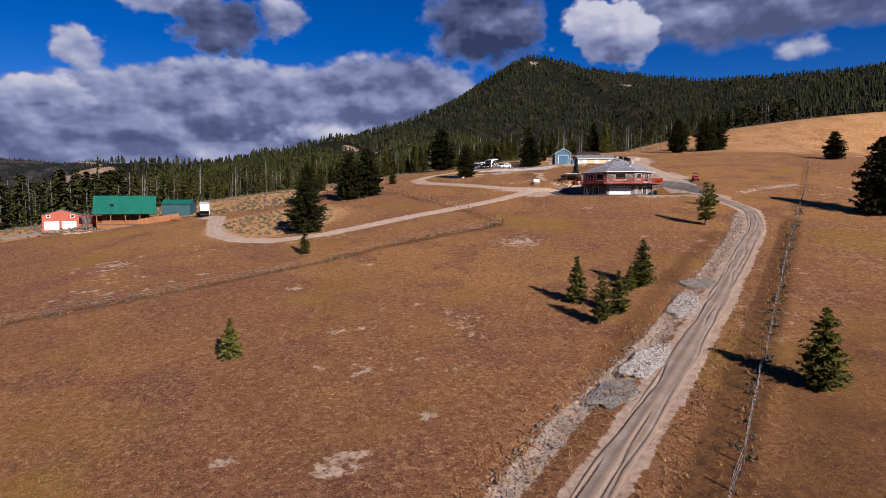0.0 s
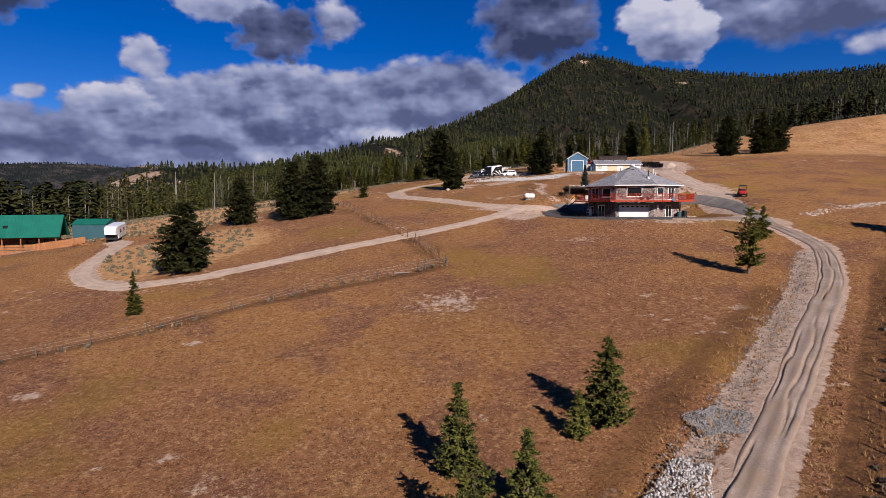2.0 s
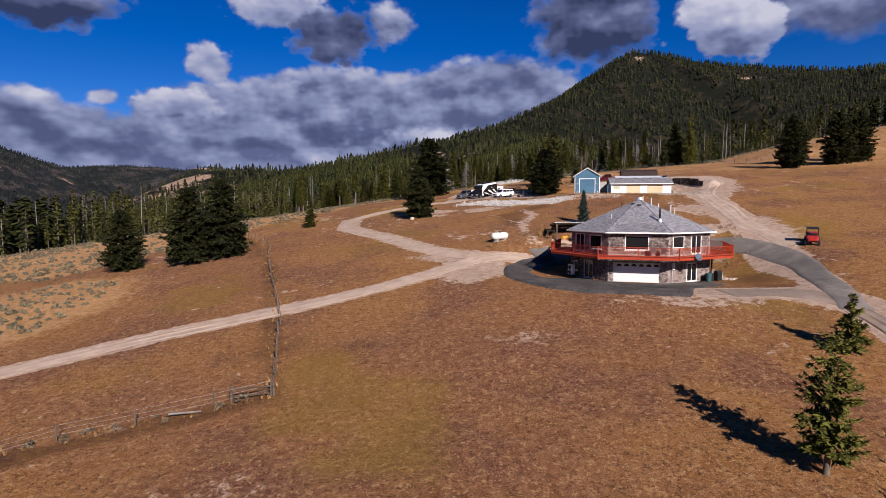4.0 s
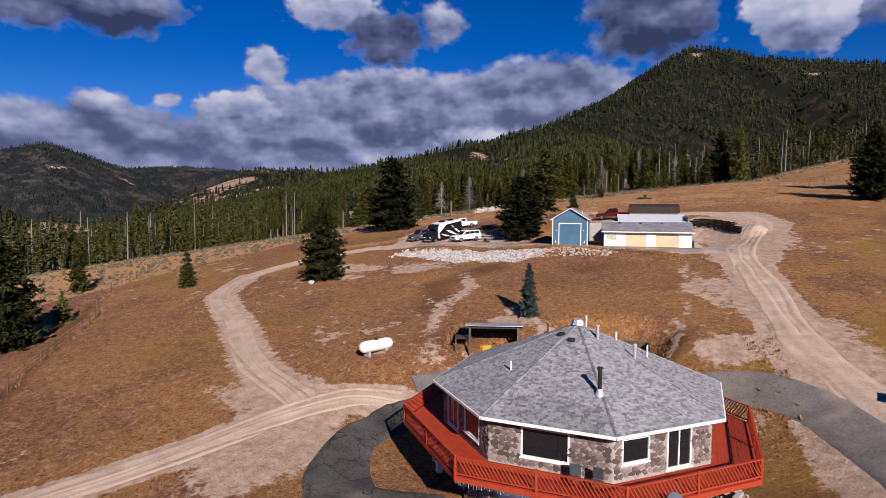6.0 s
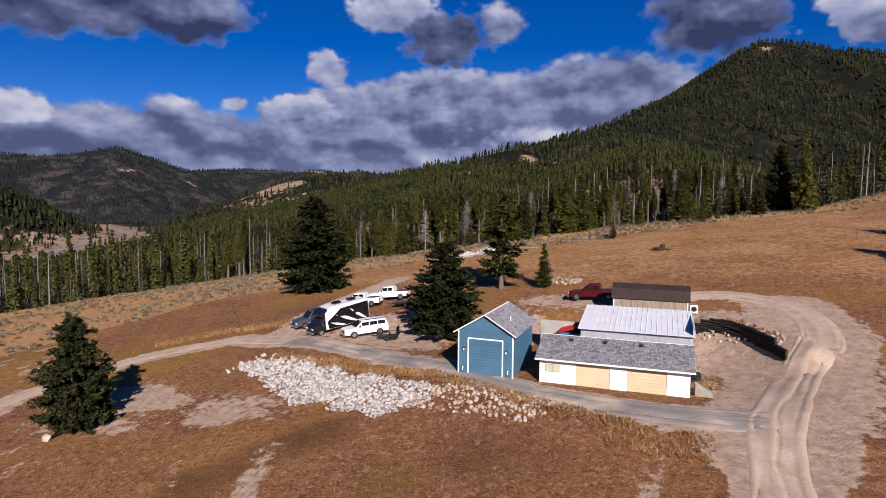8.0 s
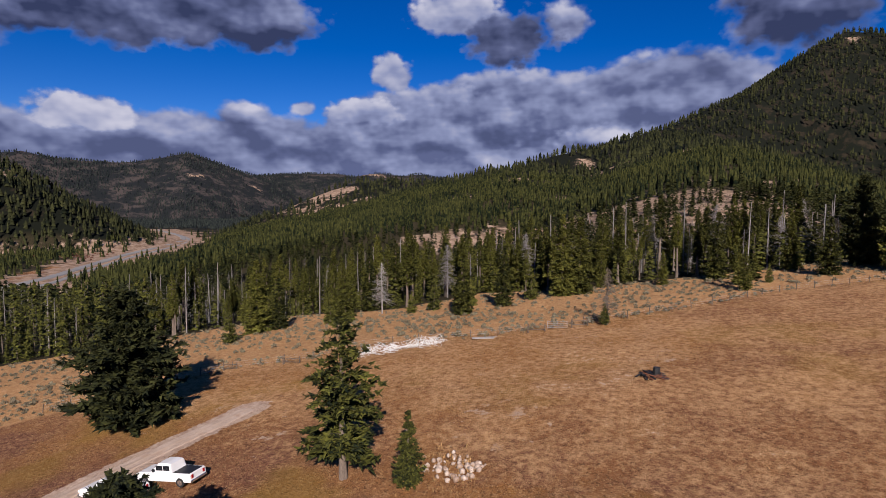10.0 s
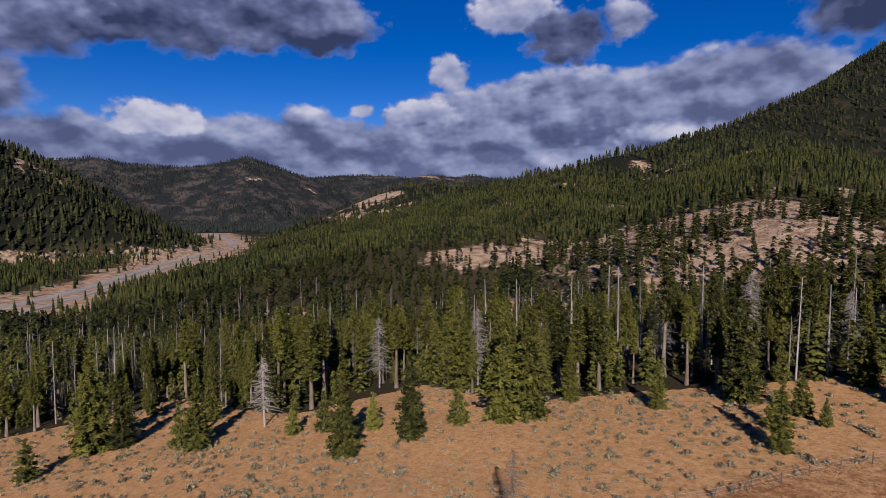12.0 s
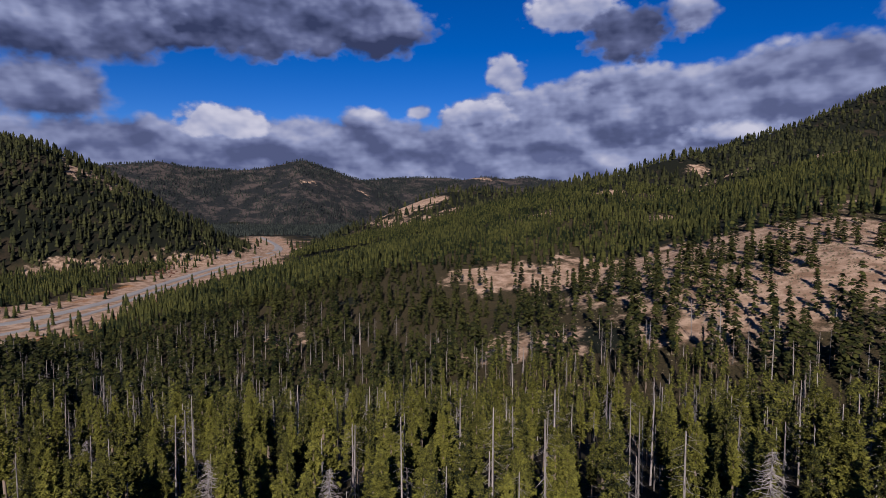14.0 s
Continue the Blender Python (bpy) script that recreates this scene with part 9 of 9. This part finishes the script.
# willow flats in the valley
x, y = scatter((-1100, 700, -500, 1500), 9.0, lambda x, y: (height(x, y) < -30) * smooth(18, 40, to_line(x, y, HIGHWAY)[0]) * smooth(-0.1, 0.3, fbm(x, y, 160, 99, 2)) * 0.8, 100)
stamp("willows", SHRUBS, x, y, rs2.uniform(1.2, 2.6, len(x)), M["willow_red"], "dark red leafless willows on the valley floor", 101, "willows")
bs = thing("bare_birch", pose(-88.5, 146.0, ground_z(-88.5, 146)), "leafless grey tree beside the cabin", "tree")
bm = bmesh.new()
for q in range(70):
    a, e, l = frng.random() * 6.28, frng.uniform(0.7, 1.45), frng.uniform(2.0, 5.6)
    b = Vector((math.cos(a) * math.cos(e) * l * 0.7, math.sin(a) * math.cos(e) * l * 0.7, 0.5 + math.sin(e) * l))
    tube(bm, (0, 0, 0.4 + 0.2 * frng.random()), b, 0.035, 0.008, n=3, cap=False)
part("branches", bm, M["dead_wood"], bs)
part("trunk", tubed((0, 0, -0.3), (0, 0, 1.2), 0.16, 0.10), M["dead_wood"], bs)

# ---- pieces last: stones of the walls, shingles nearest the path, rocks of the bank ----
count = 0
more_v, more_f = {}, {}
srng.shuffle(stone_jobs)
for shown, wall, mm, k in stone_jobs:
    if shown and count < 298:
        ob = part("stone", STONES[k], None, wall)
        ob.matrix_basis = mm
        count += 1
    else:
        v, f = more_v.setdefault(wall, []), more_f.setdefault(wall, [])
        base = len(v)
        v += [tuple(mm @ p.co) for p in STONES[k].vertices]
        f += [tuple(base + i for i in p.vertices) for p in STONES[k].polygons]
for wall in more_v:
    tagged(part("stonework", mesh_from("stonework", more_v[wall], more_f[wall], M["stone"]), None, wall, "brown and grey fieldstones"), kind="stuff")
for mm in own:
    ob = part("shingle", tab, None, roof)
    ob.matrix_basis = mm
bank = thing("rock_heap", pose(0, 0, 0), "heap of broken white boulders below the parking", "rocks")
for q in range(240):
    f = frng.random()
    p = path_points(BANK, 0.5)
    c = p[int(f * (len(p) - 1))]
    x, y = c.x + frng.uniform(-0.6, 0.6), c.y + frng.uniform(-2.6, 2.6) * (1 - 0.45 * f)
    s = frng.uniform(0.22, 0.5)
    ob = part("rock", (ROCK_W if f < 0.97 else ROCK_T)[q % 8], None, bank)
    ob.matrix_basis = Matrix.Translation((x, y, ground_z(x, y) + 0.12)) @ pose(0, 0, 0, frng.uniform(0, 60), frng.uniform(0, 60), frng.uniform(0, 360)) @ Matrix.Diagonal((s, s, s, 1))
